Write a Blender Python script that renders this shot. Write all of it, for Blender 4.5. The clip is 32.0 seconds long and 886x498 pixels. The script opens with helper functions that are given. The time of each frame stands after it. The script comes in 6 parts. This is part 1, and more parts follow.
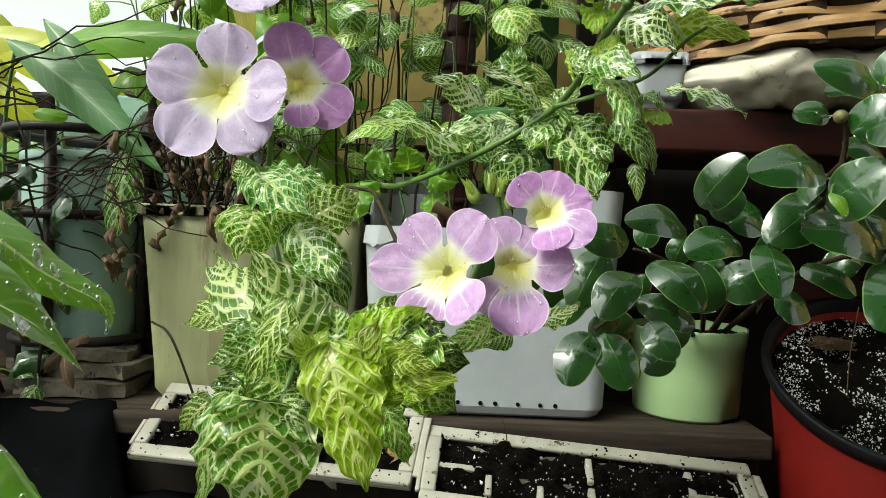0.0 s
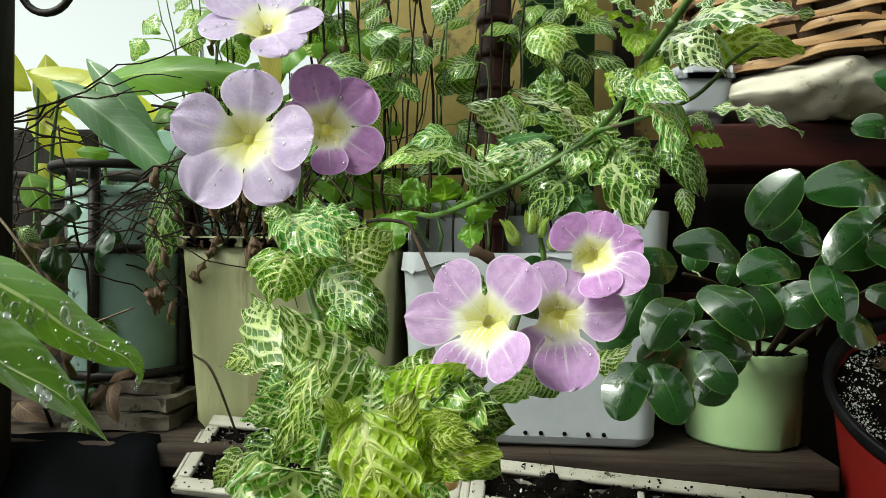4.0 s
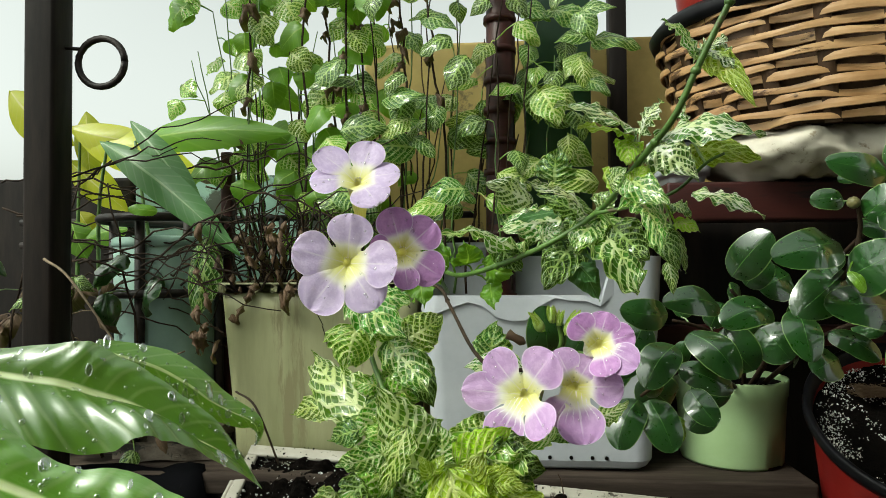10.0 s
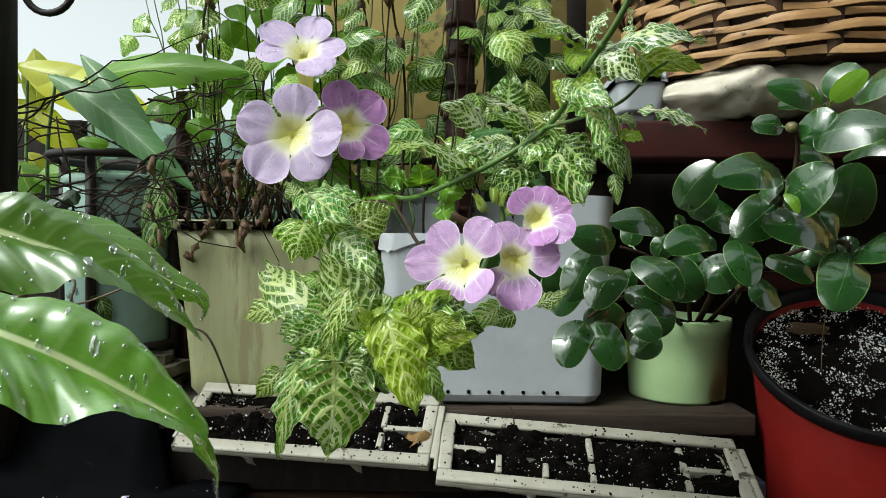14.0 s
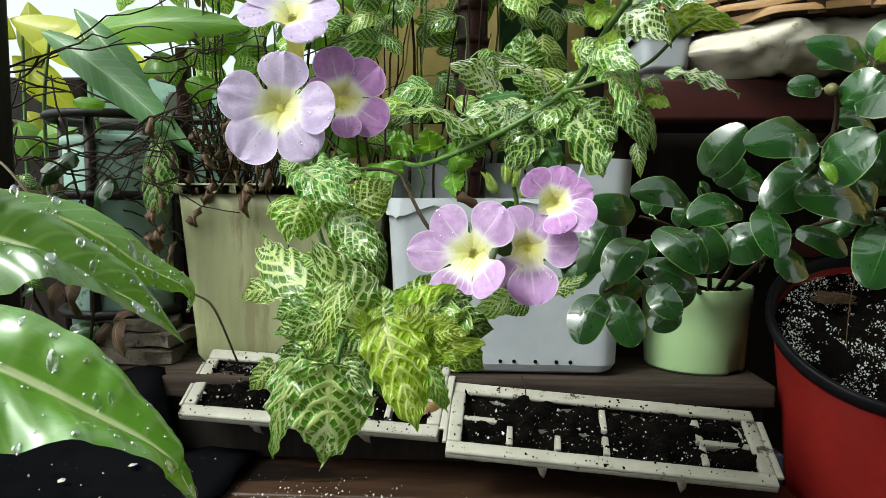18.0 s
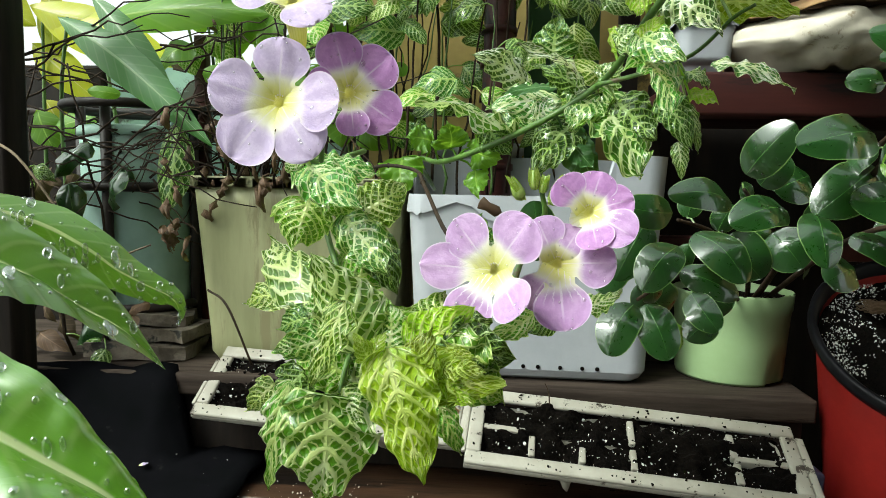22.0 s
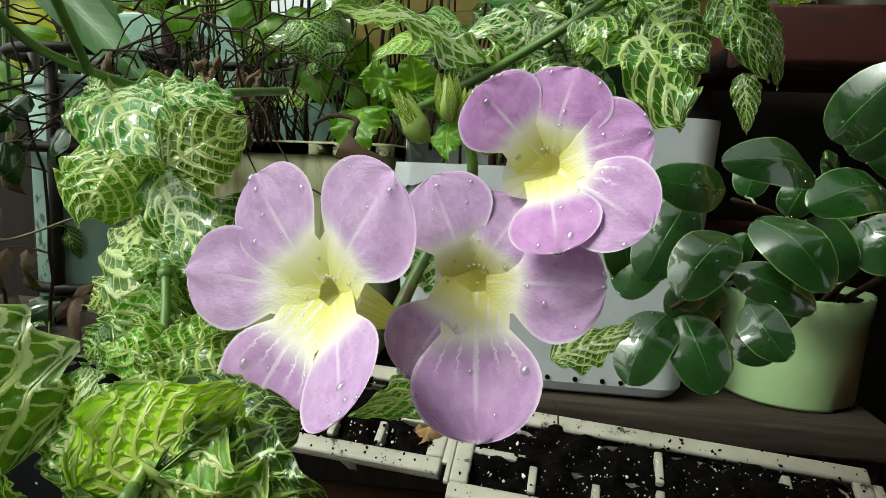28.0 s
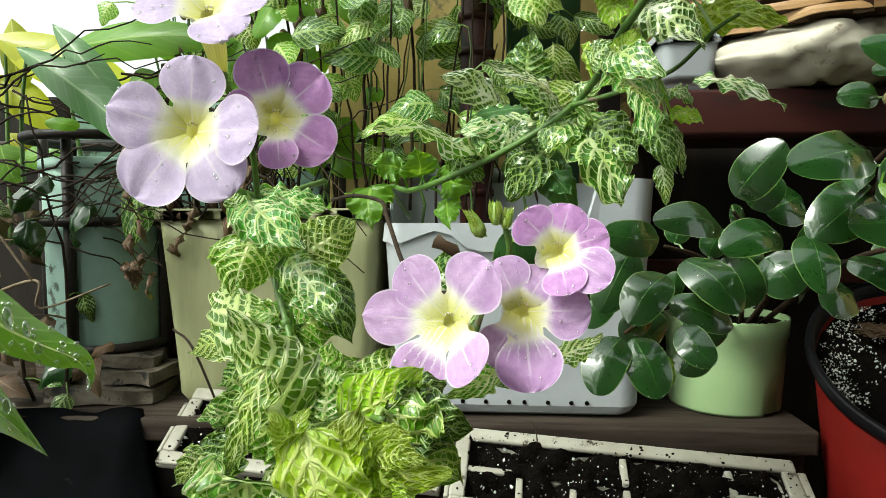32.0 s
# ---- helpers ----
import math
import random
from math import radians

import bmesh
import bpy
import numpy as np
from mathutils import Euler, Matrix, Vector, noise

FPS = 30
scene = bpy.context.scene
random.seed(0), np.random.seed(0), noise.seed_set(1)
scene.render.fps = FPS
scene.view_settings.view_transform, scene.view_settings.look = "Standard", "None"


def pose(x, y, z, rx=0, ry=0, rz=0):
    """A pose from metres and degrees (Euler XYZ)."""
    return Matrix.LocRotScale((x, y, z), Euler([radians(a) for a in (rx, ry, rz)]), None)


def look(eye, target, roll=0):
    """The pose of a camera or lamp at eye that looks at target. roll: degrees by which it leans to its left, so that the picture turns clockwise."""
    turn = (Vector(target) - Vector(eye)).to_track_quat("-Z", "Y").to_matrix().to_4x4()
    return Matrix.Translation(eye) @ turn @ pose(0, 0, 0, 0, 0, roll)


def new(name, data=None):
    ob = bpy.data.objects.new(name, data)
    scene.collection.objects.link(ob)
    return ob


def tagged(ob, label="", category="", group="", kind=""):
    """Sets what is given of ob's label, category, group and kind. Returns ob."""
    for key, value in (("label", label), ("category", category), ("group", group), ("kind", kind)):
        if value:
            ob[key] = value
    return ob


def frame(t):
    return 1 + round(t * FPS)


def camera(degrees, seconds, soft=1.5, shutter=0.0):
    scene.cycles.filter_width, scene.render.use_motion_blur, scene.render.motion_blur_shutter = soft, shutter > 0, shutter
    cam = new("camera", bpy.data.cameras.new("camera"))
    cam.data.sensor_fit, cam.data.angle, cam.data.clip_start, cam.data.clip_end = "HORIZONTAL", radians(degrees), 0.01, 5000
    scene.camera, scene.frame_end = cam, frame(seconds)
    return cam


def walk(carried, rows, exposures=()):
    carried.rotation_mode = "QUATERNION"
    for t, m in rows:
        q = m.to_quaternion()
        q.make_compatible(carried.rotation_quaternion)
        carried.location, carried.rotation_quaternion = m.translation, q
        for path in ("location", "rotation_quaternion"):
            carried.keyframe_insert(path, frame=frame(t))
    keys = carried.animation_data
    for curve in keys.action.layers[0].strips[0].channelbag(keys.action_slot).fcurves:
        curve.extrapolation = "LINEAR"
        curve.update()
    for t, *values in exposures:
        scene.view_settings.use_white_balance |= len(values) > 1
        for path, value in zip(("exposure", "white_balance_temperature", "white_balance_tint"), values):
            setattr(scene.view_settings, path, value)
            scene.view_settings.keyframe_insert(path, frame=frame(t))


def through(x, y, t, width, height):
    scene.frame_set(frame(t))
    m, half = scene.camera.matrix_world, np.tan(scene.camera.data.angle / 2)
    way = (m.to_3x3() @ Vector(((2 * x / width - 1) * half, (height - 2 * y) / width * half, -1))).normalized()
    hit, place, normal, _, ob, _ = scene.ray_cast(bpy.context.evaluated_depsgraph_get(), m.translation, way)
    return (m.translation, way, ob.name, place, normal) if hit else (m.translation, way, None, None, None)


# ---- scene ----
cam = camera(68.5, 32.0, soft=0.8)
PATH = [
    (0, (0.0206, 0.0125, 0.2635), (-0.0237, 2.0116, 0.2208), 2.01),
    (0.5, (0.0227, 0.0178, 0.2665), (-0.0461, 2.0162, 0.2257), 1.99),
    (1, (0.0207, 0.0183, 0.2614), (-0.0597, 2.0161, 0.3115), 2.85),
    (1.5, (0.0237, 0.0170, 0.2568), (-0.0649, 2.0107, 0.3888), 2.27),
    (2, (0.0241, 0.0198, 0.2577), (-0.0677, 2.0114, 0.4161), 1.98),
    (2.5, (0.0206, 0.0190, 0.2591), (-0.0699, 2.0105, 0.4191), 1.51),
    (3, (0.0214, 0.0241, 0.2613), (-0.0651, 2.0177, 0.3965), 0.84),
    (3.5, (0.0216, 0.0236, 0.2640), (-0.1209, 2.0170, 0.3414), 1.53),
    (5.5, (0.0105, 0.0368, 0.3123), (-0.1598, 2.0073, 0.0154), -4.53),
    (6, (0.0099, 0.0280, 0.3165), (-0.0973, 1.9856, -0.0790), -4.92),
    (6.5, (0.0148, 0.0194, 0.3199), (-0.0907, 1.9740, -0.0903), -5.37),
    (7, (0.0209, 0.0139, 0.3267), (-0.0946, 1.9655, -0.0950), -5.01),
    (7.5, (0.0231, -0.0022, 0.3320), (-0.1132, 1.9487, -0.0867), -4.50),
    (8, (0.0232, -0.0137, 0.3376), (-0.0931, 1.9574, 0.0193), -3.91),
    (8.5, (0.0181, -0.0138, 0.3404), (-0.0965, 1.9709, 0.1222), -2.84),
    (9, (0.0144, -0.0215, 0.3390), (-0.0940, 1.9719, 0.2185), -1.34),
    (9.5, (0.0129, -0.0308, 0.3312), (-0.0818, 1.9669, 0.3095), -1.34),
    (10, (0.0063, -0.0498, 0.3053), (-0.1521, 1.9434, 0.3532), -0.40),
    (10.5, (0.0103, -0.0580, 0.2923), (-0.1305, 1.9358, 0.3622), -1.48),
    (11, (0.0179, -0.0678, 0.2749), (-0.0869, 1.9274, 0.3659), -1.83),
    (11.5, (0.0251, -0.0718, 0.2648), (-0.0733, 1.9244, 0.3399), -1.53),
    (12, (0.0291, -0.0704, 0.2630), (-0.0637, 1.9266, 0.3199), -1.57),
    (12.5, (0.0291, -0.0662, 0.2618), (-0.0506, 1.9320, 0.2905), -1.27),
    (13, (0.0236, -0.0635, 0.2612), (-0.0492, 1.9352, 0.2708), -0.61),
    (13.5, (0.0177, -0.0577, 0.2628), (-0.0618, 1.9407, 0.2499), -0.08),
    (14, (0.0154, -0.0553, 0.2611), (-0.0351, 1.9440, 0.2409), 0.30),
    (14.5, (0.0155, -0.0540, 0.2616), (-0.0256, 1.9453, 0.2280), 0.49),
    (16.5, (0.0103, -0.0428, 0.2690), (-0.0579, 1.9551, 0.2071), 0.56),
    (17, (0.0122, -0.0417, 0.2667), (-0.0704, 1.9527, 0.1435), 0.94),
    (17.5, (0.0160, -0.0355, 0.2663), (-0.0615, 1.9563, 0.1034), 0.77),
    (18, (0.0173, -0.0281, 0.2740), (-0.0714, 1.9631, 0.1101), 0.33),
    (18.5, (0.0164, -0.0210, 0.2733), (-0.0602, 1.9696, 0.0949), 0.70),
    (19, (0.0153, -0.0169, 0.2762), (-0.0578, 1.9726, 0.0847), 0.39),
    (19.5, (0.0136, -0.0169, 0.2769), (-0.0603, 1.9735, 0.0955), 0.50),
    (20, (0.0155, -0.0158, 0.2767), (-0.0500, 1.9743, 0.0898), 0.59),
    (20.5, (0.0168, -0.0156, 0.2751), (-0.0418, 1.9744, 0.0842), 0.61),
    (21, (0.0159, -0.0157, 0.2752), (-0.0600, 1.9739, 0.0859), 0.51),
    (21.5, (0.0173, -0.0110, 0.2769), (-0.0960, 1.9757, 0.0763), 0.72),
    (22, (0.0183, 0.0027, 0.2795), (-0.1456, 1.9867, 0.0877), 1.11),
    (22.5, (0.0239, 0.0231, 0.2815), (-0.2116, 1.9939, 0.0355), 1.39),
    (23, (0.0312, 0.0458, 0.2801), (-0.2569, 2.0080, 0.0215), 2.06),
    (23.5, (0.0333, 0.0721, 0.2721), (-0.3036, 2.0226, -0.0142), 2.85),
    (24, (0.0389, 0.1067, 0.2638), (-0.2800, 2.0604, -0.0215), 3.52),
    (24.5, (0.0377, 0.1223, 0.2661), (-0.3234, 2.0664, -0.0344), 4.53),
    (25, (0.0438, 0.1292, 0.2680), (-0.2550, 2.0891, 0.0048), 3.96),
    (25.5, (0.0501, 0.1311, 0.2696), (-0.2520, 2.0925, 0.0213), 2.51),
    (27.5, (0.0474, 0.1299, 0.2698), (-0.2147, 2.0925, -0.0126), 2.33),
    (28, (0.0479, 0.1287, 0.2715), (-0.2314, 2.0917, 0.0094), 2.27),
    (28.5, (0.0465, 0.1223, 0.2758), (-0.2532, 2.0829, 0.0185), 2.26),
    (29, (0.0427, 0.1059, 0.2708), (-0.2765, 2.0533, -0.0545), 1.51),
    (29.5, (0.0421, 0.0864, 0.2676), (-0.2909, 2.0285, -0.0750), 1.61),
    (30, (0.0403, 0.0714, 0.2619), (-0.2849, 2.0140, -0.0855), 2.12),
    (30.5, (0.0337, 0.0583, 0.2651), (-0.2718, 2.0082, -0.0580), 1.46),
    (31, (0.0285, 0.0418, 0.2717), (-0.1945, 2.0153, 0.0356), 0.20),
    (31.5, (0.0307, 0.0410, 0.2796), (-0.1248, 2.0282, 0.1152), -0.58),
    (32, (0.0292, 0.0359, 0.2836), (-0.1111, 2.0274, 0.1648), -0.15),
]

walk(cam, [(t, look(eye, target, roll)) for t, eye, target, roll in PATH], exposures=((0.0, 0.93, 6700, -4), (1.5, 0.87, 6600, -4), (3.5, 0.85, 6600, -4), (6.0, 0.76, 6600, -4), (9.0, 0.95, 6700, -4), (10.2, 0.70, 6700, -4), (12.0, 0.72, 6500, -2), (14.0, 0.76, 6300, 0), (18.0, 0.93, 6300, -1), (20.0, 1.10, 6300, -1), (22.0, 1.08, 6400, -3), (23.0, 1.0, 6500, -4), (25.0, 0.73, 6600, -6), (28.0, 0.67, 6600, -6), (29.0, 0.70, 6500, -6), (30.0, 0.98, 6500, -5), (31.0, 1.05, 6600, -4), (32.0, 1.08, 6600, -4)))

# overcast daylight, brightest behind the plants on the open side
world = bpy.data.worlds.new("overcast_sky")
scene.world = world
world.use_nodes = True
wn = world.node_tree.nodes
sky = wn.new("ShaderNodeTexSky")
sky.sky_type, sky.sun_disc = "NISHITA", False
sky.sun_elevation, sky.sun_rotation = radians(48), radians(-124)
sky.air_density, sky.dust_density, sky.ozone_density = 1.0, 4.0, 1.0
wn["Background"].inputs["Strength"].default_value = 0.15
pale = wn.new("ShaderNodeHueSaturation")
pale.inputs["Saturation"].default_value = 0.12
world.node_tree.links.new(sky.outputs["Color"], pale.inputs["Color"])
world.node_tree.links.new(pale.outputs["Color"], wn["Background"].inputs["Color"])
sun = new("sun", bpy.data.lights.new("sun", "SUN"))
sun.data.energy, sun.data.angle, sun.data.color = 1.15, radians(16), (1.0, 0.97, 0.92)
sun.matrix_world = look((-1.9, -0.78, 2.7), (0, 0.5, 0.2))


# ---- materials ----
class Mat:
    """A small builder for node materials."""

    def __init__(self, name):
        self.m = bpy.data.materials.new(name)
        self.m.use_nodes = True
        self.t = self.m.node_tree
        self.b = self.t.nodes["Principled BSDF"]
        self.out = self.t.nodes["Material Output"]

    def n(self, kind, **props):
        node = self.t.nodes.new("ShaderNode" + kind)
        for key, value in props.items():
            if key == "operation":
                node.operation = value
            elif key == "blend_type":
                node.blend_type = value
            elif key == "data_type":
                node.data_type = value
            elif key == "feature":
                node.feature = value
        return node

    def put(self, socket, value):
        if hasattr(value, "is_linked"):
            self.t.links.new(value, socket)
        else:
            socket.default_value = value

    def math(self, op, a, b=0.0, c=0.0, clamp=False):
        node = self.n("Math", operation=op)
        node.use_clamp = clamp
        for s, v in zip(node.inputs, (a, b, c)):
            self.put(s, v)
        return node.outputs[0]

    def step(self, x, lo, hi):
        """1 below lo, 0 above hi, smooth between."""
        node = self.n("MapRange")
        node.interpolation_type = "SMOOTHSTEP"
        for s, v in zip(node.inputs, (x, lo, hi, 1.0, 0.0)):
            self.put(s, v)
        return node.outputs[0]

    def mix(self, f, a, b, blend="MIX"):
        node = self.n("MixRGB", blend_type=blend)
        for s, v in zip(node.inputs, (f, a, b)):
            self.put(s, (*v, 1.0) if isinstance(v, tuple) and len(v) == 3 else v)
        return node.outputs[0]

    def noise(self, scale, detail=4.0, rough=0.55, vec=None):
        node = self.n("TexNoise")
        node.inputs["Scale"].default_value, node.inputs["Detail"].default_value = scale, detail
        node.inputs["Roughness"].default_value = rough
        if vec is None:
            vec = self.n("TexCoord").outputs["Object"]
        self.put(node.inputs["Vector"], vec)
        return node.outputs["Fac"]

    def ramp(self, x, *stops):
        node = self.n("ValToRGB")
        e = node.color_ramp.elements
        while len(e) < len(stops):
            e.new(0.5)
        for el, (p, c) in zip(e, stops):
            el.position, el.color = p, (*c, 1.0)
        self.put(node.inputs[0], x)
        return node.outputs[0]

    def bump(self, height, strength, distance):
        node = self.n("Bump")
        node.inputs["Strength"].default_value, node.inputs["Distance"].default_value = strength, distance
        self.put(node.inputs["Height"], height)
        self.put(self.b.inputs["Normal"], node.outputs[0])
        return node.outputs[0]

    def random(self):
        return self.n("ObjectInfo").outputs["Random"]

    def uv(self):
        node = self.n("SeparateXYZ")
        self.put(node.inputs[0], self.n("UVMap").outputs[0])
        return node.outputs[0], node.outputs[1]

    def thin(self, colour, amount, normal=None):
        """Lets light through: part of the surface is translucent."""
        tr = self.n("BsdfTranslucent")
        self.put(tr.inputs["Color"], colour)
        if normal is not None:
            self.put(tr.inputs["Normal"], normal)
        ms = self.n("MixShader")
        ms.inputs[0].default_value = amount
        self.t.links.new(self.b.outputs[0], ms.inputs[1])
        self.t.links.new(tr.outputs[0], ms.inputs[2])
        self.t.links.new(ms.outputs[0], self.out.inputs[0])

    def base(self, colour, rough=0.5, metal=0.0, spec=0.5):
        self.put(self.b.inputs["Base Color"], (*colour, 1.0) if isinstance(colour, tuple) else colour)
        self.put(self.b.inputs["Roughness"], rough)
        self.b.inputs["Metallic"].default_value = metal
        self.b.inputs["Specular IOR Level"].default_value = spec
        return self


def net_leaf(name, green, green2, vein, width, net, rough=0.3, through=0.35, coat=0.0):
    """A leaf with pale veins: midrib, side veins that taper to the margin and a net of short rungs between them."""
    m = Mat(name)
    u, v = m.uv()
    rnd = m.random()
    a = m.math("ABSOLUTE", m.math("MULTIPLY_ADD", v, 2.0, -1.0))
    comb = m.n("CombineXYZ")
    m.put(comb.inputs[0], u), m.put(comb.inputs[1], v), m.put(comb.inputs[2], m.math("MULTIPLY", rnd, 9.0))
    wob = m.noise(4.0, 3.0, 0.5, comb.outputs[0])
    fine = m.noise(15.0, 3.0, 0.6, comb.outputs[0])
    s = m.math("MULTIPLY_ADD", u, 7.0, m.math("MULTIPLY", m.math("POWER", a, 1.3), -2.3))
    s = m.math("ADD", s, m.math("MULTIPLY_ADD", wob, 0.45, m.math("MULTIPLY", fine, 0.22)))
    d = m.math("ABSOLUTE", m.math("SUBTRACT", m.math("FRACT", s), 0.5))
    w = m.math("MULTIPLY", m.math("MULTIPLY_ADD", fine, width * 1.2, width * 0.5), m.math("SUBTRACT", 1.45, m.math("MULTIPLY", a, 0.75)))
    side = m.step(d, m.math("MULTIPLY", w, 0.85), m.math("MULTIPLY_ADD", w, 0.85, 0.04))
    # rungs: rounded cells between two side veins, smaller towards the margin
    half = m.math("GREATER_THAN", v, 0.5)
    band = m.math("MULTIPLY_ADD", half, 4.1, m.math("FLOOR", m.math("ADD", s, 0.5)))
    shift = m.math("FRACT", m.math("MULTIPLY", m.math("SINE", m.math("MULTIPLY", band, 12.9)), 43.7))
    c = m.math("ADD", m.math("MULTIPLY_ADD", m.math("MULTIPLY_ADD", u, 2.6, a), 3.6, shift), m.math("MULTIPLY", fine, 0.7))
    at = m.n("CombineXYZ")
    m.put(at.inputs[0], s), m.put(at.inputs[1], m.math("MULTIPLY_ADD", rnd, 30.0, m.math("MULTIPLY_ADD", half, 7.3, c)))
    cell = m.n("TexVoronoi", feature="DISTANCE_TO_EDGE")
    cell.voronoi_dimensions = "2D"
    cell.inputs["Scale"].default_value, cell.inputs["Randomness"].default_value = 1.0, 0.42
    m.put(cell.inputs["Vector"], at.outputs[0])
    rung = cell.outputs["Distance"]
    rw = m.math("MULTIPLY", w, 0.42)
    cells = m.math("MULTIPLY", m.step(rung, rw, m.math("ADD", rw, 0.055)), net)
    mid = m.step(a, m.math("MULTIPLY", m.math("SUBTRACT", 1.15, u), 0.07), m.math("MULTIPLY", m.math("SUBTRACT", 1.3, u), 0.10))
    rim = m.math("MULTIPLY", m.step(m.math("SUBTRACT", 1.0, a), 0.02, 0.06), net * 0.6)
    mask = m.math("MAXIMUM", m.math("MAXIMUM", side, cells), m.math("MAXIMUM", mid, rim))
    soft = m.noise(2.6, 2.0, 0.5, comb.outputs[0])
    g = m.mix(soft, (*green, 1.0), (*green2, 1.0))
    hue = m.n("HueSaturation")
    m.put(hue.inputs["Value"], m.math("MULTIPLY_ADD", rnd, 0.8, 0.55))
    m.put(hue.inputs["Hue"], m.math("MULTIPLY_ADD", rnd, 0.03, 0.485))
    m.put(hue.inputs["Color"], g)
    pale = m.mix(m.step(soft, 0.62, 0.42), (vein[0] * 0.8, vein[1] * 0.88, vein[2] * 0.55, 1.0), (*vein, 1.0))
    col = m.mix(mask, hue.outputs[0], pale)
    m.base(col, m.math("MULTIPLY_ADD", wob, 0.22, rough - 0.14))
    m.b.inputs["Coat Weight"].default_value = coat
    m.b.inputs["Coat Roughness"].default_value = 0.07
    m.b.inputs["Coat IOR"].default_value = 1.6
    pad = m.math("MINIMUM", m.math("MULTIPLY", m.math("SUBTRACT", d, m.math("MULTIPLY", w, 0.5)), 2.8), m.math("MULTIPLY", rung, 2.2))
    pad = m.math("POWER", m.math("MINIMUM", m.math("MAXIMUM", m.math("MINIMUM", pad, m.math("MULTIPLY", a, 5.0)), 0.0), 0.9), 0.6)
    drops = m.noise(70.0, 2.0, 0.6, comb.outputs[0])
    h = m.math("MULTIPLY_ADD", drops, 0.10, pad)
    nrm = m.bump(h, 0.9, 0.0010)
    m.thin(m.mix(0.35, col, (0.36, 0.60, 0.02)), through, nrm)
    return m.m


def plain_leaf(name, green, green2, rib, rough=0.3, through=0.3, veins=9.0, coat=0.3, ribw=0.05, pale=0.25, sheen=0.10, film=0.0, wet_ior=1.7, rim=0.0):
    """A leaf with a light midrib and faint side veins."""
    m = Mat(name)
    u, v = m.uv()
    rnd = m.random()
    a = m.math("ABSOLUTE", m.math("MULTIPLY_ADD", v, 2.0, -1.0))
    comb = m.n("CombineXYZ")
    m.put(comb.inputs[0], u), m.put(comb.inputs[1], v), m.put(comb.inputs[2], m.math("MULTIPLY", rnd, 9.0))
    n = m.noise(4.0, 4.0, 0.6, comb.outputs[0])
    s = m.math("MULTIPLY_ADD", u, veins, m.math("MULTIPLY", a, -1.6))
    d = m.math("ABSOLUTE", m.math("SUBTRACT", m.math("FRACT", s), 0.5))
    side = m.math("MULTIPLY", m.step(d, 0.02, 0.14), pale)
    mid = m.step(a, m.math("MULTIPLY", m.math("SUBTRACT", 1.15, u), ribw * 0.7), m.math("MULTIPLY", m.math("SUBTRACT", 1.25, u), ribw * 1.6))
    mask = m.math("MAXIMUM", side, mid)
    hue = m.n("HueSaturation")
    m.put(hue.inputs["Value"], m.math("MULTIPLY_ADD", rnd, 0.5, 0.75))
    m.put(hue.inputs["Color"], m.mix(n, (*green, 1.0), (*green2, 1.0)))
    col = m.mix(mask, hue.outputs[0], (*rib, 1.0))
    if rim:
        col = m.mix(m.math("MULTIPLY", m.step(m.math("SUBTRACT", 1.0, a), 0.02, 0.07), rim), col, (0.26, 0.40, 0.12, 1.0))
    spots = m.noise(9.0, 3.0, 0.6, comb.outputs[0])
    m.base(col, m.math("MULTIPLY_ADD", spots, 0.18, rough - 0.09))
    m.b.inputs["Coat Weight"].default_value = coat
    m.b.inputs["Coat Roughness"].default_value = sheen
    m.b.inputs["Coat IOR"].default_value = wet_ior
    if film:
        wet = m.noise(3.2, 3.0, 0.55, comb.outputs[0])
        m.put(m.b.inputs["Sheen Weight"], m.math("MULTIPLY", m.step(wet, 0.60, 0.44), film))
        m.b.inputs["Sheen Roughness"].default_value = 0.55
    h = m.math("MULTIPLY_ADD", mask, -0.6, m.math("MULTIPLY", n, 0.6))
    nrm = m.bump(h, 0.3, 0.001)
    m.thin(m.mix(0.4, col, (0.35, 0.55, 0.02)), through, nrm)
    return m.m


def surface(name, c1, c2, rough=0.5, scale=40.0, dirt=None, dirt_scale=12.0, dirt_lo=0.56, metal=0.0, bumpy=0.2, bump_size=0.001, spec=0.5, stretch=None, coat=0.0):
    """A painted, plastic, wooden or mineral surface: grain, stains and relief."""
    m = Mat(name)
    vec = m.n("TexCoord").outputs["Object"]
    if stretch:
        sc = m.n("VectorMath", operation="MULTIPLY")
        m.put(sc.inputs[0], vec)
        sc.inputs[1].default_value = stretch
        vec = sc.outputs[0]
    fine = m.noise(scale, 6.0, 0.65, vec)
    broad = m.noise(scale / 7.0, 3.0, 0.5, vec)
    f = m.math("MULTIPLY_ADD", fine, 0.6, m.math("MULTIPLY", broad, 0.5))
    col = m.mix(m.step(f, 0.7, 0.35), (*c1, 1.0), (*c2, 1.0))
    if dirt:
        k = m.noise(dirt_scale, 8.0, 0.7, vec)
        col = m.mix(m.step(k, dirt_lo - 0.03, dirt_lo + 0.03), col, (*dirt, 1.0))
    m.base(col, m.math("MULTIPLY_ADD", fine, 0.3, rough - 0.15), metal, spec)
    m.b.inputs["Coat Weight"].default_value = coat
    m.bump(fine, bumpy, bump_size)
    return m.m


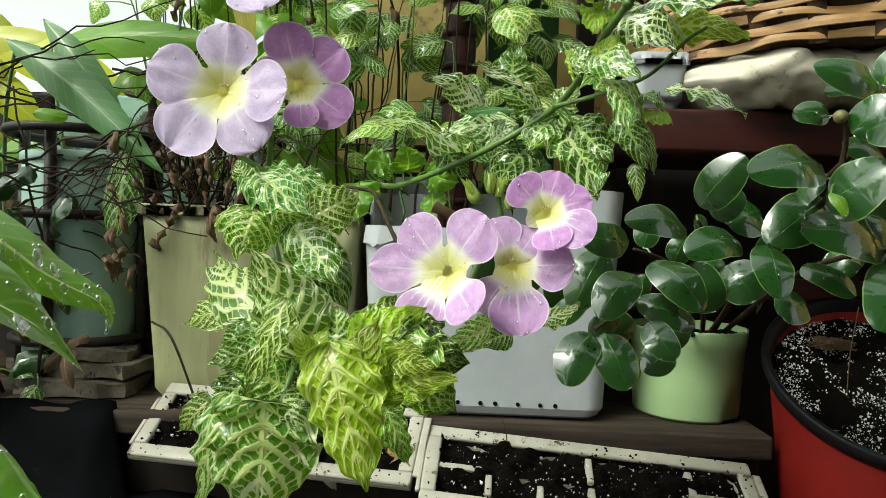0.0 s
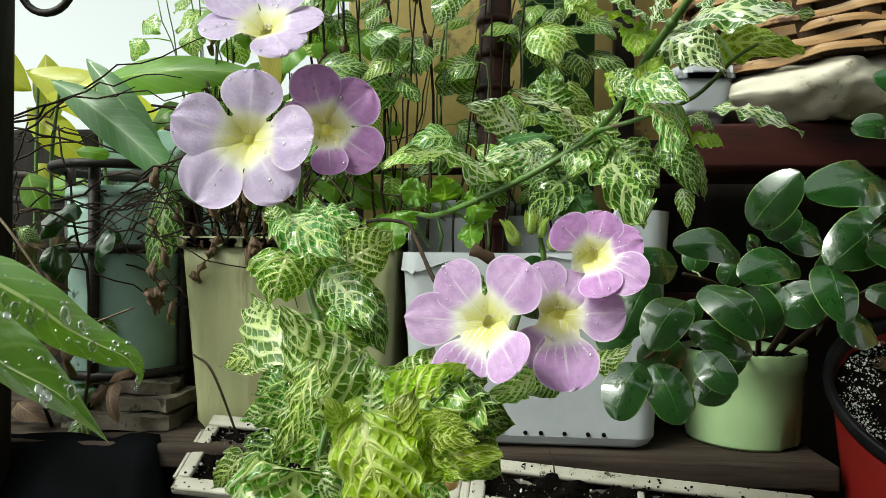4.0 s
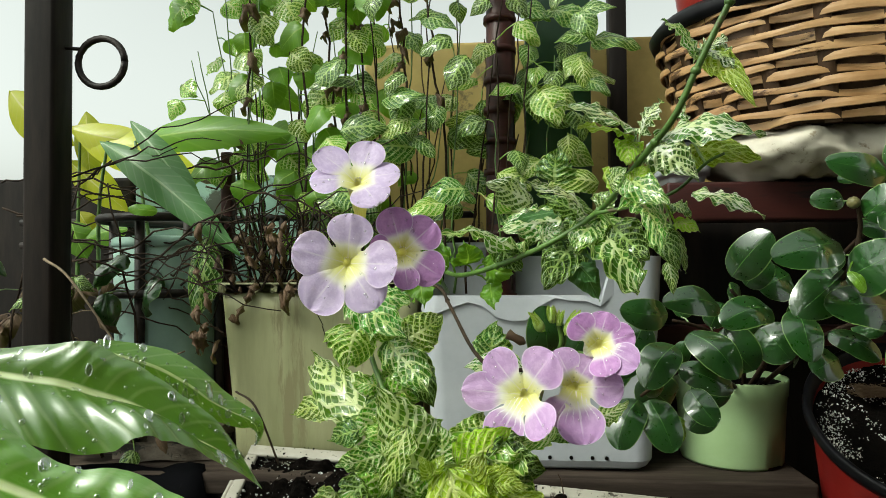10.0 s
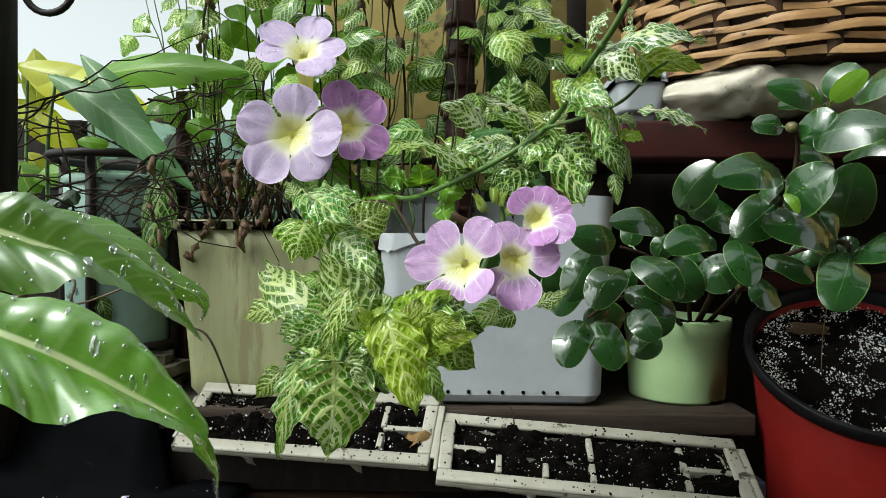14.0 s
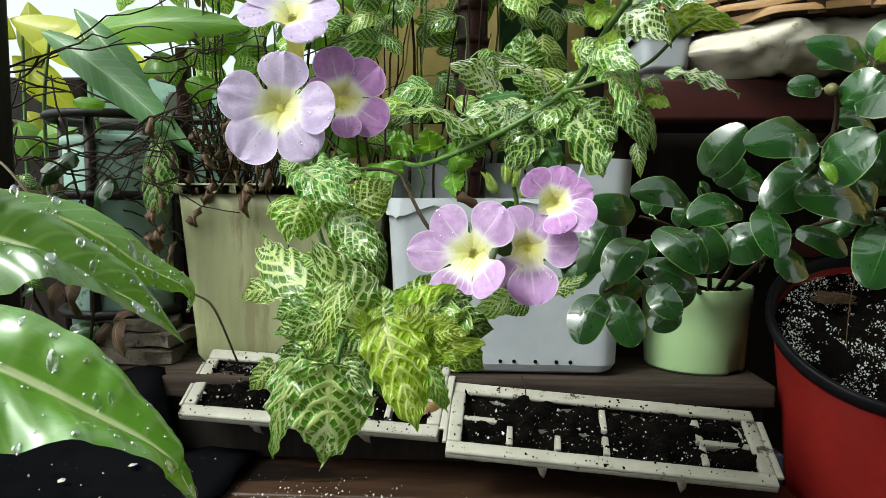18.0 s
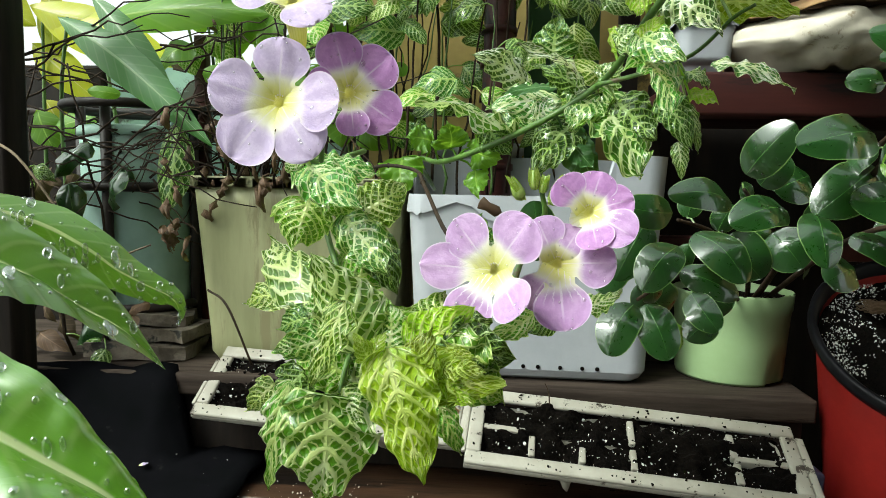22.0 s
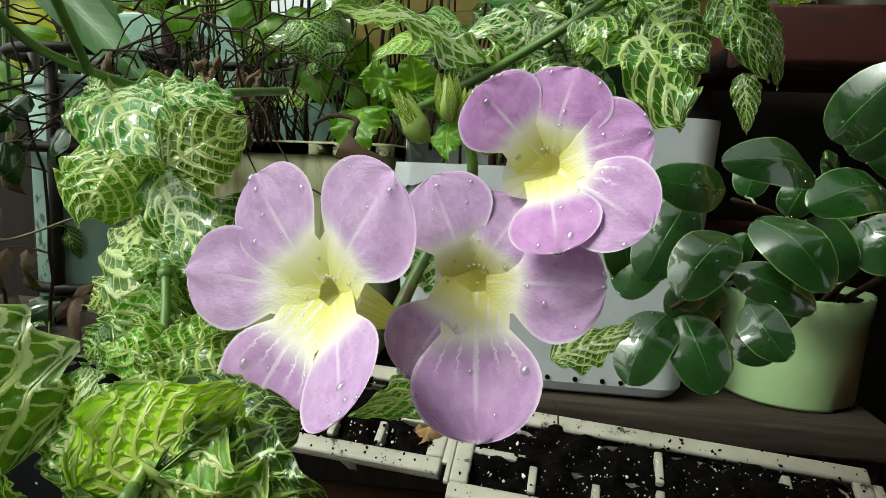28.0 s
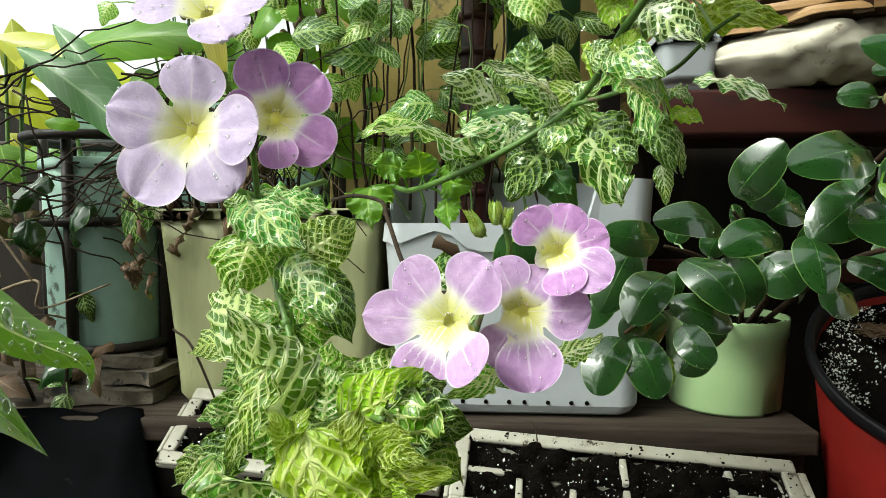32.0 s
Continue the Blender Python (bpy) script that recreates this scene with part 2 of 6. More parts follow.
def petal_material(name, lilac, lilac2, vein):
    m = Mat(name)
    u, v = m.uv()
    rnd = m.random()
    a = m.math("ABSOLUTE", m.math("MULTIPLY_ADD", v, 2.0, -1.0))
    comb = m.n("CombineXYZ")
    m.put(comb.inputs[0], u), m.put(comb.inputs[1], v), m.put(comb.inputs[2], m.math("MULTIPLY", rnd, 7.0))
    n = m.noise(3.0, 4.0, 0.55, comb.outputs[0])
    fine = m.noise(26.0, 4.0, 0.6, comb.outputs[0])
    body = m.mix(m.math("MULTIPLY_ADD", n, 1.6, -0.3, clamp=True), (*lilac, 1.0), (*lilac2, 1.0))
    edge = m.math("MAXIMUM", m.step(m.math("SUBTRACT", 1.0, a), 0.0, 0.09), m.step(m.math("SUBTRACT", 1.0, u), 0.0, 0.035))
    mott = m.noise(7.0, 5.0, 0.65, comb.outputs[0])
    body = m.mix(m.step(mott, 0.42, 0.62), body, m.mix(0.3, body, (lilac[0] * 0.62, lilac[1] * 0.5, lilac[2] * 0.7, 1.0)))
    body = m.mix(m.math("MULTIPLY", edge, 0.75), body, (0.84, 0.74, 0.88))
    uu = m.math("MULTIPLY_ADD", n, 0.12, m.math("MULTIPLY_ADD", u, 0.98, -0.05))
    throat = m.ramp(uu, (0.0, (0.74, 0.72, 0.16)), (0.16, (0.84, 0.82, 0.38)), (0.30, (0.9, 0.86, 0.76)), (0.42, (0.8, 0.7, 0.82)))
    col = m.mix(m.step(uu, 0.28, 0.46), body, throat)
    ray = m.math("ABSOLUTE", m.math("SUBTRACT", m.math("FRACT", m.math("MULTIPLY_ADD", v, 6.0, m.math("MULTIPLY", fine, 0.8))), 0.5))
    veins = m.math("MULTIPLY", m.step(ray, 0.03, 0.12), m.math("MULTIPLY", m.step(uu, 0.34, 0.60), vein))
    mid = m.math("MULTIPLY", m.step(a, 0.015, 0.06), m.math("MULTIPLY", m.step(uu, 0.45, 0.95), 0.45))
    col = m.mix(m.math("MAXIMUM", veins, mid), col, (0.92, 0.86, 0.92))
    m.base(col, 0.55)
    m.b.inputs["Sheen Weight"].default_value = 0.15
    nrm = m.bump(m.math("MULTIPLY_ADD", fine, 0.6, m.math("MULTIPLY", mott, 1.0)), 0.25, 0.0009)
    m.thin(col, 0.28, nrm)
    return m.m


LEAF_WHITE = net_leaf("white_netted_leaf", (0.062, 0.23, 0.010), (0.16, 0.42, 0.018), (0.88, 0.94, 0.56), 0.135, 1.0, 0.30, 0.46, 0.5)
LEAF_FINE = net_leaf("fine_netted_leaf", (0.095, 0.30, 0.010), (0.21, 0.48, 0.016), (0.86, 0.94, 0.42), 0.095, 1.0, 0.30, 0.40, 0.5)
LEAF_YOUNG = net_leaf("young_netted_leaf", (0.34, 0.60, 0.014), (0.52, 0.72, 0.02), (0.88, 0.95, 0.34), 0.110, 0.75, 0.34, 0.52, 0.4)
# darker green leaf; its colour also stands in for weaker light farther back
LEAF_DEEP_DIM = net_leaf("deep_dim_netted_leaf", (0.024, 0.10, 0.010), (0.05, 0.18, 0.014), (0.50, 0.68, 0.24), 0.08, 0.9, 0.28, 0.32, 0.5)
# real white net, made wider and whiter in place of wet glare
LEAF_WHITE_GLARE = net_leaf("white_netted_glare_leaf", (0.045, 0.17, 0.02), (0.09, 0.27, 0.03), (0.88, 0.94, 0.70), 0.14, 1.0, 0.24, 0.30, 0.9)
LEAF_COOL = net_leaf("cool_netted_leaf", (0.045, 0.19, 0.014), (0.095, 0.31, 0.018), (0.78, 0.90, 0.44), 0.09, 1.0, 0.25, 0.34, 0.8)
LEAF_FICUS = plain_leaf("dark_glossy_leaf", (0.007, 0.038, 0.007), (0.020, 0.080, 0.012), (0.07, 0.18, 0.035), 0.30, 0.07, 7.0, 1.0, 0.020, 0.05, 0.05, 0.0, 1.6, 0.55)
LEAF_NEW = plain_leaf("young_glossy_leaf", (0.13, 0.30, 0.02), (0.2, 0.38, 0.03), (0.3, 0.45, 0.1), 0.28, 0.3, 7.0, 0.4, 0.03, 0.1)
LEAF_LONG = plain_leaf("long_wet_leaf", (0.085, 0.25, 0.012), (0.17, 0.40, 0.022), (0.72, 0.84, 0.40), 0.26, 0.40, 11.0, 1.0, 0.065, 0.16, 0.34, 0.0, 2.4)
LEAF_GREY = plain_leaf("grey_green_leaf", (0.03, 0.11, 0.022), (0.06, 0.18, 0.038), (0.22, 0.36, 0.14), 0.42, 0.25, 14.0, 0.08, 0.07, 0.22)
LEAF_YELLOW = plain_leaf("yellow_leaf", (0.62, 0.56, 0.02), (0.5, 0.58, 0.03), (0.7, 0.66, 0.2), 0.4, 0.5, 12.0, 0.1, 0.05, 0.15)
LEAF_VINE = plain_leaf("vine_leaf", (0.10, 0.28, 0.02), (0.20, 0.42, 0.03), (0.34, 0.55, 0.08), 0.4, 0.52, 6.0, 0.1, 0.05, 0.25)
LEAF_DRY = plain_leaf("dry_leaf", (0.12, 0.065, 0.03), (0.06, 0.03, 0.018), (0.2, 0.13, 0.07), 0.7, 0.15, 8.0, 0.0, 0.05, 0.3)
LEAF_GOLD = plain_leaf("golden_brown_leaf", (0.24, 0.14, 0.045), (0.13, 0.07, 0.025), (0.34, 0.22, 0.09), 0.6, 0.25, 8.0, 0.0, 0.05, 0.3)
PETAL = petal_material("lilac_petal", (0.56, 0.33, 0.64), (0.69, 0.48, 0.74), 0.16)
PETAL_PALE = petal_material("pale_lilac_petal", (0.66, 0.53, 0.80), (0.76, 0.64, 0.86), 0.12)
PETAL_PINK = petal_material("pink_lilac_petal", (0.54, 0.24, 0.60), (0.66, 0.37, 0.69), 0.16)
PETAL_VEINED = petal_material("veined_lilac_petal", (0.50, 0.26, 0.58), (0.64, 0.42, 0.68), 0.95)
_t = Mat("yellow_throat")
_u, _v = _t.uv()
_ray = _t.math("ABSOLUTE", _t.math("SUBTRACT", _t.math("FRACT", _t.math("MULTIPLY", _v, 22.0)), 0.5))
_tc = _t.ramp(_u, (0.0, (0.86, 0.82, 0.80)), (0.2, (0.88, 0.87, 0.56)), (0.6, (0.88, 0.86, 0.42)), (1.0, (0.84, 0.80, 0.26)))
_tc = _t.mix(_t.math("MULTIPLY", _t.step(_ray, 0.05, 0.25), 0.3), _tc, (0.62, 0.60, 0.10, 1.0))
_t.base(_tc, 0.55)
_t.thin(_tc, 0.7)
THROAT = _t.m
STEM_GREEN = surface("green_stem", (0.10, 0.20, 0.03), (0.06, 0.12, 0.025), 0.45, 200.0, dirt=(0.09, 0.07, 0.03), dirt_scale=60.0, dirt_lo=0.38)
STEM_PALE = surface("pale_dry_twig", (0.22, 0.17, 0.11), (0.13, 0.10, 0.065), 0.7, 150.0, bumpy=0.5, spec=0.2)
STEM_BROWN = surface("brown_twig", (0.055, 0.035, 0.02), (0.02, 0.014, 0.01), 0.75, 150.0, bumpy=0.6, spec=0.15)
BUD = surface("green_bud", (0.16, 0.28, 0.04), (0.26, 0.36, 0.08), 0.5, 300.0)
FIG_SKIN = surface("fig_skin", (0.17, 0.16, 0.06), (0.12, 0.10, 0.04), 0.5, 300.0)
CREAM_PLASTIC = surface("cream_plastic", (0.42, 0.42, 0.24), (0.27, 0.28, 0.14), 0.45, 26.0, dirt=(0.25, 0.235, 0.125), dirt_scale=20.0, dirt_lo=0.42, bumpy=0.1, stretch=(1.0, 1.0, 0.12), spec=0.35)
WHITE_PLASTIC = surface("white_plastic", (0.43, 0.45, 0.475), (0.36, 0.38, 0.405), 0.4, 26.0, dirt=(0.30, 0.30, 0.27), dirt_scale=30.0, dirt_lo=0.30, bumpy=0.05)
GREEN_PLASTIC = surface("pale_green_plastic", (0.35, 0.49, 0.26), (0.30, 0.43, 0.21), 0.42, 22.0, dirt=(0.05, 0.06, 0.03), dirt_scale=42.0, dirt_lo=0.285, bumpy=0.05, spec=0.35)
RED_PLASTIC = surface("red_plastic", (0.26, 0.018, 0.014), (0.20, 0.012, 0.010), 0.38, 30.0, dirt=(0.42, 0.20, 0.18), dirt_scale=60.0, dirt_lo=0.27, bumpy=0.08, spec=0.3)
BLACK_PLASTIC = surface("black_plastic", (0.006, 0.006, 0.007), (0.010, 0.010, 0.012), 0.4, 40.0, dirt=(0.06, 0.065, 0.065), dirt_scale=40.0, dirt_lo=0.28, bumpy=0.1, spec=0.14)
TRAY_PLASTIC = surface("dirty_white_plastic", (0.38, 0.365, 0.31), (0.29, 0.275, 0.225), 0.45, 40.0, dirt=(0.05, 0.04, 0.03), dirt_scale=55.0, dirt_lo=0.38, bumpy=0.15, spec=0.3)
SOIL = surface("black_soil", (0.002, 0.0017, 0.0015), (0.0055, 0.0042, 0.0033), 0.95, 260.0, bumpy=1.0, bump_size=0.004, spec=0.04)
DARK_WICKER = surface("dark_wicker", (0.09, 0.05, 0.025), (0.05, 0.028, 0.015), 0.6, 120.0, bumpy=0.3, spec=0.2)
BLUE_PLASTIC = surface("blue_plastic", (0.045, 0.06, 0.11), (0.03, 0.04, 0.08), 0.4, 60.0)
PERLITE = surface("perlite", (0.75, 0.75, 0.72), (0.55, 0.55, 0.52), 0.8, 200.0)
WET_WOOD = surface("wet_wood", (0.060, 0.032, 0.018), (0.020, 0.011, 0.007), 0.32, 60.0, dirt=(0.007, 0.005, 0.004), dirt_scale=16.0, dirt_lo=0.47, bumpy=0.7, stretch=(0.12, 1.0, 1.0), spec=0.35)
GREY_WOOD = surface("weathered_wood", (0.085, 0.066, 0.052), (0.028, 0.021, 0.017), 0.7, 70.0, dirt=(0.016, 0.012, 0.010), dirt_scale=20.0, dirt_lo=0.42, bumpy=0.7, stretch=(0.1, 1.0, 1.0), spec=0.06)
DARK_RED_WOOD = surface("dark_red_wood", (0.062, 0.016, 0.013), (0.030, 0.009, 0.008), 0.45, 60.0, dirt=(0.012, 0.008, 0.008), dirt_scale=20.0, dirt_lo=0.42, bumpy=0.3, stretch=(0.15, 1.0, 1.0), spec=0.25)
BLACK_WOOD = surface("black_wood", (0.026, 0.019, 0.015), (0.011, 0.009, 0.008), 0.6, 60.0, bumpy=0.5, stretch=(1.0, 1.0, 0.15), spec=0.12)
IRON = surface("black_iron", (0.012, 0.012, 0.012), (0.03, 0.022, 0.018), 0.5, 80.0, bumpy=0.3, spec=0.25)
WALL_GREEN = surface("pale_green_wall", (0.27, 0.42, 0.35), (0.19, 0.31, 0.26), 0.6, 30.0, dirt=(0.05, 0.06, 0.045), dirt_scale=9.0, dirt_lo=0.45, bumpy=0.5, bump_size=0.003, spec=0.2)
DRUM_PLASTIC = surface("pale_green_plastic_drum", (0.40, 0.58, 0.50), (0.32, 0.48, 0.41), 0.5, 30.0, dirt=(0.08, 0.10, 0.08), dirt_scale=14.0, dirt_lo=0.38, bumpy=0.3, bump_size=0.002, spec=0.3)
WALL_YELLOW = surface("ochre_wall", (0.40, 0.30, 0.10), (0.30, 0.23, 0.08), 0.7, 30.0, dirt=(0.12, 0.10, 0.05), dirt_scale=9.0, dirt_lo=0.42, bumpy=0.4, bump_size=0.002, spec=0.2)
GREEN_SHEET = surface("dark_green_sheet", (0.018, 0.07, 0.025), (0.012, 0.045, 0.018), 0.4, 20.0, bumpy=0.1)
WICKER = surface("wicker", (0.52, 0.33, 0.16), (0.34, 0.19, 0.08), 0.4, 120.0, dirt=(0.08, 0.04, 0.018), dirt_scale=40.0, dirt_lo=0.40, bumpy=0.3, stretch=(0.3, 0.3, 1.0), spec=0.3)
WHITE_SACK = surface("white_sacking", (0.62, 0.58, 0.48), (0.48, 0.44, 0.35), 0.5, 40.0, dirt=(0.25, 0.20, 0.13), dirt_scale=18.0, dirt_lo=0.38, bumpy=0.3)
SLAB = surface("weathered_slab", (0.20, 0.17, 0.13), (0.08, 0.065, 0.05), 0.7, 60.0, dirt=(0.03, 0.03, 0.025), dirt_scale=30.0, dirt_lo=0.42, bumpy=0.8, bump_size=0.003, spec=0.2)
EARTH = surface("dark_wet_ground", (0.045, 0.038, 0.03), (0.025, 0.022, 0.018), 0.7, 8.0, bumpy=0.5, bump_size=0.01, spec=0.15)
GREY_SCRAP = surface("grey_film", (0.16, 0.18, 0.19), (0.09, 0.10, 0.11), 0.35, 60.0, bumpy=0.4)
# for the added wall behind the camera, kept dark to hold light back
WALL_UNSEEN = surface("unseen_dark_wall", (0.22, 0.20, 0.16), (0.15, 0.135, 0.11), 0.8, 12.0, bumpy=0.4, spec=0.2)
SHEET_PLASTIC = surface("wet_black_sheet", (0.003, 0.0035, 0.0035), (0.005, 0.005, 0.006), 0.5, 40.0, dirt=(0.014, 0.014, 0.014), dirt_scale=30.0, dirt_lo=0.33, bumpy=0.15, spec=0.0)
_w = Mat("water")
_clear, _gloss, _both = _w.n("BsdfTransparent"), _w.n("BsdfGlossy"), _w.n("MixShader")
_clear.inputs[0].default_value = (0.95, 0.97, 0.96, 1.0)
_gloss.inputs["Roughness"].default_value = 0.05
_both.inputs[0].default_value = 0.26
_w.t.links.new(_clear.outputs[0], _both.inputs[1])
_w.t.links.new(_gloss.outputs[0], _both.inputs[2])
_w.t.links.new(_both.outputs[0], _w.out.inputs[0])
DROP = _w.m


# ---- building helpers ----
rng = random.Random(7)


def mesh_of(name, bm, material, smooth=True):
    me = bpy.data.meshes.new(name)
    bm.to_mesh(me)
    bm.free()
    me.materials.append(material)
    if smooth:
        me.polygons.foreach_set("use_smooth", [True] * len(me.polygons))
    return me


def thing(name, at, label, category, group=""):
    ob = new(name)
    ob.empty_display_size = 0.01
    ob.location = at
    return tagged(ob, label, category, group)


def hang(ob, parent):
    """Parents ob, whose mesh is in world metres, and keeps it where it is."""
    shift = parent.location if parent.parent is None else Vector((0, 0, 0))
    ob.parent = parent
    ob.matrix_parent_inverse = Matrix.Translation(-shift)
    return ob


def part(name, bm, material, parent, label="", smooth=True):
    ob = hang(new(name, mesh_of(name, bm, material, smooth)), parent)
    if label:
        ob["label"] = label
    return ob


def solo(name, bm, material, label, category="", kind="", smooth=True):
    return tagged(new(name, mesh_of(name, bm, material, smooth)), label, category, "", kind)


def oval(u):
    return max(0.0, 1.0 - abs(2.0 * u ** 0.92 - 1.0) ** 2.3) ** 0.55


def ovate(u):
    return max(0.0, math.sin(math.pi * u ** 0.68)) ** 0.72 * (1.0 - 0.10 * u)


def lance(u):
    return max(0.0, math.sin(math.pi * min(1.0, u ** 0.85))) ** 0.9


def heart(u):
    return max(0.0, math.sin(math.pi * u ** 0.62)) ** 0.75


def leaf_bm(base, tip, width, shape=ovate, face=(0, -1, 0.25), fold=0.25, droop=0.12, wave=0.04, teeth=0.0, roll=0.0, n=14, m=8, curl=0.0, ruffle=0.0, pucker=0.0):
    """One leaf as a sheet from base to tip, turned to face; uv runs along and across."""
    base, tip = Vector(base), Vector(tip)
    axis = tip - base
    length = axis.length
    ax = axis.normalized()
    nor = Vector(face)
    nor = (nor - ax * nor.dot(ax)).normalized()
    if roll:
        nor = Matrix.Rotation(radians(roll), 3, ax) @ nor
    side = ax.cross(nor)
    bm = bmesh.new()
    lay = bm.loops.layers.uv.new("UVMap")
    ph, ph2 = rng.uniform(0, 6.28), rng.uniform(0, 6.28)
    bend = rng.uniform(-0.06, 0.06)
    grid = []
    for i in range(n + 1):
        u = 0.5 - 0.5 * math.cos(math.pi * i / n)
        half = 0.5 * width * shape(u)
        half *= 1.0 + teeth * (0.6 * math.sin(u * 47.0 + ph) + 0.5 * math.sin(u * 21.0 + ph2))
        row = []
        for j in range(m + 1):
            v = 2.0 * j / m - 1.0
            lift = droop * length * (math.sin(math.pi * u) - 0.35 * u * u) - fold * half * abs(v) ** 1.4
            lift += wave * width * math.sin(u * 9.0 + ph + 1.7 * v) * (0.3 + abs(v))
            lift += 0.5 * wave * width * math.sin(u * 23.0 + ph2 - 2.0 * v) * abs(v)
            lift += ruffle * width * math.sin(u * 31.0 + ph2 + (1.4 if v > 0 else 0.0)) * abs(v) ** 2.5 * (1.0 - 0.5 * u)
            if pucker:
                lift += pucker * width * abs(math.sin(math.pi * (6.0 * u - 2.2 * abs(v) ** 1.2 + 0.77))) * min(1.0, 4.0 * abs(v)) * (1.0 - 0.4 * u)
            lift -= curl * length * max(0.0, u - 0.6) ** 2 * 4.0
            p = base + ax * (length * u) + side * (half * v + bend * length * math.sin(math.pi * u)) + nor * lift
            row.append((bm.verts.new(p), (u, 0.5 + 0.5 * v)))
        grid.append(row)
    for i in range(n):
        for j in range(m):
            quad = (grid[i][j], grid[i + 1][j], grid[i + 1][j + 1], grid[i][j + 1])
            f = bm.faces.new([q[0] for q in quad])
            for loop, q in zip(f.loops, quad):
                loop[lay].uv = q[1]
    return bm


STEMS = {}


def leaf(parent, base, tip, width, material, label="", name="leaf", reach=0.035, **kw):
    """A leaf with its stalk to the nearest stem of the plant."""
    bm = leaf_bm(base, tip, width, **kw)
    near = [q for q in STEMS.get(parent.name, ()) if 0.002 < (q - Vector(base)).length < reach]
    if near:
        q = min(near, key=lambda p: (p - Vector(base)).length)
        b = Vector(base)
        tube_into(bm, [q, q.lerp(b, 0.5) + Vector((0, 0, 0.002)), b, b.lerp(Vector(tip), 0.08)], 0.0009, 0.0006, 5, False)
    return part(name, bm, material, parent, label)


def cusped(u):
    """A broad leaf that narrows to a drip tip."""
    return max(0.0, math.sin(math.pi * u ** 0.54)) ** 0.82 * (1.0 - 0.08 * u) * min(1.0, 0.22 + 6.0 * (1.0 - u)) + 0.05 * min(1.0, 9.0 * (1.0 - u)) * u


def netted(parent, base, tip, width, material, **kw):
    """A blistered, wavy-edged netted leaf."""
    return leaf(parent, base, tip, width, material, reach=0.013 if parent is plant else 0.035, **{"shape": cusped, "teeth": 0.05, "wave": 0.07, "fold": 0.18, "droop": 0.09, "ruffle": 0.11, "pucker": 0.055, "n": 42, "m": 16, **kw})


def arched_leaf(parent, points, width, material, label="", face=(0.1, -0.8, 0.6), fold=0.25, wave=0.03, name="leaf"):
    """A long leaf whose midrib runs through points."""
    mid = smooth_line(points, 10)
    bm = bmesh.new()
    lay = bm.loops.layers.uv.new("UVMap")
    n, m = len(mid) - 1, 14
    ph = rng.uniform(0, 6.28)
    grid = []
    for i, p in enumerate(mid):
        u = i / n
        ax = (mid[min(i + 1, n)] - mid[max(i - 1, 0)]).normalized()
        nor = Vector(face)
        nor = (nor - ax * nor.dot(ax)).normalized()
        side = ax.cross(nor)
        half = 0.5 * width * min(1.0, (0.5 + 2.0 * u)) * (1.0 - u ** 2.0) ** 1.05
        row = []
        for j in range(m + 1):
            v = 2.0 * j / m - 1.0
            lift = -fold * half * abs(v) ** 1.3 + wave * width * (math.sin(u * 8.0 + ph + v) * abs(v) + 0.4 * math.sin(u * 21.0 + 2 * ph - v) * v * v)
            row.append((bm.verts.new(p + side * (half * v) + nor * lift), (u, 0.5 + 0.5 * v)))
        grid.append(row)
    for i in range(n):
        for j in range(m):
            quad = (grid[i][j], grid[i + 1][j], grid[i + 1][j + 1], grid[i][j + 1])
            f = bm.faces.new([q[0] for q in quad])
            for loop, q in zip(f.loops, quad):
                loop[lay].uv = q[1]
    return part(name, bm, material, parent, label)


def railed_leaf(parent, far, mid, near, material, label="", name="leaf"):
    """A long leaf between its two margins, creased along the midrib, with quilted halves."""
    rails = [smooth_line(r, 9) for r in (far, mid, near)]
    bm = bmesh.new()
    lay = bm.loops.layers.uv.new("UVMap")
    n, m = min(len(r) for r in rails) - 1, 10
    grid = []
    for i in range(n + 1):
        u = i / n
        a, b, c = (r[i] for r in rails)
        nor = (c - a).cross(rails[1][min(i + 1, n)] - rails[1][max(i - 1, 0)]).normalized()
        if nor.y > 0:
            nor = -nor
        row = []
        for j in range(2 * m + 1):
            v = j / m - 1.0
            e = a if v < 0 else c
            w = abs(v)
            size = (e - b).length
            lift = 0.16 * size * math.sin(math.pi * w) - 0.05 * size * w * w
            lift += 0.05 * size * abs(math.sin(math.pi * (11.0 * u - 1.3 * w))) * min(1.0, 3.0 * w)
            lift += 0.06 * size * math.sin(u * 24.0 + (1.0 if v < 0 else 3.0)) * w * w
            row.append((bm.verts.new(b.lerp(e, w) + nor * lift), (u, 0.5 + 0.5 * v)))
        grid.append(row)
    for i in range(n):
        for j in range(2 * m):
            quad = (grid[i][j], grid[i + 1][j], grid[i + 1][j + 1], grid[i][j + 1])
            f = bm.faces.new([q[0] for q in quad])
            for loop, q in zip(f.loops, quad):
                loop[lay].uv = q[1]
    return part(name, bm, material, parent, label)


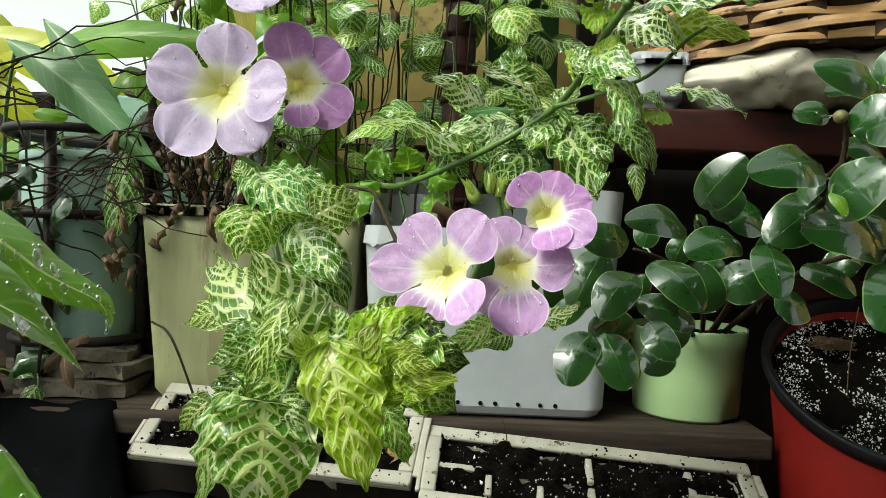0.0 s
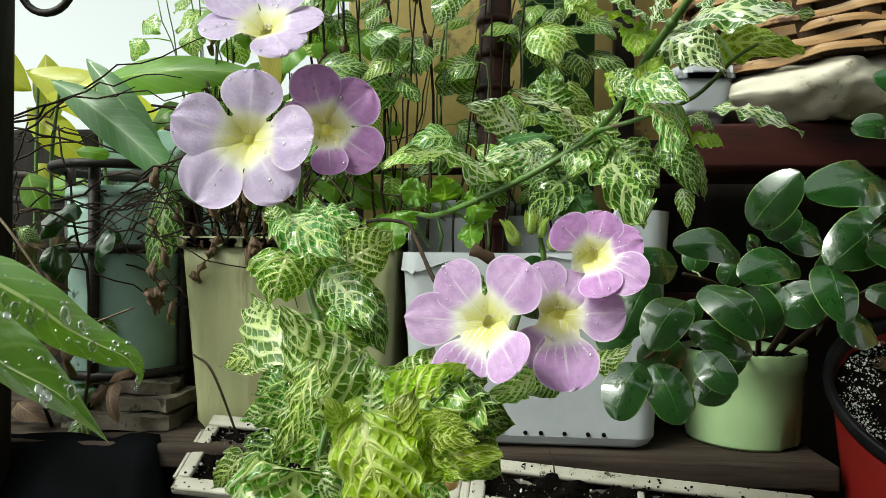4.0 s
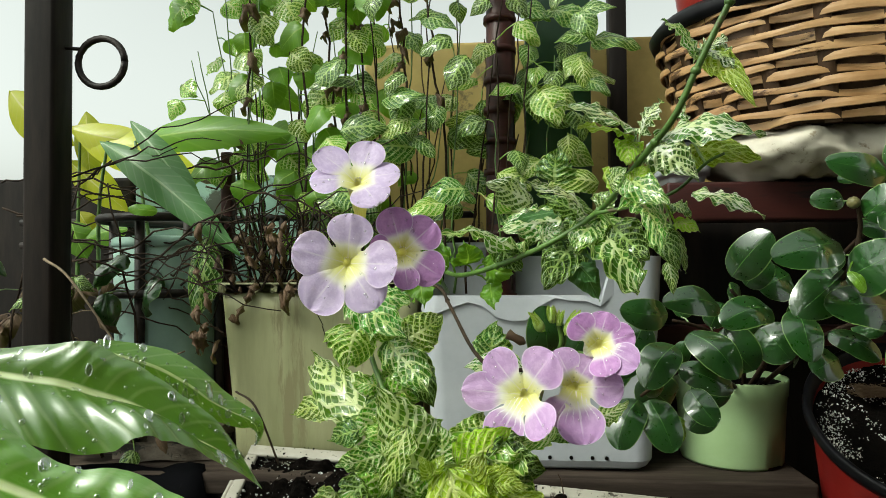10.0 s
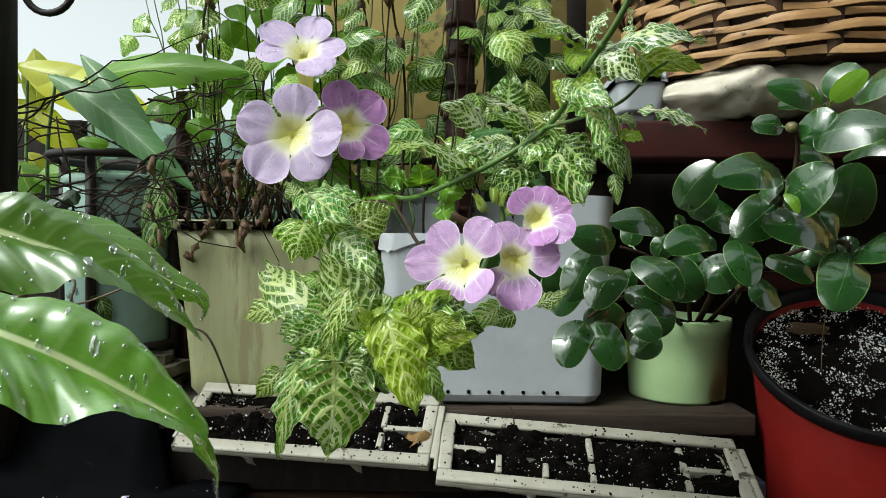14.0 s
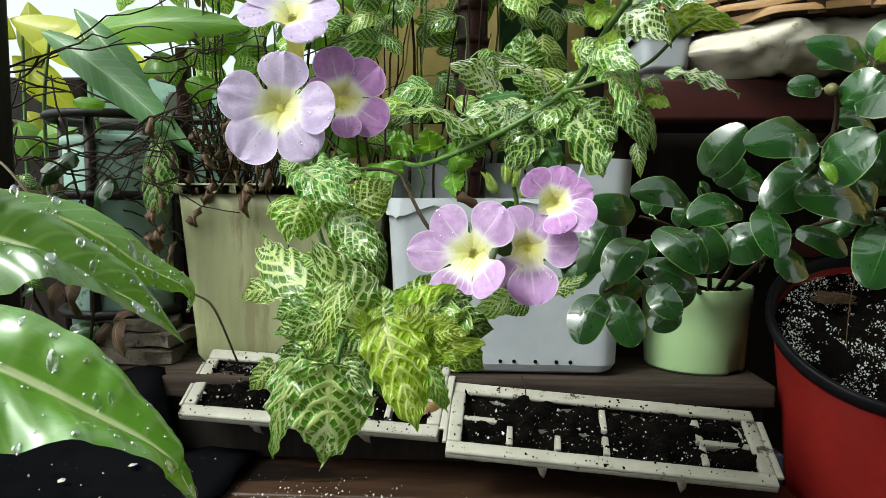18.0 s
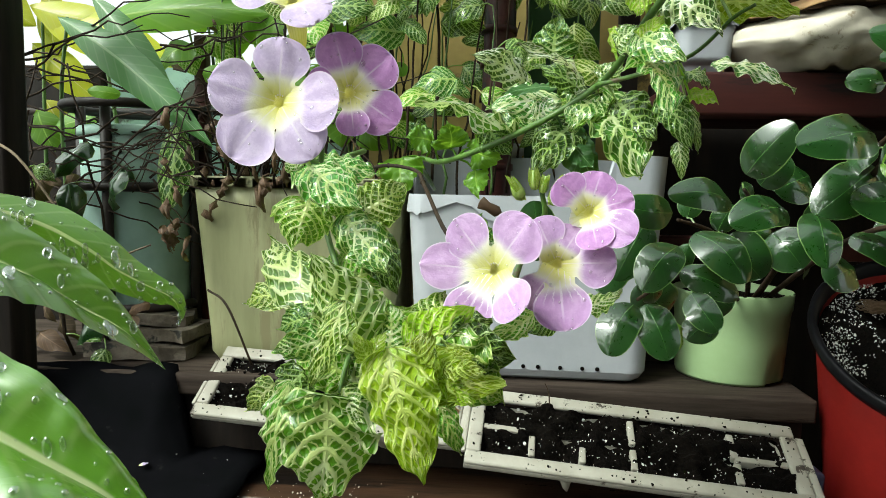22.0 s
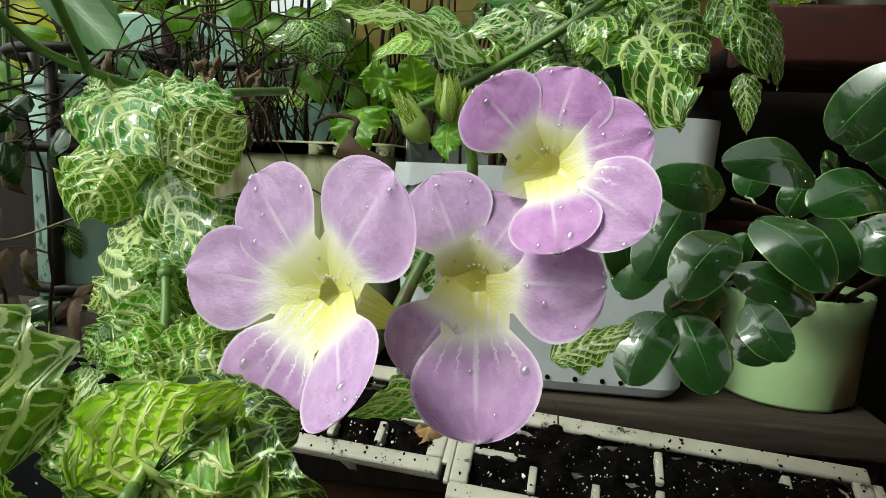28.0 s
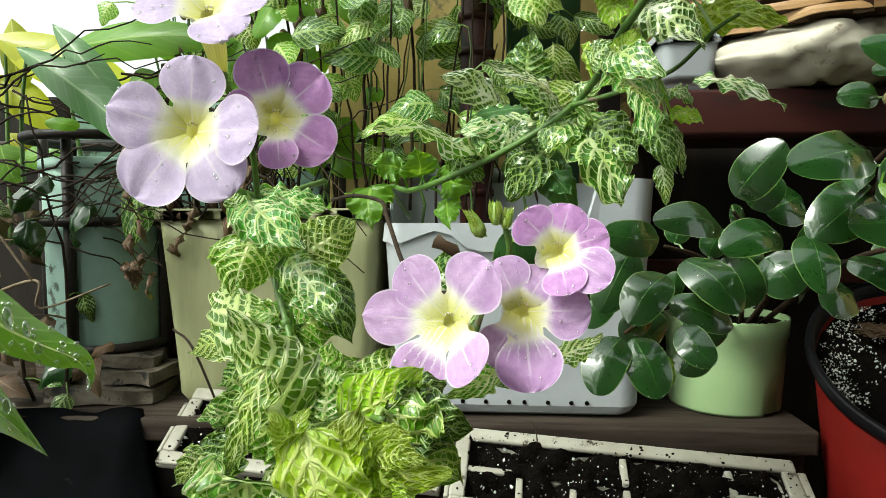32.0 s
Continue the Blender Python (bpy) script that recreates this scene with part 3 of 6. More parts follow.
def tube_into(bm, points, r0, r1, sides=7, caps=True):
    """A tapered round rod along points."""
    pts = [Vector(p) for p in points]
    rings = []
    up = Vector((0.31, 0.2, 0.93))
    for i, p in enumerate(pts):
        d = (pts[min(i + 1, len(pts) - 1)] - pts[max(i - 1, 0)]).normalized()
        a = d.cross(up)
        a = a.normalized() if a.length > 1e-4 else d.cross(Vector((1, 0, 0))).normalized()
        b = d.cross(a)
        r = r0 + (r1 - r0) * i / max(1, len(pts) - 1)
        rings.append([bm.verts.new(p + (a * math.cos(k * 6.2832 / sides) + b * math.sin(k * 6.2832 / sides)) * r) for k in range(sides)])
    for s, t in zip(rings, rings[1:]):
        for k in range(sides):
            bm.faces.new((s[k], s[(k + 1) % sides], t[(k + 1) % sides], t[k]))
    if caps:
        bm.faces.new(rings[0][::-1])
        bm.faces.new(rings[-1])
    return bm


def smooth_line(points, steps=6):
    """Catmull-Rom through points."""
    p = [Vector(q) for q in points]
    p = [2 * p[0] - p[1]] + p + [2 * p[-1] - p[-2]]
    out = []
    for i in range(1, len(p) - 2):
        a, b, c, d = p[i - 1 : i + 3]
        for k in range(steps):
            t = k / steps
            out.append(0.5 * (2 * b + (c - a) * t + (2 * a - 5 * b + 4 * c - d) * t * t + (3 * b - a - 3 * c + d) * t ** 3))
    return out + [p[-2]]


def stem(parent, points, r0, r1, material, name="stem", label="", sides=7, wobble=0.0, knots=0):
    pts = smooth_line(points)
    if wobble:
        pts = [q + Vector((rng.uniform(-1, 1), rng.uniform(-1, 1), rng.uniform(-1, 1))) * wobble for q in pts]
    bm = tube_into(bmesh.new(), pts, r0, r1, sides)
    STEMS.setdefault(parent.name, []).extend(pts)
    for k in range(knots):
        q = pts[int((k + 0.7) * len(pts) / (knots + 0.7)) % len(pts)]
        bmesh.ops.create_icosphere(bm, subdivisions=1, radius=r0 * 1.45, matrix=Matrix.Translation(q))
    return part(name, bm, material, parent, label)


def box_into(bm, x0, x1, y0, y1, z0, z1, m=None, bevel=0.0):
    made = bmesh.ops.create_cube(bm, size=1.0)["verts"]
    t = Matrix.Translation(((x0 + x1) / 2, (y0 + y1) / 2, (z0 + z1) / 2)) @ Matrix.Diagonal((x1 - x0, y1 - y0, z1 - z0, 1))
    bmesh.ops.transform(bm, matrix=(m @ t) if m else t, verts=made)
    if bevel:
        edges = list({e for v in made for e in v.link_edges})
        bmesh.ops.bevel(bm, geom=edges, offset=bevel, segments=2, profile=0.6, affect="EDGES")
    return bm


def box(x0, x1, y0, y1, z0, z1, m=None, bevel=0.002):
    return box_into(bmesh.new(), x0, x1, y0, y1, z0, z1, m, bevel)


def lathe(profile, m=Matrix(), sides=56, squash=None):
    """Turns (radius, height) pairs about z; squash(angle) scales the radius."""
    bm = bmesh.new()
    rings = []
    for r, z in profile:
        rings.append([bm.verts.new(m @ Vector((r * (squash(k) if squash else 1) * math.cos(6.2832 * k / sides), r * (squash(k) if squash else 1) * math.sin(6.2832 * k / sides), z))) for k in range(sides)])
    for s, t in zip(rings, rings[1:]):
        for k in range(sides):
            bm.faces.new((s[k], s[(k + 1) % sides], t[(k + 1) % sides], t[k]))
    return bm


def rounded_tub(x0, x1, y0, y1, z0, z1, taper, corner, wall, top=None, bulge=0.0, cx=8):
    """A tapered tub with rounded corners and walls of a thickness; top(x, y) gives the rim's height."""
    bm = bmesh.new()

    def ring(inset, z, rad, torn=False):
        pts = []
        for sx, sy, a0 in ((1, 1, 0), (-1, 1, 90), (-1, -1, 180), (1, -1, 270)):
            ox = (x1 - inset - rad) if sx > 0 else (x0 + inset + rad)
            oy = (y1 - inset - rad) if sy > 0 else (y0 + inset + rad)
            for k in range(cx + 1):
                a = radians(a0 + 90 * k / cx)
                pts.append(Vector((ox + rad * math.cos(a), oy + rad * math.sin(a), 0)))
        full = []
        for i, p in enumerate(pts):
            q = pts[(i + 1) % len(pts)]
            steps = 14 if i % (cx + 1) == cx else 1
            for k in range(steps):
                full.append(p.lerp(q, k / steps))
        for p in full:
            p.z = top(p.x, p.y) if torn and top else z
        return [bm.verts.new(p) for p in full]

    rings = [ring(taper + corner * 0.5, z0, corner * 0.5), ring(taper + 0.003, z0 + 0.004, corner), ring(taper * 0.9, z0 + 0.012, corner)]
    for k in range(1, 6):
        f = k / 6
        rings.append(ring(taper * (1 - f) - bulge * math.sin(math.pi * f), z0 + (z1 - z0) * f, corner))
    rings.append(ring(0.0, z1, corner, True))
    rings.append(ring(wall, z1, corner, True))
    rings.append(ring(wall + taper * 0.8, z0 + (z1 - z0) * 0.25, corner))
    for s, t in zip(rings, rings[1:]):
        for k in range(len(s)):
            bm.faces.new((s[k], s[(k + 1) % len(s)], t[(k + 1) % len(s)], t[k]))
    bm.faces.new(rings[0][::-1])
    bm.faces.new(rings[-1])
    return bm


def soil_bm(x0, x1, y0, y1, z, rough=0.004, n=16, m=None, round_r=None):
    """A lumpy soil surface."""
    bm = bmesh.new()
    grid = []
    for i in range(n + 1):
        row = []
        for j in range(n + 1):
            x, y = x0 + (x1 - x0) * i / n, y0 + (y1 - y0) * j / n
            if round_r:
                a, b = 2 * i / n - 1, 2 * j / n - 1
                x, y = round_r * a * math.sqrt(1 - b * b / 2), round_r * b * math.sqrt(1 - a * a / 2)
            p = Vector((x, y, z + rough * (noise.noise(Vector((x * 60, y * 60, z * 9))) + 0.5 * noise.noise(Vector((x * 170, y * 170, 3))))))
            row.append(bm.verts.new(m @ p if m else p))
        grid.append(row)
    for i in range(n):
        for j in range(n):
            bm.faces.new((grid[i][j], grid[i + 1][j], grid[i + 1][j + 1], grid[i][j + 1]))
    return bm


def grains(place, count, r0, r1, seed):
    """Many small angular grains; place(r) gives a point."""
    r = random.Random(seed)
    vs, fs = [], []
    shape = ((1, 0, 0), (-1, 0, 0), (0, 1, 0), (0, -1, 0), (0, 0, 1), (0, 0, -1))
    faces = ((0, 2, 4), (2, 1, 4), (1, 3, 4), (3, 0, 4), (2, 0, 5), (1, 2, 5), (3, 1, 5), (0, 3, 5))
    for _ in range(count):
        p = place(r)
        s = r.uniform(r0, r1) * (0.5 + r.random() ** 2)
        k = len(vs)
        rot = Euler((r.uniform(0, 3), r.uniform(0, 3), r.uniform(0, 3))).to_matrix()
        vs += [p + rot @ Vector((a * s * r.uniform(0.6, 1.4), b * s * r.uniform(0.6, 1.4), c * s * r.uniform(0.5, 1.0))) for a, b, c in shape]
        fs += [(a + k, b + k, c + k) for a, b, c in faces]
    me = bpy.data.meshes.new("grains")
    me.from_pydata(vs, [], fs)
    return me


def stuff(name, me, material, parent, label):
    me.materials.append(material)
    ob = new(name, me)
    if parent is not None:
        hang(ob, parent)
    return tagged(ob, label, "", "", "stuff")


def flower(parent, at, yaw, pitch, petals, stalk, material=PETAL, veined=(), cup=0.35, depth=0.016):
    """A five-lobed trumpet flower. petals: (angle, length, width, tilt); a petal starts at the throat's edge."""
    at = Vector(at)
    turn = Matrix.Rotation(radians(yaw), 3, "Z") @ Matrix.Rotation(radians(pitch), 3, "X")
    head = hang(new("flower", None), parent)
    head["label"] = "open lilac flower with a yellow throat"
    # the throat: a funnel that goes back from the opening and narrows to the tube
    bm = bmesh.new()
    rings = []
    lay = bm.loops.layers.uv.new("UVMap")
    outer = ((0.0046, 0.0034), (0.0041, 0.0060), (0.0036, 0.0100), (0.0029, depth), (0.0016, depth + 0.006))
    inner = ((0.0066, 0.0014), (0.0054, 0.0019), (0.0043, 0.0025), (0.0034, 0.0031), (0.0026, 0.0037), (0.0018, 0.0043), (0.0010, 0.0049), (0.0001, 0.0052))
    for prof in (outer, inner):
        rings = []
        for i, (r, back) in enumerate(prof):
            lobed = 0.12 * max(0.0, 1.0 - i / 3.0)
            rings.append([(bm.verts.new(at + turn @ Vector((r * (1 + lobed * math.cos(5 * k * 0.19635)) * math.cos(k * 0.19635), back, r * (1 + lobed * math.cos(5 * k * 0.19635)) * math.sin(k * 0.19635) - max(0.0, back - 0.004) * 0.25))), i / (len(prof) - 1)) for k in range(32)])
        for s, t in zip(rings, rings[1:]):
            for k in range(32):
                quad = ((s[k], k), (t[k], k), (t[(k + 1) % 32], k + 1), (s[(k + 1) % 32], k + 1))
                f = bm.faces.new([q[0][0] for q in quad])
                for loop, q in zip(f.loops, quad):
                    loop[lay].uv = (q[0][1], q[1] / 32)
    part("throat", bm, THROAT, head, "pale yellow funnel")
    for k, (ang, length, width, tilt) in enumerate(petals):
        a = radians(ang)
        out = Vector((math.cos(a), 0, math.sin(a)))
        side = Vector((-math.sin(a), 0, math.cos(a)))
        toward = Vector((0, -1, 0))
        bm = bmesh.new()
        lay = bm.loops.layers.uv.new("UVMap")
        grid = []
        n, m = 18, 14
        ph = rng.uniform(0, 6.28)
        for i in range(n + 1):
            u = 1.0 - (1.0 - i / n) ** 1.7
            neck = 0.60 - 0.06 * max(0.0, 1 - abs(u - 0.25) * 4.0)
            disc = math.sqrt(max(0.0, 1.0 - ((u - 0.63) / 0.37) ** 2)) if u > 0.26 else 0.0
            full = (disc ** 4 + (neck * max(0.0, min(1.0, (0.95 - u) * 3.0))) ** 4) ** 0.25
            w = 0.52 * width * full
            row = []
            for j in range(m + 1):
                v = 2.0 * j / m - 1.0
                soft = w / (0.52 * width)
                r = length * u + length * soft * u * (0.010 * math.sin(5.0 * v + ph) + 0.010 * math.sin(9.0 * v + 2 * ph))
                lobe = max(0.0, u - 0.25)
                fwd = math.sin(radians(tilt)) * length * (1.15 * lobe + 0.14 * u)
                fwd += cup * width * 0.05 * v * v * soft
                fwd += 0.030 * width * math.sin(3.0 * v + 2.0 * u + ph) * u + 0.016 * width * math.sin(8.0 * v - 5.0 * u + ph) * u
                fwd -= 0.0032 * max(0.0, 1 - 2.5 * u) ** 1.5 * (1 - 0.25 * v * v)
                fwd -= 0.05 * length * max(0.0, u - 0.86) * 2.0
                rr = 0.0017 + 0.0021 * u + (r - 0.0010 * u) * math.cos(radians(tilt) * u)
                row.append((bm.verts.new(at + turn @ (out * rr + side * (w * v) + toward * fwd)), (u, 0.5 + 0.5 * v)))
            grid.append(row)
        for i in range(n):
            for j in range(m):
                quad = (grid[i][j], grid[i + 1][j], grid[i + 1][j + 1], grid[i][j + 1])
                f = bm.faces.new([q[0] for q in quad])
                for loop, q in zip(f.loops, quad):
                    loop[lay].uv = q[1]
        part("petal", bm, PETAL_VEINED if k in veined else material, head)
    for k in range(4):
        a = 1.0 + 0.38 * k
        p = [at + turn @ Vector((0.0016 * math.cos(a), 0.0075, 0.0016 * math.sin(a) - 0.001)), at + turn @ Vector((0.0022 * math.cos(a), 0.0034, 0.0024 * math.sin(a)))]
        bm = tube_into(bmesh.new(), p, 0.0002, 0.00016, 5)
        tube_into(bm, [p[1], p[1] + turn @ Vector((0.0002, -0.0012, 0.0001))], 0.00032, 0.0002, 5)
        part("stamen", bm, THROAT, head)
    back = at + turn @ Vector((0, depth + 0.005, -(depth + 0.005) * 0.25))
    bm = tube_into(bmesh.new(), smooth_line([back, (back + Vector(stalk)) / 2 + Vector((0, 0.002, 0.001)), stalk], 4), 0.0014, 0.0009, 7)
    bmesh.ops.create_icosphere(bm, subdivisions=2, radius=0.0021, matrix=Matrix.Translation(back) @ Matrix.Diagonal((1, 1.6, 1, 1)))
    part("flower_stalk", bm, STEM_GREEN, head)
    return head


def drops_on(parent, objects, count, r0, r1, seed, name="water_drops", label="clear rain drops", flat=0.6):
    """Rain drops that lie on the sheets given."""
    r = random.Random(seed)
    bm = bmesh.new()
    for _ in range(count):
        ob = r.choice(objects)
        f = r.choice(ob.data.polygons)
        nor = f.normal if f.normal.y < 0 or f.normal.z > 0.5 else -f.normal
        rad = r.uniform(r0, r1) * (0.5 + r.random())
        q = nor.to_track_quat("Z", "Y").to_matrix().to_4x4()
        bmesh.ops.create_icosphere(bm, subdivisions=2, radius=rad, matrix=Matrix.Translation(f.center + nor * rad * 0.25) @ q @ Matrix.Diagonal((1, r.uniform(0.8, 1.3) if flat > 0.5 else r.uniform(1.2, 2.4), flat, 1)))
    me = mesh_of(name, bm, DROP)
    return tagged(hang(new(name, me), parent), label, "", "", "stuff")


# ---- the setting ----
bm = bmesh.new()
bmesh.ops.create_grid(bm, x_segments=40, y_segments=40, size=400.0)
bmesh.ops.translate(bm, verts=bm.verts[:], vec=(0, 0, -0.75))
solo("ground", bm, EARTH, "dark wet ground below the table", "", "structure")

# the low wall and the ochre wall behind
# made-up dark panel in place of the dark clutter left of the post
solo("wall_shade", box(-1.6, -0.556, 0.92, 1.02, -0.75, 0.445, bevel=0.006), BLACK_WOOD, "made-up dark panel standing in for the dark clutter at the left", "", "structure")
solo("wall_green", box(-0.552, -0.20, 0.92, 1.02, -0.75, 0.445, bevel=0.006), WALL_GREEN, "pale green painted low wall with dark stains", "", "structure")
solo("wall_ochre", box(-0.19, 1.4, 0.92, 1.02, -0.75, 0.640, bevel=0.006), WALL_YELLOW, "ochre painted wall with stains", "", "structure")
# out of view, added to limit the light from the right
solo("wall_right", box(1.32, 1.40, 0.2, 0.915, -0.75, 1.2, bevel=0.006), WALL_YELLOW, "added unseen ochre wall that limits light from the right", "", "structure")

# plain dark panel over the ochre wall, put in for the shade below the shelf
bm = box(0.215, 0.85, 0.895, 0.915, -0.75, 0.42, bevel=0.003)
solo("wall_slats", bm, BLACK_WOOD, "dark panel standing in for the shade under the shelf", "", "structure")
# unseen wall added behind the camera to cut the light from there
solo("wall_house", box(-0.9, 2.4, -1.45, -1.35, -0.75, 1.44, bevel=0.006), WALL_UNSEEN, "added unseen dark wall that blocks light from behind the camera", "", "structure")
# unseen boards added overhead, behind the camera, to block part of the sky
solo("roof", box(-0.45, 1.9, -1.45, -0.35, 1.45, 1.51, bevel=0.004), GREY_WOOD, "added unseen boards overhead that block part of the sky", "", "structure")

# the table: planks on two bearers
table = thing("plank_table", (0, 0.6, -0.75), "low table of dark wet wooden planks", "table")
for y0, y1, z1 in ((0.30, 0.435, -0.020), (0.44, 0.575, -0.018), (0.58, 0.700, -0.019)):
    part("plank", box(-0.75, 0.338, y0, y1, z1 - 0.022, z1, bevel=0.003), WET_WOOD, table)
for x in (-0.62, 0.0, 0.312):
    part("bearer", box(x - 0.02, x + 0.02, 0.32, 0.88, -0.09, -0.042, bevel=0.003), BLACK_WOOD, table)
    for y in (0.34, 0.84):
        part("leg", box(x - 0.022, x + 0.022, y - 0.022, y + 0.022, -0.75, -0.09, bevel=0.003), BLACK_WOOD, table)
back_board = thing("pot_board", (0, 0.75, 0.03), "weathered plank shelf under the pots", "shelf")
part("plank", box(-0.72, 0.338, 0.655, 0.775, 0.052, 0.076, bevel=0.003), GREY_WOOD, back_board)
part("plank", box(-0.72, 0.338, 0.780, 0.895, 0.050, 0.074, bevel=0.003), GREY_WOOD, back_board)
part("bearer", box(-0.70, 0.33, 0.665, 0.70, -0.018, 0.052, bevel=0.003), BLACK_WOOD, back_board)
part("bearer", box(-0.70, 0.33, 0.85, 0.88, -0.042, 0.052, bevel=0.003), BLACK_WOOD, back_board)

part("lower_plank", box(0.345, 0.60, 0.54, 0.80, -0.108, -0.086, bevel=0.003), WET_WOOD, table)
for x in (0.37, 0.575):
    part("leg", box(x - 0.02, x + 0.02, 0.57, 0.61, -0.75, -0.108, bevel=0.003), BLACK_WOOD, table)
    part("leg", box(x - 0.02, x + 0.02, 0.73, 0.77, -0.75, -0.108, bevel=0.003), BLACK_WOOD, table)

# black plastic sheeting on the table at the open side
bm = bmesh.new()
grid = [[bm.verts.new((-0.72 + 0.50 * i / 30, 0.31 + 0.352 * j / 24, -0.008 + 0.090 * min(1.0, max(0.0, (j - 20.5) / 3.0)) * min(1.0, max(0.0, 25 - i)) + 0.006 * noise.noise(Vector((i * 0.35, j * 0.4, 2.0))) + 0.004 * noise.noise(Vector((i * 1.1, j * 0.9, 5.0))))) for j in range(25)] for i in range(31)]
for i in range(30):
    for j in range(24):
        bm.faces.new((grid[i][j], grid[i + 1][j], grid[i + 1][j + 1], grid[i][j + 1]))
low = bmesh.ops.extrude_face_region(bm, geom=bm.faces[:])["geom"]
bmesh.ops.translate(bm, verts=[g for g in low if hasattr(g, "co")], vec=(0, 0, -0.004))
solo("plastic_sheet", bm, SHEET_PLASTIC, "creased wet black plastic sheet on the table", "plastic sheet")

# posts, rods and rails behind the pots
post = thing("wooden_post", (-0.475, 0.62, 0.03), "dark square wooden post", "post")
part("shaft", box(-0.500, -0.466, 0.61, 0.645, 0.03, 1.15, bevel=0.004), BLACK_WOOD, post)
post = thing("red_post", (-0.347, 0.80, -0.2), "thin dark red painted post", "post")
part("shaft", box(-0.358, -0.343, 0.79, 0.806, -0.75, 0.458, bevel=0.002), DARK_RED_WOOD, post)
post = thing("brown_post", (0.015, 0.80, -0.2), "dark red-brown ribbed post", "post")
bm = tube_into(bmesh.new(), [(0.012, 0.80, -0.75), (0.014, 0.80, 0.3), (0.020, 0.80, 1.15)], 0.019, 0.019, 14)
for k in range(24):
    tube_into(bm, [(0.0125 + 0.0002 * k, 0.80, 0.10 + 0.04 * k), (0.0127 + 0.0002 * k, 0.80, 0.108 + 0.04 * k)], 0.0215, 0.0215, 14)
part("shaft", bm, DARK_RED_WOOD, post)
post = thing("thin_post", (0.155, 0.86, -0.2), "thin dark upright bar", "post")
part("shaft", box(0.166, 0.190, 0.855, 0.88, -0.75, 1.15, bevel=0.003), BLACK_WOOD, post)
sheet = thing("green_board", (0.1, 0.86, 0.1), "dark green board standing behind the plants", "board")
part("panel", box(0.050, 0.140, 0.850, 0.858, 0.08, 0.80, bevel=0.002), GREEN_SHEET, sheet)
rack = thing("iron_rack", (-0.43, 0.74, 0.07), "black iron plant rack with round rings", "rack")
for x, y in ((-0.427, 0.715), (-0.355, 0.78), (-0.50, 0.78), (-0.427, 0.84)):
    part("upright", tube_into(bmesh.new(), [(x, y, 0.074), (x, y, 0.372)], 0.006, 0.006, 8), IRON, rack)
for z, r in ((0.272, 0.078), (0.366, 0.082), (0.13, 0.072)):
    ring = [(-0.427 + r * math.cos(k * 0.2618), 0.785 + r * math.sin(k * 0.2618), z) for k in range(25)]
    part("ring", tube_into(bmesh.new(), ring, 0.0055, 0.0055, 8), IRON, rack)
rail = thing("iron_rail", (-0.4, 0.87, 0.37), "thin black iron rail", "rail")
part("bar", tube_into(bmesh.new(), [(-0.70, 0.87, 0.372), (-0.02, 0.87, 0.376)], 0.005, 0.005, 8), IRON, rail)
part("bar", tube_into(bmesh.new(), [(-0.70, 0.87, 0.338), (-0.02, 0.87, 0.340)], 0.005, 0.005, 8), IRON, rail)
for x in (-0.55, -0.30, -0.16):
    part("upright", tube_into(bmesh.new(), [(x, 0.87, 0.074), (x, 0.87, 0.378)], 0.005, 0.005, 8), IRON, rail)

# pale green drum behind the rack
drum = thing("green_drum", (-0.42, 0.785, 0.074), "pale green plastic drum inside the iron rack", "drum")
part("lid", lathe([(0.0, 0.338), (0.060, 0.338), (0.068, 0.336), (0.069, 0.326), (0.0665, 0.325)], Matrix.Translation((-0.427, 0.785, 0.006))), DRUM_PLASTIC, drum)
part("body", lathe([(0.0, 0.076), (0.058, 0.076), (0.062, 0.09), (0.064, 0.20), (0.066, 0.335), (0.063, 0.342), (0.060, 0.335), (0.058, 0.10), (0.0, 0.095)], Matrix.Translation((-0.427, 0.785, 0))), DRUM_PLASTIC, drum)

# ---- upper shelf with the basket ----
shelf = thing("upper_shelf", (0.45, 0.66, 0.36), "dark red wooden shelf beam and boards", "shelf")
part("beam", box(0.175, 0.78, 0.60, 0.63, 0.346, 0.384, bevel=0.003), DARK_RED_WOOD, shelf)
part("board", box(0.175, 0.78, 0.632, 0.75, 0.360, 0.378, bevel=0.002), DARK_RED_WOOD, shelf)
part("board", box(0.175, 0.78, 0.755, 0.88, 0.360, 0.378, bevel=0.002), DARK_RED_WOOD, shelf)
for x in (0.20, 0.74):
    part("upright", box(x - 0.018, x + 0.018, 0.84, 0.876, -0.75, 0.360, bevel=0.003), BLACK_WOOD, shelf)
part("upright", box(0.722, 0.758, 0.636, 0.672, -0.75, 0.360, bevel=0.003), BLACK_WOOD, shelf)
part("rail", box(0.21, 0.78, 0.80, 0.83, 0.20, 0.225, bevel=0.003), DARK_RED_WOOD, shelf)

tub = thing("white_tub", (0.20, 0.64, 0.384), "small white plastic tub at the end of the shelf", "tub")
part("body", rounded_tub(0.176, 0.226, 0.610, 0.69, 0.385, 0.428, 0.004, 0.01, 0.002), WHITE_PLASTIC, tub)
part("rim", rounded_tub(0.174, 0.228, 0.608, 0.692, 0.424, 0.430, 0.0, 0.01, 0.004), WHITE_PLASTIC, tub)
sack = thing("sack_cushion", (0.38, 0.62, 0.39), "crumpled dirty white sack stuffed under the basket", "sack")
bm = bmesh.new()
grid = []
for i in range(121):
    row = []
    for j in range(49):
        a = 2 * math.pi * j / 48
        x = 0.215 + 0.45 * i / 120
        s = min(1.0, 6.0 * i / 120, 6.0 * (120 - i) / 120) ** 0.5 + 0.02
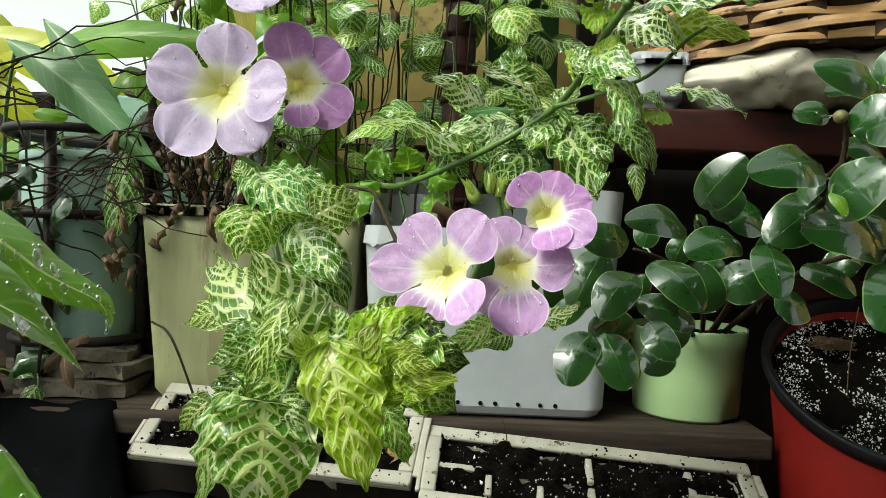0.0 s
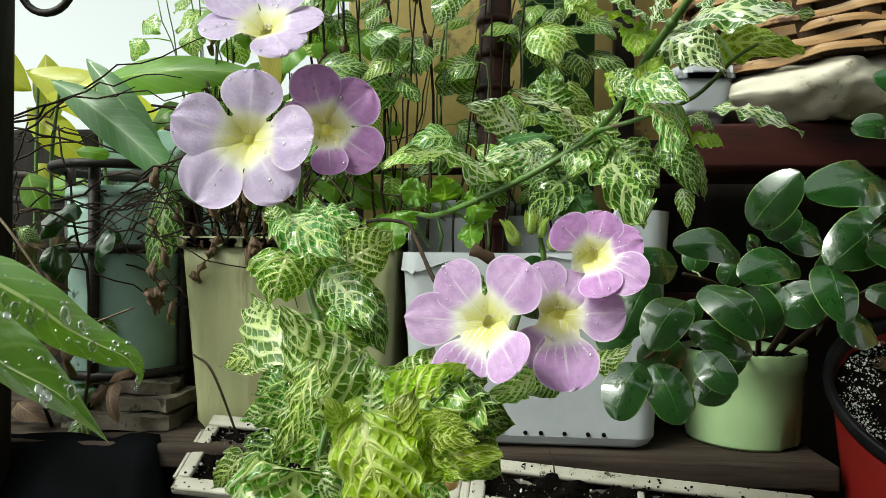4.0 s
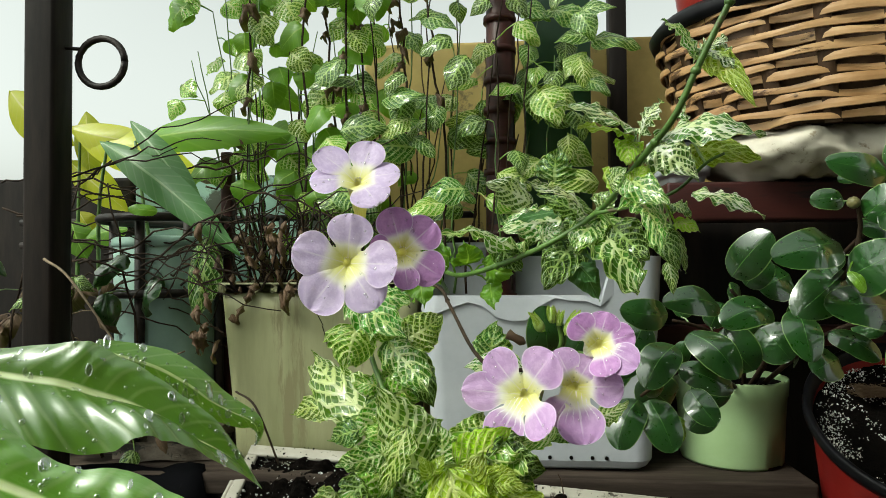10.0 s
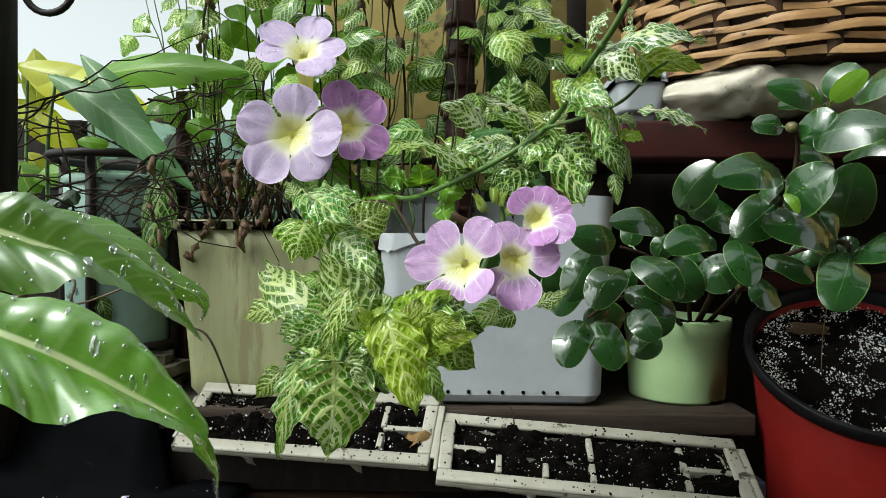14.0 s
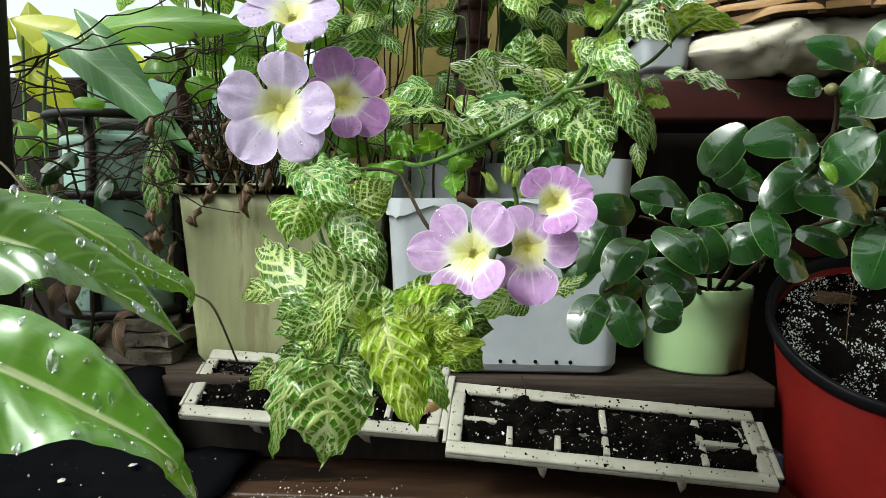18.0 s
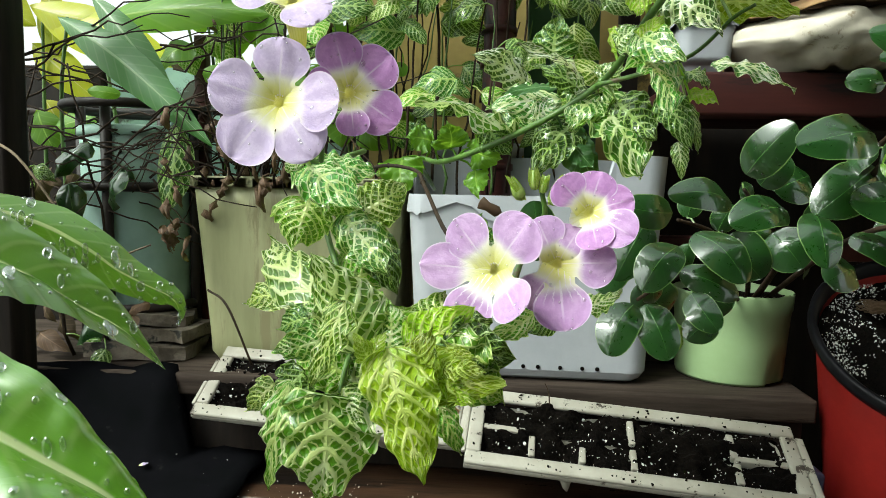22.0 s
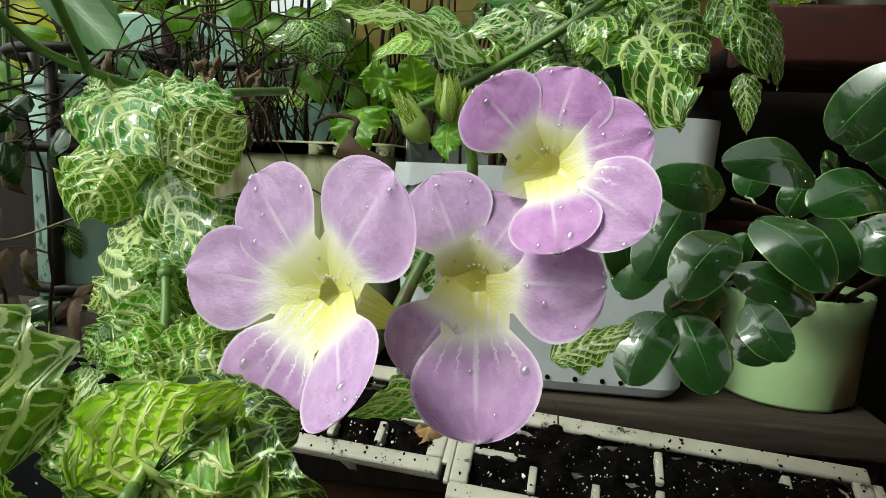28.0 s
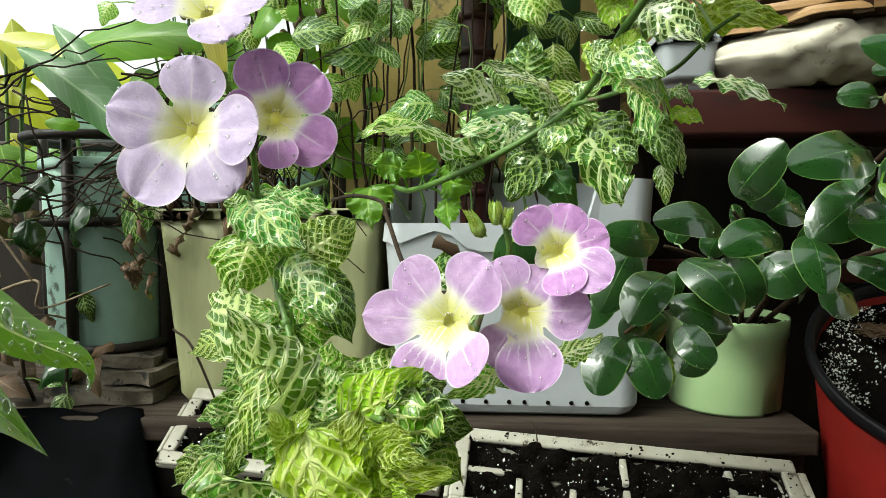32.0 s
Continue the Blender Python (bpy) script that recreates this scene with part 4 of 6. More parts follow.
        lump = 0.012 * noise.noise(Vector((x * 30, math.cos(a) * 1.6, math.sin(a) * 1.6))) + 0.009 * abs(noise.noise(Vector((x * 55 + 8 * math.sin(a), math.cos(a) * 3, math.sin(a) * 3))))
        row.append(bm.verts.new((x, 0.640 + s * (0.085 + lump) * math.cos(a), 0.412 + s * (0.027 + lump) * math.sin(a))))
    grid.append(row)
for i in range(120):
    for j in range(48):
        bm.faces.new((grid[i][j], grid[i + 1][j], grid[i + 1][j + 1], grid[i][j + 1]))
part("bag", bm, WHITE_SACK, sack)

basket = thing("wicker_basket", (0.40, 0.66, 0.44), "round brown wicker basket on a white sack", "basket")
bx, by, bz0, bz1 = 0.415, 0.660, 0.428, 0.545


def basket_r(z):
    f = (z - bz0) / (bz1 - bz0)
    return 0.196 + 0.034 * f ** 0.8


for k in range(26):
    a = 6.2832 * k / 26
    c, q = math.cos(a), 0.72 * math.sin(a)
    t = Vector((-math.sin(a), 0.72 * math.cos(a), 0)).normalized() * 0.0065
    bm = bmesh.new()
    rows = []
    for z in (bz0, bz0 + 0.03, bz0 + 0.06, bz0 + 0.09, bz1):
        r = basket_r(z) - 0.0015
        o = Vector((bx + r * c, by + r * q, z))
        n = Vector((c, q, 0)).normalized() * 0.0012
        rows.append([bm.verts.new(o + t + n), bm.verts.new(o - t + n), bm.verts.new(o - t - n), bm.verts.new(o + t - n)])
    for u, v in zip(rows, rows[1:]):
        for i in range(4):
            bm.faces.new((u[i], u[(i + 1) % 4], v[(i + 1) % 4], v[i]))
    part("stake", bm, DARK_WICKER, basket)
for row in range(12):
    z = bz0 + 0.005 + row * (bz1 - bz0 - 0.010) / 11
    bm = bmesh.new()
    rings = []
    turns = 208
    ph = rng.uniform(0, 6.2)
    for k in range(turns):
        a = 6.2832 * k / turns
        r = basket_r(z) + 0.0036 * math.sin(13 * a + math.pi * (row % 2)) + 0.0012 * math.sin(5 * a + ph)
        zz = z + 0.0014 * math.sin(6 * a + ph) + 0.0008 * math.sin(17 * a + 2 * ph)
        hh = 0.0037 + 0.0007 * math.sin(9 * a + ph * 3)
        c, s = math.cos(a), 0.72 * math.sin(a)
        rings.append([bm.verts.new((bx + (r + dr) * c, by + (r + dr) * s, zz + dz)) for dr, dz in ((-0.0008, -hh), (0.0008, -hh * 0.9), (0.0013, 0.0), (0.0008, hh * 0.9), (-0.0008, hh))])
    for k in range(turns):
        p, q = rings[k], rings[(k + 1) % turns]
        for i in range(5):
            bm.faces.new((p[i], p[(i + 1) % 5], q[(i + 1) % 5], q[i]))
    part("weaver", bm, WICKER, basket, smooth=False)
# smooth dark sheet added inside the weavers so that their gaps are dark
part("lining", lathe([(0.0, bz0 + 0.004), (0.186, bz0 + 0.004), (basket_r(bz0 + 0.05) - 0.008, bz0 + 0.05), (basket_r(bz1) - 0.009, bz1 - 0.004), (basket_r(bz1) - 0.011, bz1 - 0.004), (0.180, bz0 + 0.008), (0.0, bz0 + 0.008)], Matrix.Translation((bx, by, 0)) @ Matrix.Diagonal((1, 0.72, 1, 1))), DARK_WICKER, basket, "dark brown sheet behind the gaps of the weave")
part("rim", lathe([(0.222, bz1 - 0.004), (0.234, bz1 - 0.006), (0.238, bz1 + 0.004), (0.232, bz1 + 0.012), (0.222, bz1 + 0.010), (0.218, bz1)], Matrix.Translation((bx, by, 0)) @ Matrix.Diagonal((1, 0.72, 1, 1))), BLACK_PLASTIC, basket, "black rim")
up_pot = thing("red_basin", (bx, by, 0.45), "red plastic basin standing in the basket", "basin")
part("body", lathe([(0.0, 0.44), (0.15, 0.44), (0.155, 0.45), (0.205, 0.57), (0.217, 0.66), (0.212, 0.662), (0.15, 0.46), (0.0, 0.46)], Matrix.Translation((bx, by, 0)) @ Matrix.Diagonal((1, 0.72, 1, 1))), RED_PLASTIC, up_pot)

part("rim", lathe([(0.216, 0.656), (0.224, 0.658), (0.227, 0.666), (0.221, 0.671), (0.212, 0.668), (0.211, 0.660)], Matrix.Translation((bx, by, 0)) @ Matrix.Diagonal((1, 0.72, 1, 1))), RED_PLASTIC, up_pot)

# ---- pots on the board ----
green_pot = thing("green_pot", (0.281, 0.745, 0.076), "small round pale green plastic pot with a chipped base", "plant pot")


bm = lathe([(0.0, 0.082), (0.050, 0.082), (0.0550, 0.077), (0.0560, 0.080), (0.0580, 0.120), (0.0602, 0.152), (0.0616, 0.154), (0.0625, 0.170), (0.0622, 0.1725), (0.0605, 0.1725), (0.0590, 0.155), (0.054, 0.10), (0.0, 0.10)], Matrix.Translation((0.281, 0.745, 0.0)), 64)
for v in bm.verts:
    a = math.atan2(v.co.y - 0.745, v.co.x - 0.281)
    if v.co.z < 0.079 and abs(a + 0.95) < 0.22:
        v.co.z += 0.006
    if v.co.z > 0.168:
        v.co.z += 0.0012 * noise.noise(Vector((a * 5, 1, 2)))
part("body", bm, GREEN_PLASTIC, green_pot)
part("soil", soil_bm(0, 0, 0, 0, 0.164, 0.005, 14, Matrix.Translation((0.281, 0.745, 0)), 0.058), SOIL, green_pot, "dark damp soil")
bm = bmesh.new()
for k in range(14):
    a = rng.uniform(-2.6, -0.5)
    bmesh.ops.create_icosphere(bm, subdivisions=1, radius=rng.uniform(0.0007, 0.0016), matrix=Matrix.Translation((0.281 + 0.0618 * math.cos(a), 0.745 + 0.0618 * math.sin(a), 0.1728)) @ Matrix.Diagonal((1.6, 1.0, 0.5, 1)))
part("soil_crumb", bm, SOIL, green_pot, "black soil crumbs on the rim")


def torn(x, y):
    """The white tub's rim: broken low and jagged at one end, whole at the other."""
    if y < 0.74 and x < 0.125:
        jag = 0.010 * noise.noise(Vector((x * 70, 0.3, 0.1))) + 0.006 * noise.noise(Vector((x * 190, 0.7, 0.1)))
        return (0.262 if x < 0.0 else 0.246 if x < 0.045 else 0.262) + 0.25 * min(0.0, x + 0.03) + jag
    return 0.314 + 0.002 * math.sin(x * 20)


white_pot = thing("white_planter", (0.06, 0.73, 0.076), "white rectangular plastic planter with a broken rim and drain holes", "planter")
part("body", rounded_tub(-0.078, 0.190, 0.668, 0.815, 0.077, 0.31, 0.012, 0.022, 0.003, torn, 0.0, 18), WHITE_PLASTIC, white_pot, smooth=False)
part("soil", soil_bm(-0.062, 0.176, 0.682, 0.80, 0.225, 0.006), SOIL, white_pot, "dark soil")
for k in range(9):
    x = -0.035 + 0.0205 * k + 0.003 * math.sin(k * 2.1)
    bm = bmesh.new()
    bmesh.ops.create_cone(bm, cap_ends=True, segments=12, radius1=0.0021, radius2=0.0021, depth=0.003, matrix=Matrix.Translation((x, 0.6788, 0.0925)) @ Matrix.Rotation(radians(90), 4, "X"))
    part("drain_hole", bm, SOIL, white_pot)

cream_pot = thing("cream_planter", (-0.195, 0.77, 0.076), "tall square cream plastic planter with scuffed sides", "planter")
part("body", rounded_tub(-0.315, -0.082, 0.685, 0.87, 0.077, 0.282, 0.014, 0.014, 0.003), CREAM_PLASTIC, cream_pot)
part("rim", rounded_tub(-0.318, -0.079, 0.682, 0.873, 0.272, 0.286, 0.0, 0.014, 0.006), CREAM_PLASTIC, cream_pot)
part("soil", soil_bm(-0.306, -0.09, 0.694, 0.862, 0.279, 0.012), SOIL, cream_pot, "dark soil")

slabs = thing("broken_slabs", (-0.385, 0.72, 0.076), "pile of broken weathered grey-brown slabs beside the planter", "slab")
for k, (x0, x1, y0, y1, z0, z1, tilt) in enumerate(((-0.445, -0.332, 0.690, 0.770, 0.078, 0.094, 2), (-0.425, -0.325, 0.705, 0.775, 0.095, 0.109, -3), (-0.410, -0.345, 0.715, 0.775, 0.111, 0.124, 4))):
    bm = box((x0 - x1) / 2, (x1 - x0) / 2, (y0 - y1) / 2, (y1 - y0) / 2, (z0 - z1) / 2, (z1 - z0) / 2, None, 0.0)
    bmesh.ops.subdivide_edges(bm, edges=bm.edges[:], cuts=6, use_grid_fill=True)
    for v in bm.verts:
        v.co += Vector((noise.noise(v.co * 40 + Vector((k, 0, 0))) * 0.007, noise.noise(v.co * 38 + Vector((0, k, 5))) * 0.007, noise.noise(v.co * 45 + Vector((3, 0, k))) * 0.003))
    bmesh.ops.transform(bm, matrix=pose((x0 + x1) / 2, (y0 + y1) / 2, (z0 + z1) / 2, 0, tilt, 3 * tilt), verts=bm.verts[:])
    part("slab", bm, SLAB, slabs, smooth=False)

grey_pot = thing("grey_pot", (-0.045, 0.86, 0.076), "pale grey pot behind the planters", "plant pot")
part("body", lathe([(0.0, 0.078), (0.04, 0.078), (0.045, 0.09), (0.058, 0.32), (0.061, 0.322), (0.061, 0.335), (0.056, 0.335), (0.042, 0.10), (0.0, 0.10)], Matrix.Translation((-0.01, 0.858, 0)) @ Matrix.Diagonal((1, 0.6, 1, 1))), WHITE_PLASTIC, grey_pot)

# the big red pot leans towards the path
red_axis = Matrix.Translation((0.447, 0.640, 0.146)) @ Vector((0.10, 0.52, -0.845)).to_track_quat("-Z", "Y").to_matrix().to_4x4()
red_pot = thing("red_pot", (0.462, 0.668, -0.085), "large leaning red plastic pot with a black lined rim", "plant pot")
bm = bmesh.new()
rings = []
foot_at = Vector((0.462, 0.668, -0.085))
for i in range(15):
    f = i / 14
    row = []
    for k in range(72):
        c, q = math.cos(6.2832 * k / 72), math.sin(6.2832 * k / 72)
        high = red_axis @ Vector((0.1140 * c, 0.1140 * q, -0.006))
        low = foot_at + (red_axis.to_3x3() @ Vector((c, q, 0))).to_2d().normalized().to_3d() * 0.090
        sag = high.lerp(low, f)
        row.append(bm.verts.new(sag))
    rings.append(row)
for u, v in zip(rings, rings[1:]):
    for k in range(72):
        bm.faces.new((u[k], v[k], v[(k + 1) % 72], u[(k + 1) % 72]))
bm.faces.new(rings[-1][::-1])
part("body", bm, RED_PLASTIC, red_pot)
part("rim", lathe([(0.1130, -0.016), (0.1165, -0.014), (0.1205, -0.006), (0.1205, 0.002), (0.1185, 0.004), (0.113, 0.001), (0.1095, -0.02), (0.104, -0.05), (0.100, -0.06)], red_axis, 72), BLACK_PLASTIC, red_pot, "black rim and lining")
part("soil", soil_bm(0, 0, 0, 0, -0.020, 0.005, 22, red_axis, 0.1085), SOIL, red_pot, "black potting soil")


def on_red(r):
    a, q = r.uniform(0, 6.28), 0.104 * math.sqrt(r.random())
    while noise.noise(Vector((q * math.cos(a) * 26, q * math.sin(a) * 26, 4.0))) + 0.5 * noise.noise(Vector((q * math.cos(a) * 80, q * math.sin(a) * 80, 2.0))) < r.uniform(-0.15, 0.35):
        a, q = r.uniform(0, 6.28), 0.106 * math.sqrt(r.random())
    return red_axis @ Vector((q * math.cos(a), q * math.sin(a), -0.0155 + r.uniform(-0.001, 0.002)))


stuff("perlite_grains", grains(on_red, 3200, 0.0004, 0.0012, 3), PERLITE, red_pot, "scattered white perlite grains")
bm = bmesh.new()
rr = random.Random(5)
for k in range(60):
    a = rr.uniform(0, 6.28)
    c = red_axis @ Vector((-0.045, 0.045, -0.012))
    q = [c + Vector((rr.uniform(-0.02, 0.02), rr.uniform(-0.016, 0.016), 0.004 + rr.uniform(-0.004, 0.008))) for _ in range(4)]
    tube_into(bm, smooth_line(q, 4), 0.0004, 0.0003, 4)
part("fibre_clump", bm, LEAF_DRY, red_pot, "brown clump of dry fibre")

# ---- the two cell trays ----


def cell_tray(name, corner, along, back, width, deep, label, broken, seed, soil_cells):
    """A cell tray: flat rim with stepped corners, bars between cells, tapered cups below."""
    ax = Vector(along).normalized()
    up = ax.cross(Vector(back)).normalized()
    m = Matrix.Translation(corner) @ Matrix((ax, up.cross(ax), up)).transposed().to_4x4()
    tray = thing(name, m @ Vector((width / 2, deep / 2, -0.03)), label, "seed tray", "seed trays")
    r = random.Random(seed)
    cols, edge = 6, 0.014
    cw, cd = (width - 2 * edge) / cols, (deep - 2 * edge) / 2
    bm = bmesh.new()
    for x0, x1, y0, y1 in ((0, width, 0, edge), (0, width, deep - edge, deep), (0, edge, edge, deep - edge), (width - edge, width, edge, deep - edge)):
        box_into(bm, x0, x1, y0, y1, -0.005, 0.0, m, 0.0022)
    for x0, x1, y0, y1 in ((-0.004, 0.0, 0.012, deep - 0.02), (width, width + 0.007, 0.010, deep - 0.014)):
        box_into(bm, x0, x1, y0, y1, -0.004, -0.0003, m, 0.001)
    box_into(bm, 0, width, 0, 0.0025, -0.0095, -0.004, m, 0.0008)
    box_into(bm, 0, width, deep - 0.0025, deep, -0.0095, -0.004, m, 0.0008)
    box_into(bm, 0, 0.0025, 0, deep, -0.0095, -0.004, m, 0.0008)
    box_into(bm, width - 0.0025, width, 0, deep, -0.0095, -0.004, m, 0.0008)
    part("rim", bm, TRAY_PLASTIC, tray)
    for c in range(1, cols):
        for row in range(2):
            if (c, row) in broken:
                continue
            y0 = edge + row * cd
            part("divider", box(edge + c * cw - 0.0030, edge + c * cw + 0.0030, y0 + (0.004 if row == 0 else 0), y0 + cd - (0.004 if row else 0.012 * r.random()), -0.012, -0.001 - 0.002 * r.random(), m, 0.0012), TRAY_PLASTIC, tray)
    for c in range(cols):
        if (c, "m") not in broken:
            part("divider", box(edge + c * cw, edge + (c + 1) * cw, edge + cd - 0.0030, edge + cd + 0.0030, -0.012, -0.002 - 0.002 * r.random(), m, 0.0012), TRAY_PLASTIC, tray)
        for row in range(2):
            x, y = edge + (c + 0.5) * cw, edge + (row + 0.5) * cd
            sx, sy = cw * 0.49, cd * 0.49
            bm = bmesh.new()
            rings = []
            for f, z in ((1.0, -0.009), (0.9, -0.018), (0.8, -0.030), (0.62, -0.0345), (0.0, -0.035)):
                ring = []
                for k in range(20):
                    a = 6.2832 * k / 20
                    ca, sa = math.cos(a), math.sin(a)
                    q = (abs(ca) ** 4 + abs(sa) ** 4) ** -0.25
                    ring.append(bm.verts.new(m @ Vector((x + sx * f * q * ca, y + sy * f * q * sa, z))))
                rings.append(ring)
            for s, t in zip(rings, rings[1:]):
                for k in range(20):
                    bm.faces.new((s[k], t[k], t[(k + 1) % 20], s[(k + 1) % 20]))
            part("cup", bm, TRAY_PLASTIC, tray)
    if soil_cells == "all":
        part("soil", soil_bm(edge * 0.9, width - edge * 0.9, edge * 0.9, deep - edge * 0.9, -0.0054, 0.013, 60, m), SOIL, tray, "black soil spilling over the dividers")
    else:
        for c, row in soil_cells:
            part("soil", soil_bm(edge + c * cw, edge + (c + 1) * cw, edge + row * cd, edge + (row + 1) * cd, -0.010, 0.006, 8, m), SOIL, tray, "black soil")

    def spot(q):
        return m @ Vector((q.uniform(edge, width - edge), q.uniform(edge, deep - edge), -0.004 + q.uniform(-0.003, 0.003)))

    if soil_cells == "all":
        stuff("perlite_grains", grains(spot, 420, 0.0004, 0.0011, seed + 2), PERLITE, tray, "white perlite specks")
        stuff("perlite_chips", grains(lambda q: m @ Vector((q.uniform(edge, width - edge), q.uniform(edge, deep - edge), -0.002)), 22, 0.0008, 0.0020, seed + 5), PERLITE, tray, "coarse white perlite pieces")
        stuff("soil_crumbs", grains(lambda q: m @ Vector((q.uniform(0, width), q.uniform(0, deep), 0.0004)), 320, 0.0005, 0.0018, seed + 3), SOIL, tray, "soil crumbs on the rim")
    else:
        stuff("soil_crumbs", grains(lambda q: m @ Vector((q.uniform(0, width), q.uniform(0, deep), 0.0004)), 150, 0.0005, 0.0015, seed + 3), SOIL, tray, "soil crumbs on the rim")
    for x in (0.30, 0.72):
        part("foot", leaf_bm(m @ Vector((width * x, 0.001, -0.006)), m @ Vector((width * x + 0.004, 0.004, -0.030)), 0.012, lambda u: 1.0 - u, n=4, m=3), TRAY_PLASTIC, tray)
    return tray


cell_tray("cell_tray", (-0.006, 0.565, 0.035), (0.306, -0.010, -0.022), (0.024, 0.077, 0.040), 0.306, 0.092, "white cell tray full of black soil with perlite", {(2, 1), (4, 1), (4, 0), (1, 1), (1, "m"), (2, "m"), (3, "m"), (4, "m")}, 11, "all")
cell_tray("cell_tray", (-0.289, 0.622, 0.045), (0.277, -0.036, -0.005), (0.022, 0.070, 0.052), 0.277, 0.090, "dirty white cell tray with sunken black soil and few dividers", {(1, 0), (2, 0), (3, 0), (1, 1), (2, 1), (3, 1), (4, 1), (0, "m"), (1, "m"), (2, "m"), (3, "m"), (4, "m")}, 12, "all")
dead_leaf = thing("fallen_leaf", (-0.022, 0.618, 0.056), "curled brown fallen leaf on the tray", "leaf")
leaf(dead_leaf, (-0.040, 0.622, 0.054), (-0.006, 0.612, 0.056), 0.024, LEAF_GOLD, name="blade", face=(0.2, -0.6, 1), fold=0.7, wave=0.16, droop=0.3, shape=heart)


# ---- the flowering plant in front ----
plant = thing("flowering_plant", (-0.03, 0.42, 0.20), "netted green-and-cream leafed plant with lilac flowers, trailing over the tray", "plant")
stem(plant, [(-0.0674, 0.4154, 0.3009), (-0.0674, 0.3396, 0.2901), (-0.0706, 0.3233, 0.2749), (-0.0620, 0.3071, 0.2543), (-0.0511, 0.2908, 0.2348), (-0.0392, 0.2692, 0.2164), (-0.0208, 0.2421, 0.2164), (-0.0045, 0.2096, 0.2272), (0.0030, 0.1933, 0.2316)], 0.0018, 0.0010, STEM_GREEN, knots=5)
stem(plant, [(-0.0392, 0.2692, 0.2164), (-0.0403, 0.2529, 0.2077), (-0.0414, 0.2475, 0.1980)], 0.0015, 0.0008, STEM_GREEN)
stem(plant, [(-0.0685, 0.3156, 0.2890), (-0.0685, 0.2723, 0.2933), (-0.0663, 0.2527, 0.3009), (-0.0576, 0.2419, 0.3063)], 0.0013, 0.0009, STEM_GREEN, "flower_stem")
stem(plant, [(-0.0544, 0.2668, 0.2890), (-0.0501, 0.2527, 0.2998), (-0.0490, 0.2462, 0.3063), (-0.0511, 0.2473, 0.3150)], 0.0012, 0.0008, STEM_GREEN, "flower_stem")
stem(plant, [(-0.0836, 0.4998, 0.2912), (-0.0587, 0.4565, 0.2933), (-0.0338, 0.4131, 0.2890), (-0.0230, 0.3698, 0.2792), (-0.0056, 0.3102, 0.2576), (0.0085, 0.2723, 0.2532), (0.0312, 0.2527, 0.2587)], 0.0013, 0.0010, STEM_BROWN, "side_stem", knots=3)
stem(plant, [(0.0291, 0.2571, 0.2543), (0.0356, 0.2484, 0.2684), (0.0345, 0.2462, 0.2782)], 0.0013, 0.0009, STEM_GREEN, "flower_stem")
netted(plant, (-0.0699, 0.3100, 0.2886), (-0.0383, 0.3120, 0.2850), 0.0216, LEAF_COOL, fold=0.16, droop=0.07, ruffle=0.11, wave=0.06, roll=-30)
netted(plant, (-0.0678, 0.2920, 0.2879), (-0.0355, 0.2700, 0.2678), 0.0258, LEAF_COOL, fold=0.16, droop=0.07, ruffle=0.11, wave=0.06, roll=-28)
netted(plant, (-0.0636, 0.2920, 0.2800), (-0.0432, 0.2920, 0.2641), 0.0184, LEAF_FINE, fold=0.16, droop=0.07, ruffle=0.11, wave=0.06, roll=20)
netted(plant, (-0.0366, 0.2680, 0.2686), (-0.0202, 0.2760, 0.2807), 0.0211, LEAF_FINE, fold=0.16, droop=0.07, ruffle=0.11, wave=0.06, roll=12)
netted(plant, (-0.0745, 0.3000, 0.2849), (-0.0799, 0.3020, 0.2942), 0.0100, LEAF_WHITE, fold=0.16, droop=0.07, ruffle=0.11, wave=0.06)
netted(plant, (-0.0691, 0.3000, 0.2718), (-0.0714, 0.2840, 0.2510), 0.0290, LEAF_FINE, fold=0.5, droop=0.07, ruffle=0.11, wave=0.06, roll=-24)
netted(plant, (-0.0489, 0.2860, 0.2654), (-0.0254, 0.2680, 0.2419), 0.0253, LEAF_COOL, fold=0.16, droop=0.07, ruffle=0.11, wave=0.06, roll=14)
netted(plant, (-0.0468, 0.3050, 0.2574), (-0.0264, 0.2960, 0.2293), 0.0227, LEAF_DEEP_DIM, fold=0.16, droop=0.07, ruffle=0.11, wave=0.06, roll=-10)
netted(plant, (-0.0644, 0.3120, 0.2205), (-0.1127, 0.3680, 0.2486), 0.0331, LEAF_WHITE, fold=0.4, droop=0.07, ruffle=0.11, wave=0.06, roll=16)
netted(plant, (-0.0583, 0.3000, 0.2381), (-0.0478, 0.2950, 0.2194), 0.0196, LEAF_DEEP_DIM, fold=0.16, droop=0.07, ruffle=0.11, wave=0.06)
netted(plant, (-0.0913, 0.3320, 0.2208), (-0.1213, 0.3520, 0.2122), 0.0177, LEAF_FINE, fold=0.16, droop=0.07, ruffle=0.11, wave=0.06)
netted(plant, (-0.0659, 0.2900, 0.2187), (-0.0840, 0.3000, 0.2106), 0.0159, LEAF_DEEP_DIM, fold=0.16, droop=0.07, ruffle=0.11, wave=0.06)
netted(plant, (-0.0248, 0.2050, 0.2254), (-0.0405, 0.2035, 0.2576), 0.0248, LEAF_WHITE, fold=0.75, droop=0.07, ruffle=0.11, wave=0.05, roll=-8)
netted(plant, (-0.0426, 0.2320, 0.2234), (-0.0656, 0.2400, 0.2159), 0.0161, LEAF_COOL, fold=0.16, droop=0.07, ruffle=0.11, wave=0.06, roll=-25)
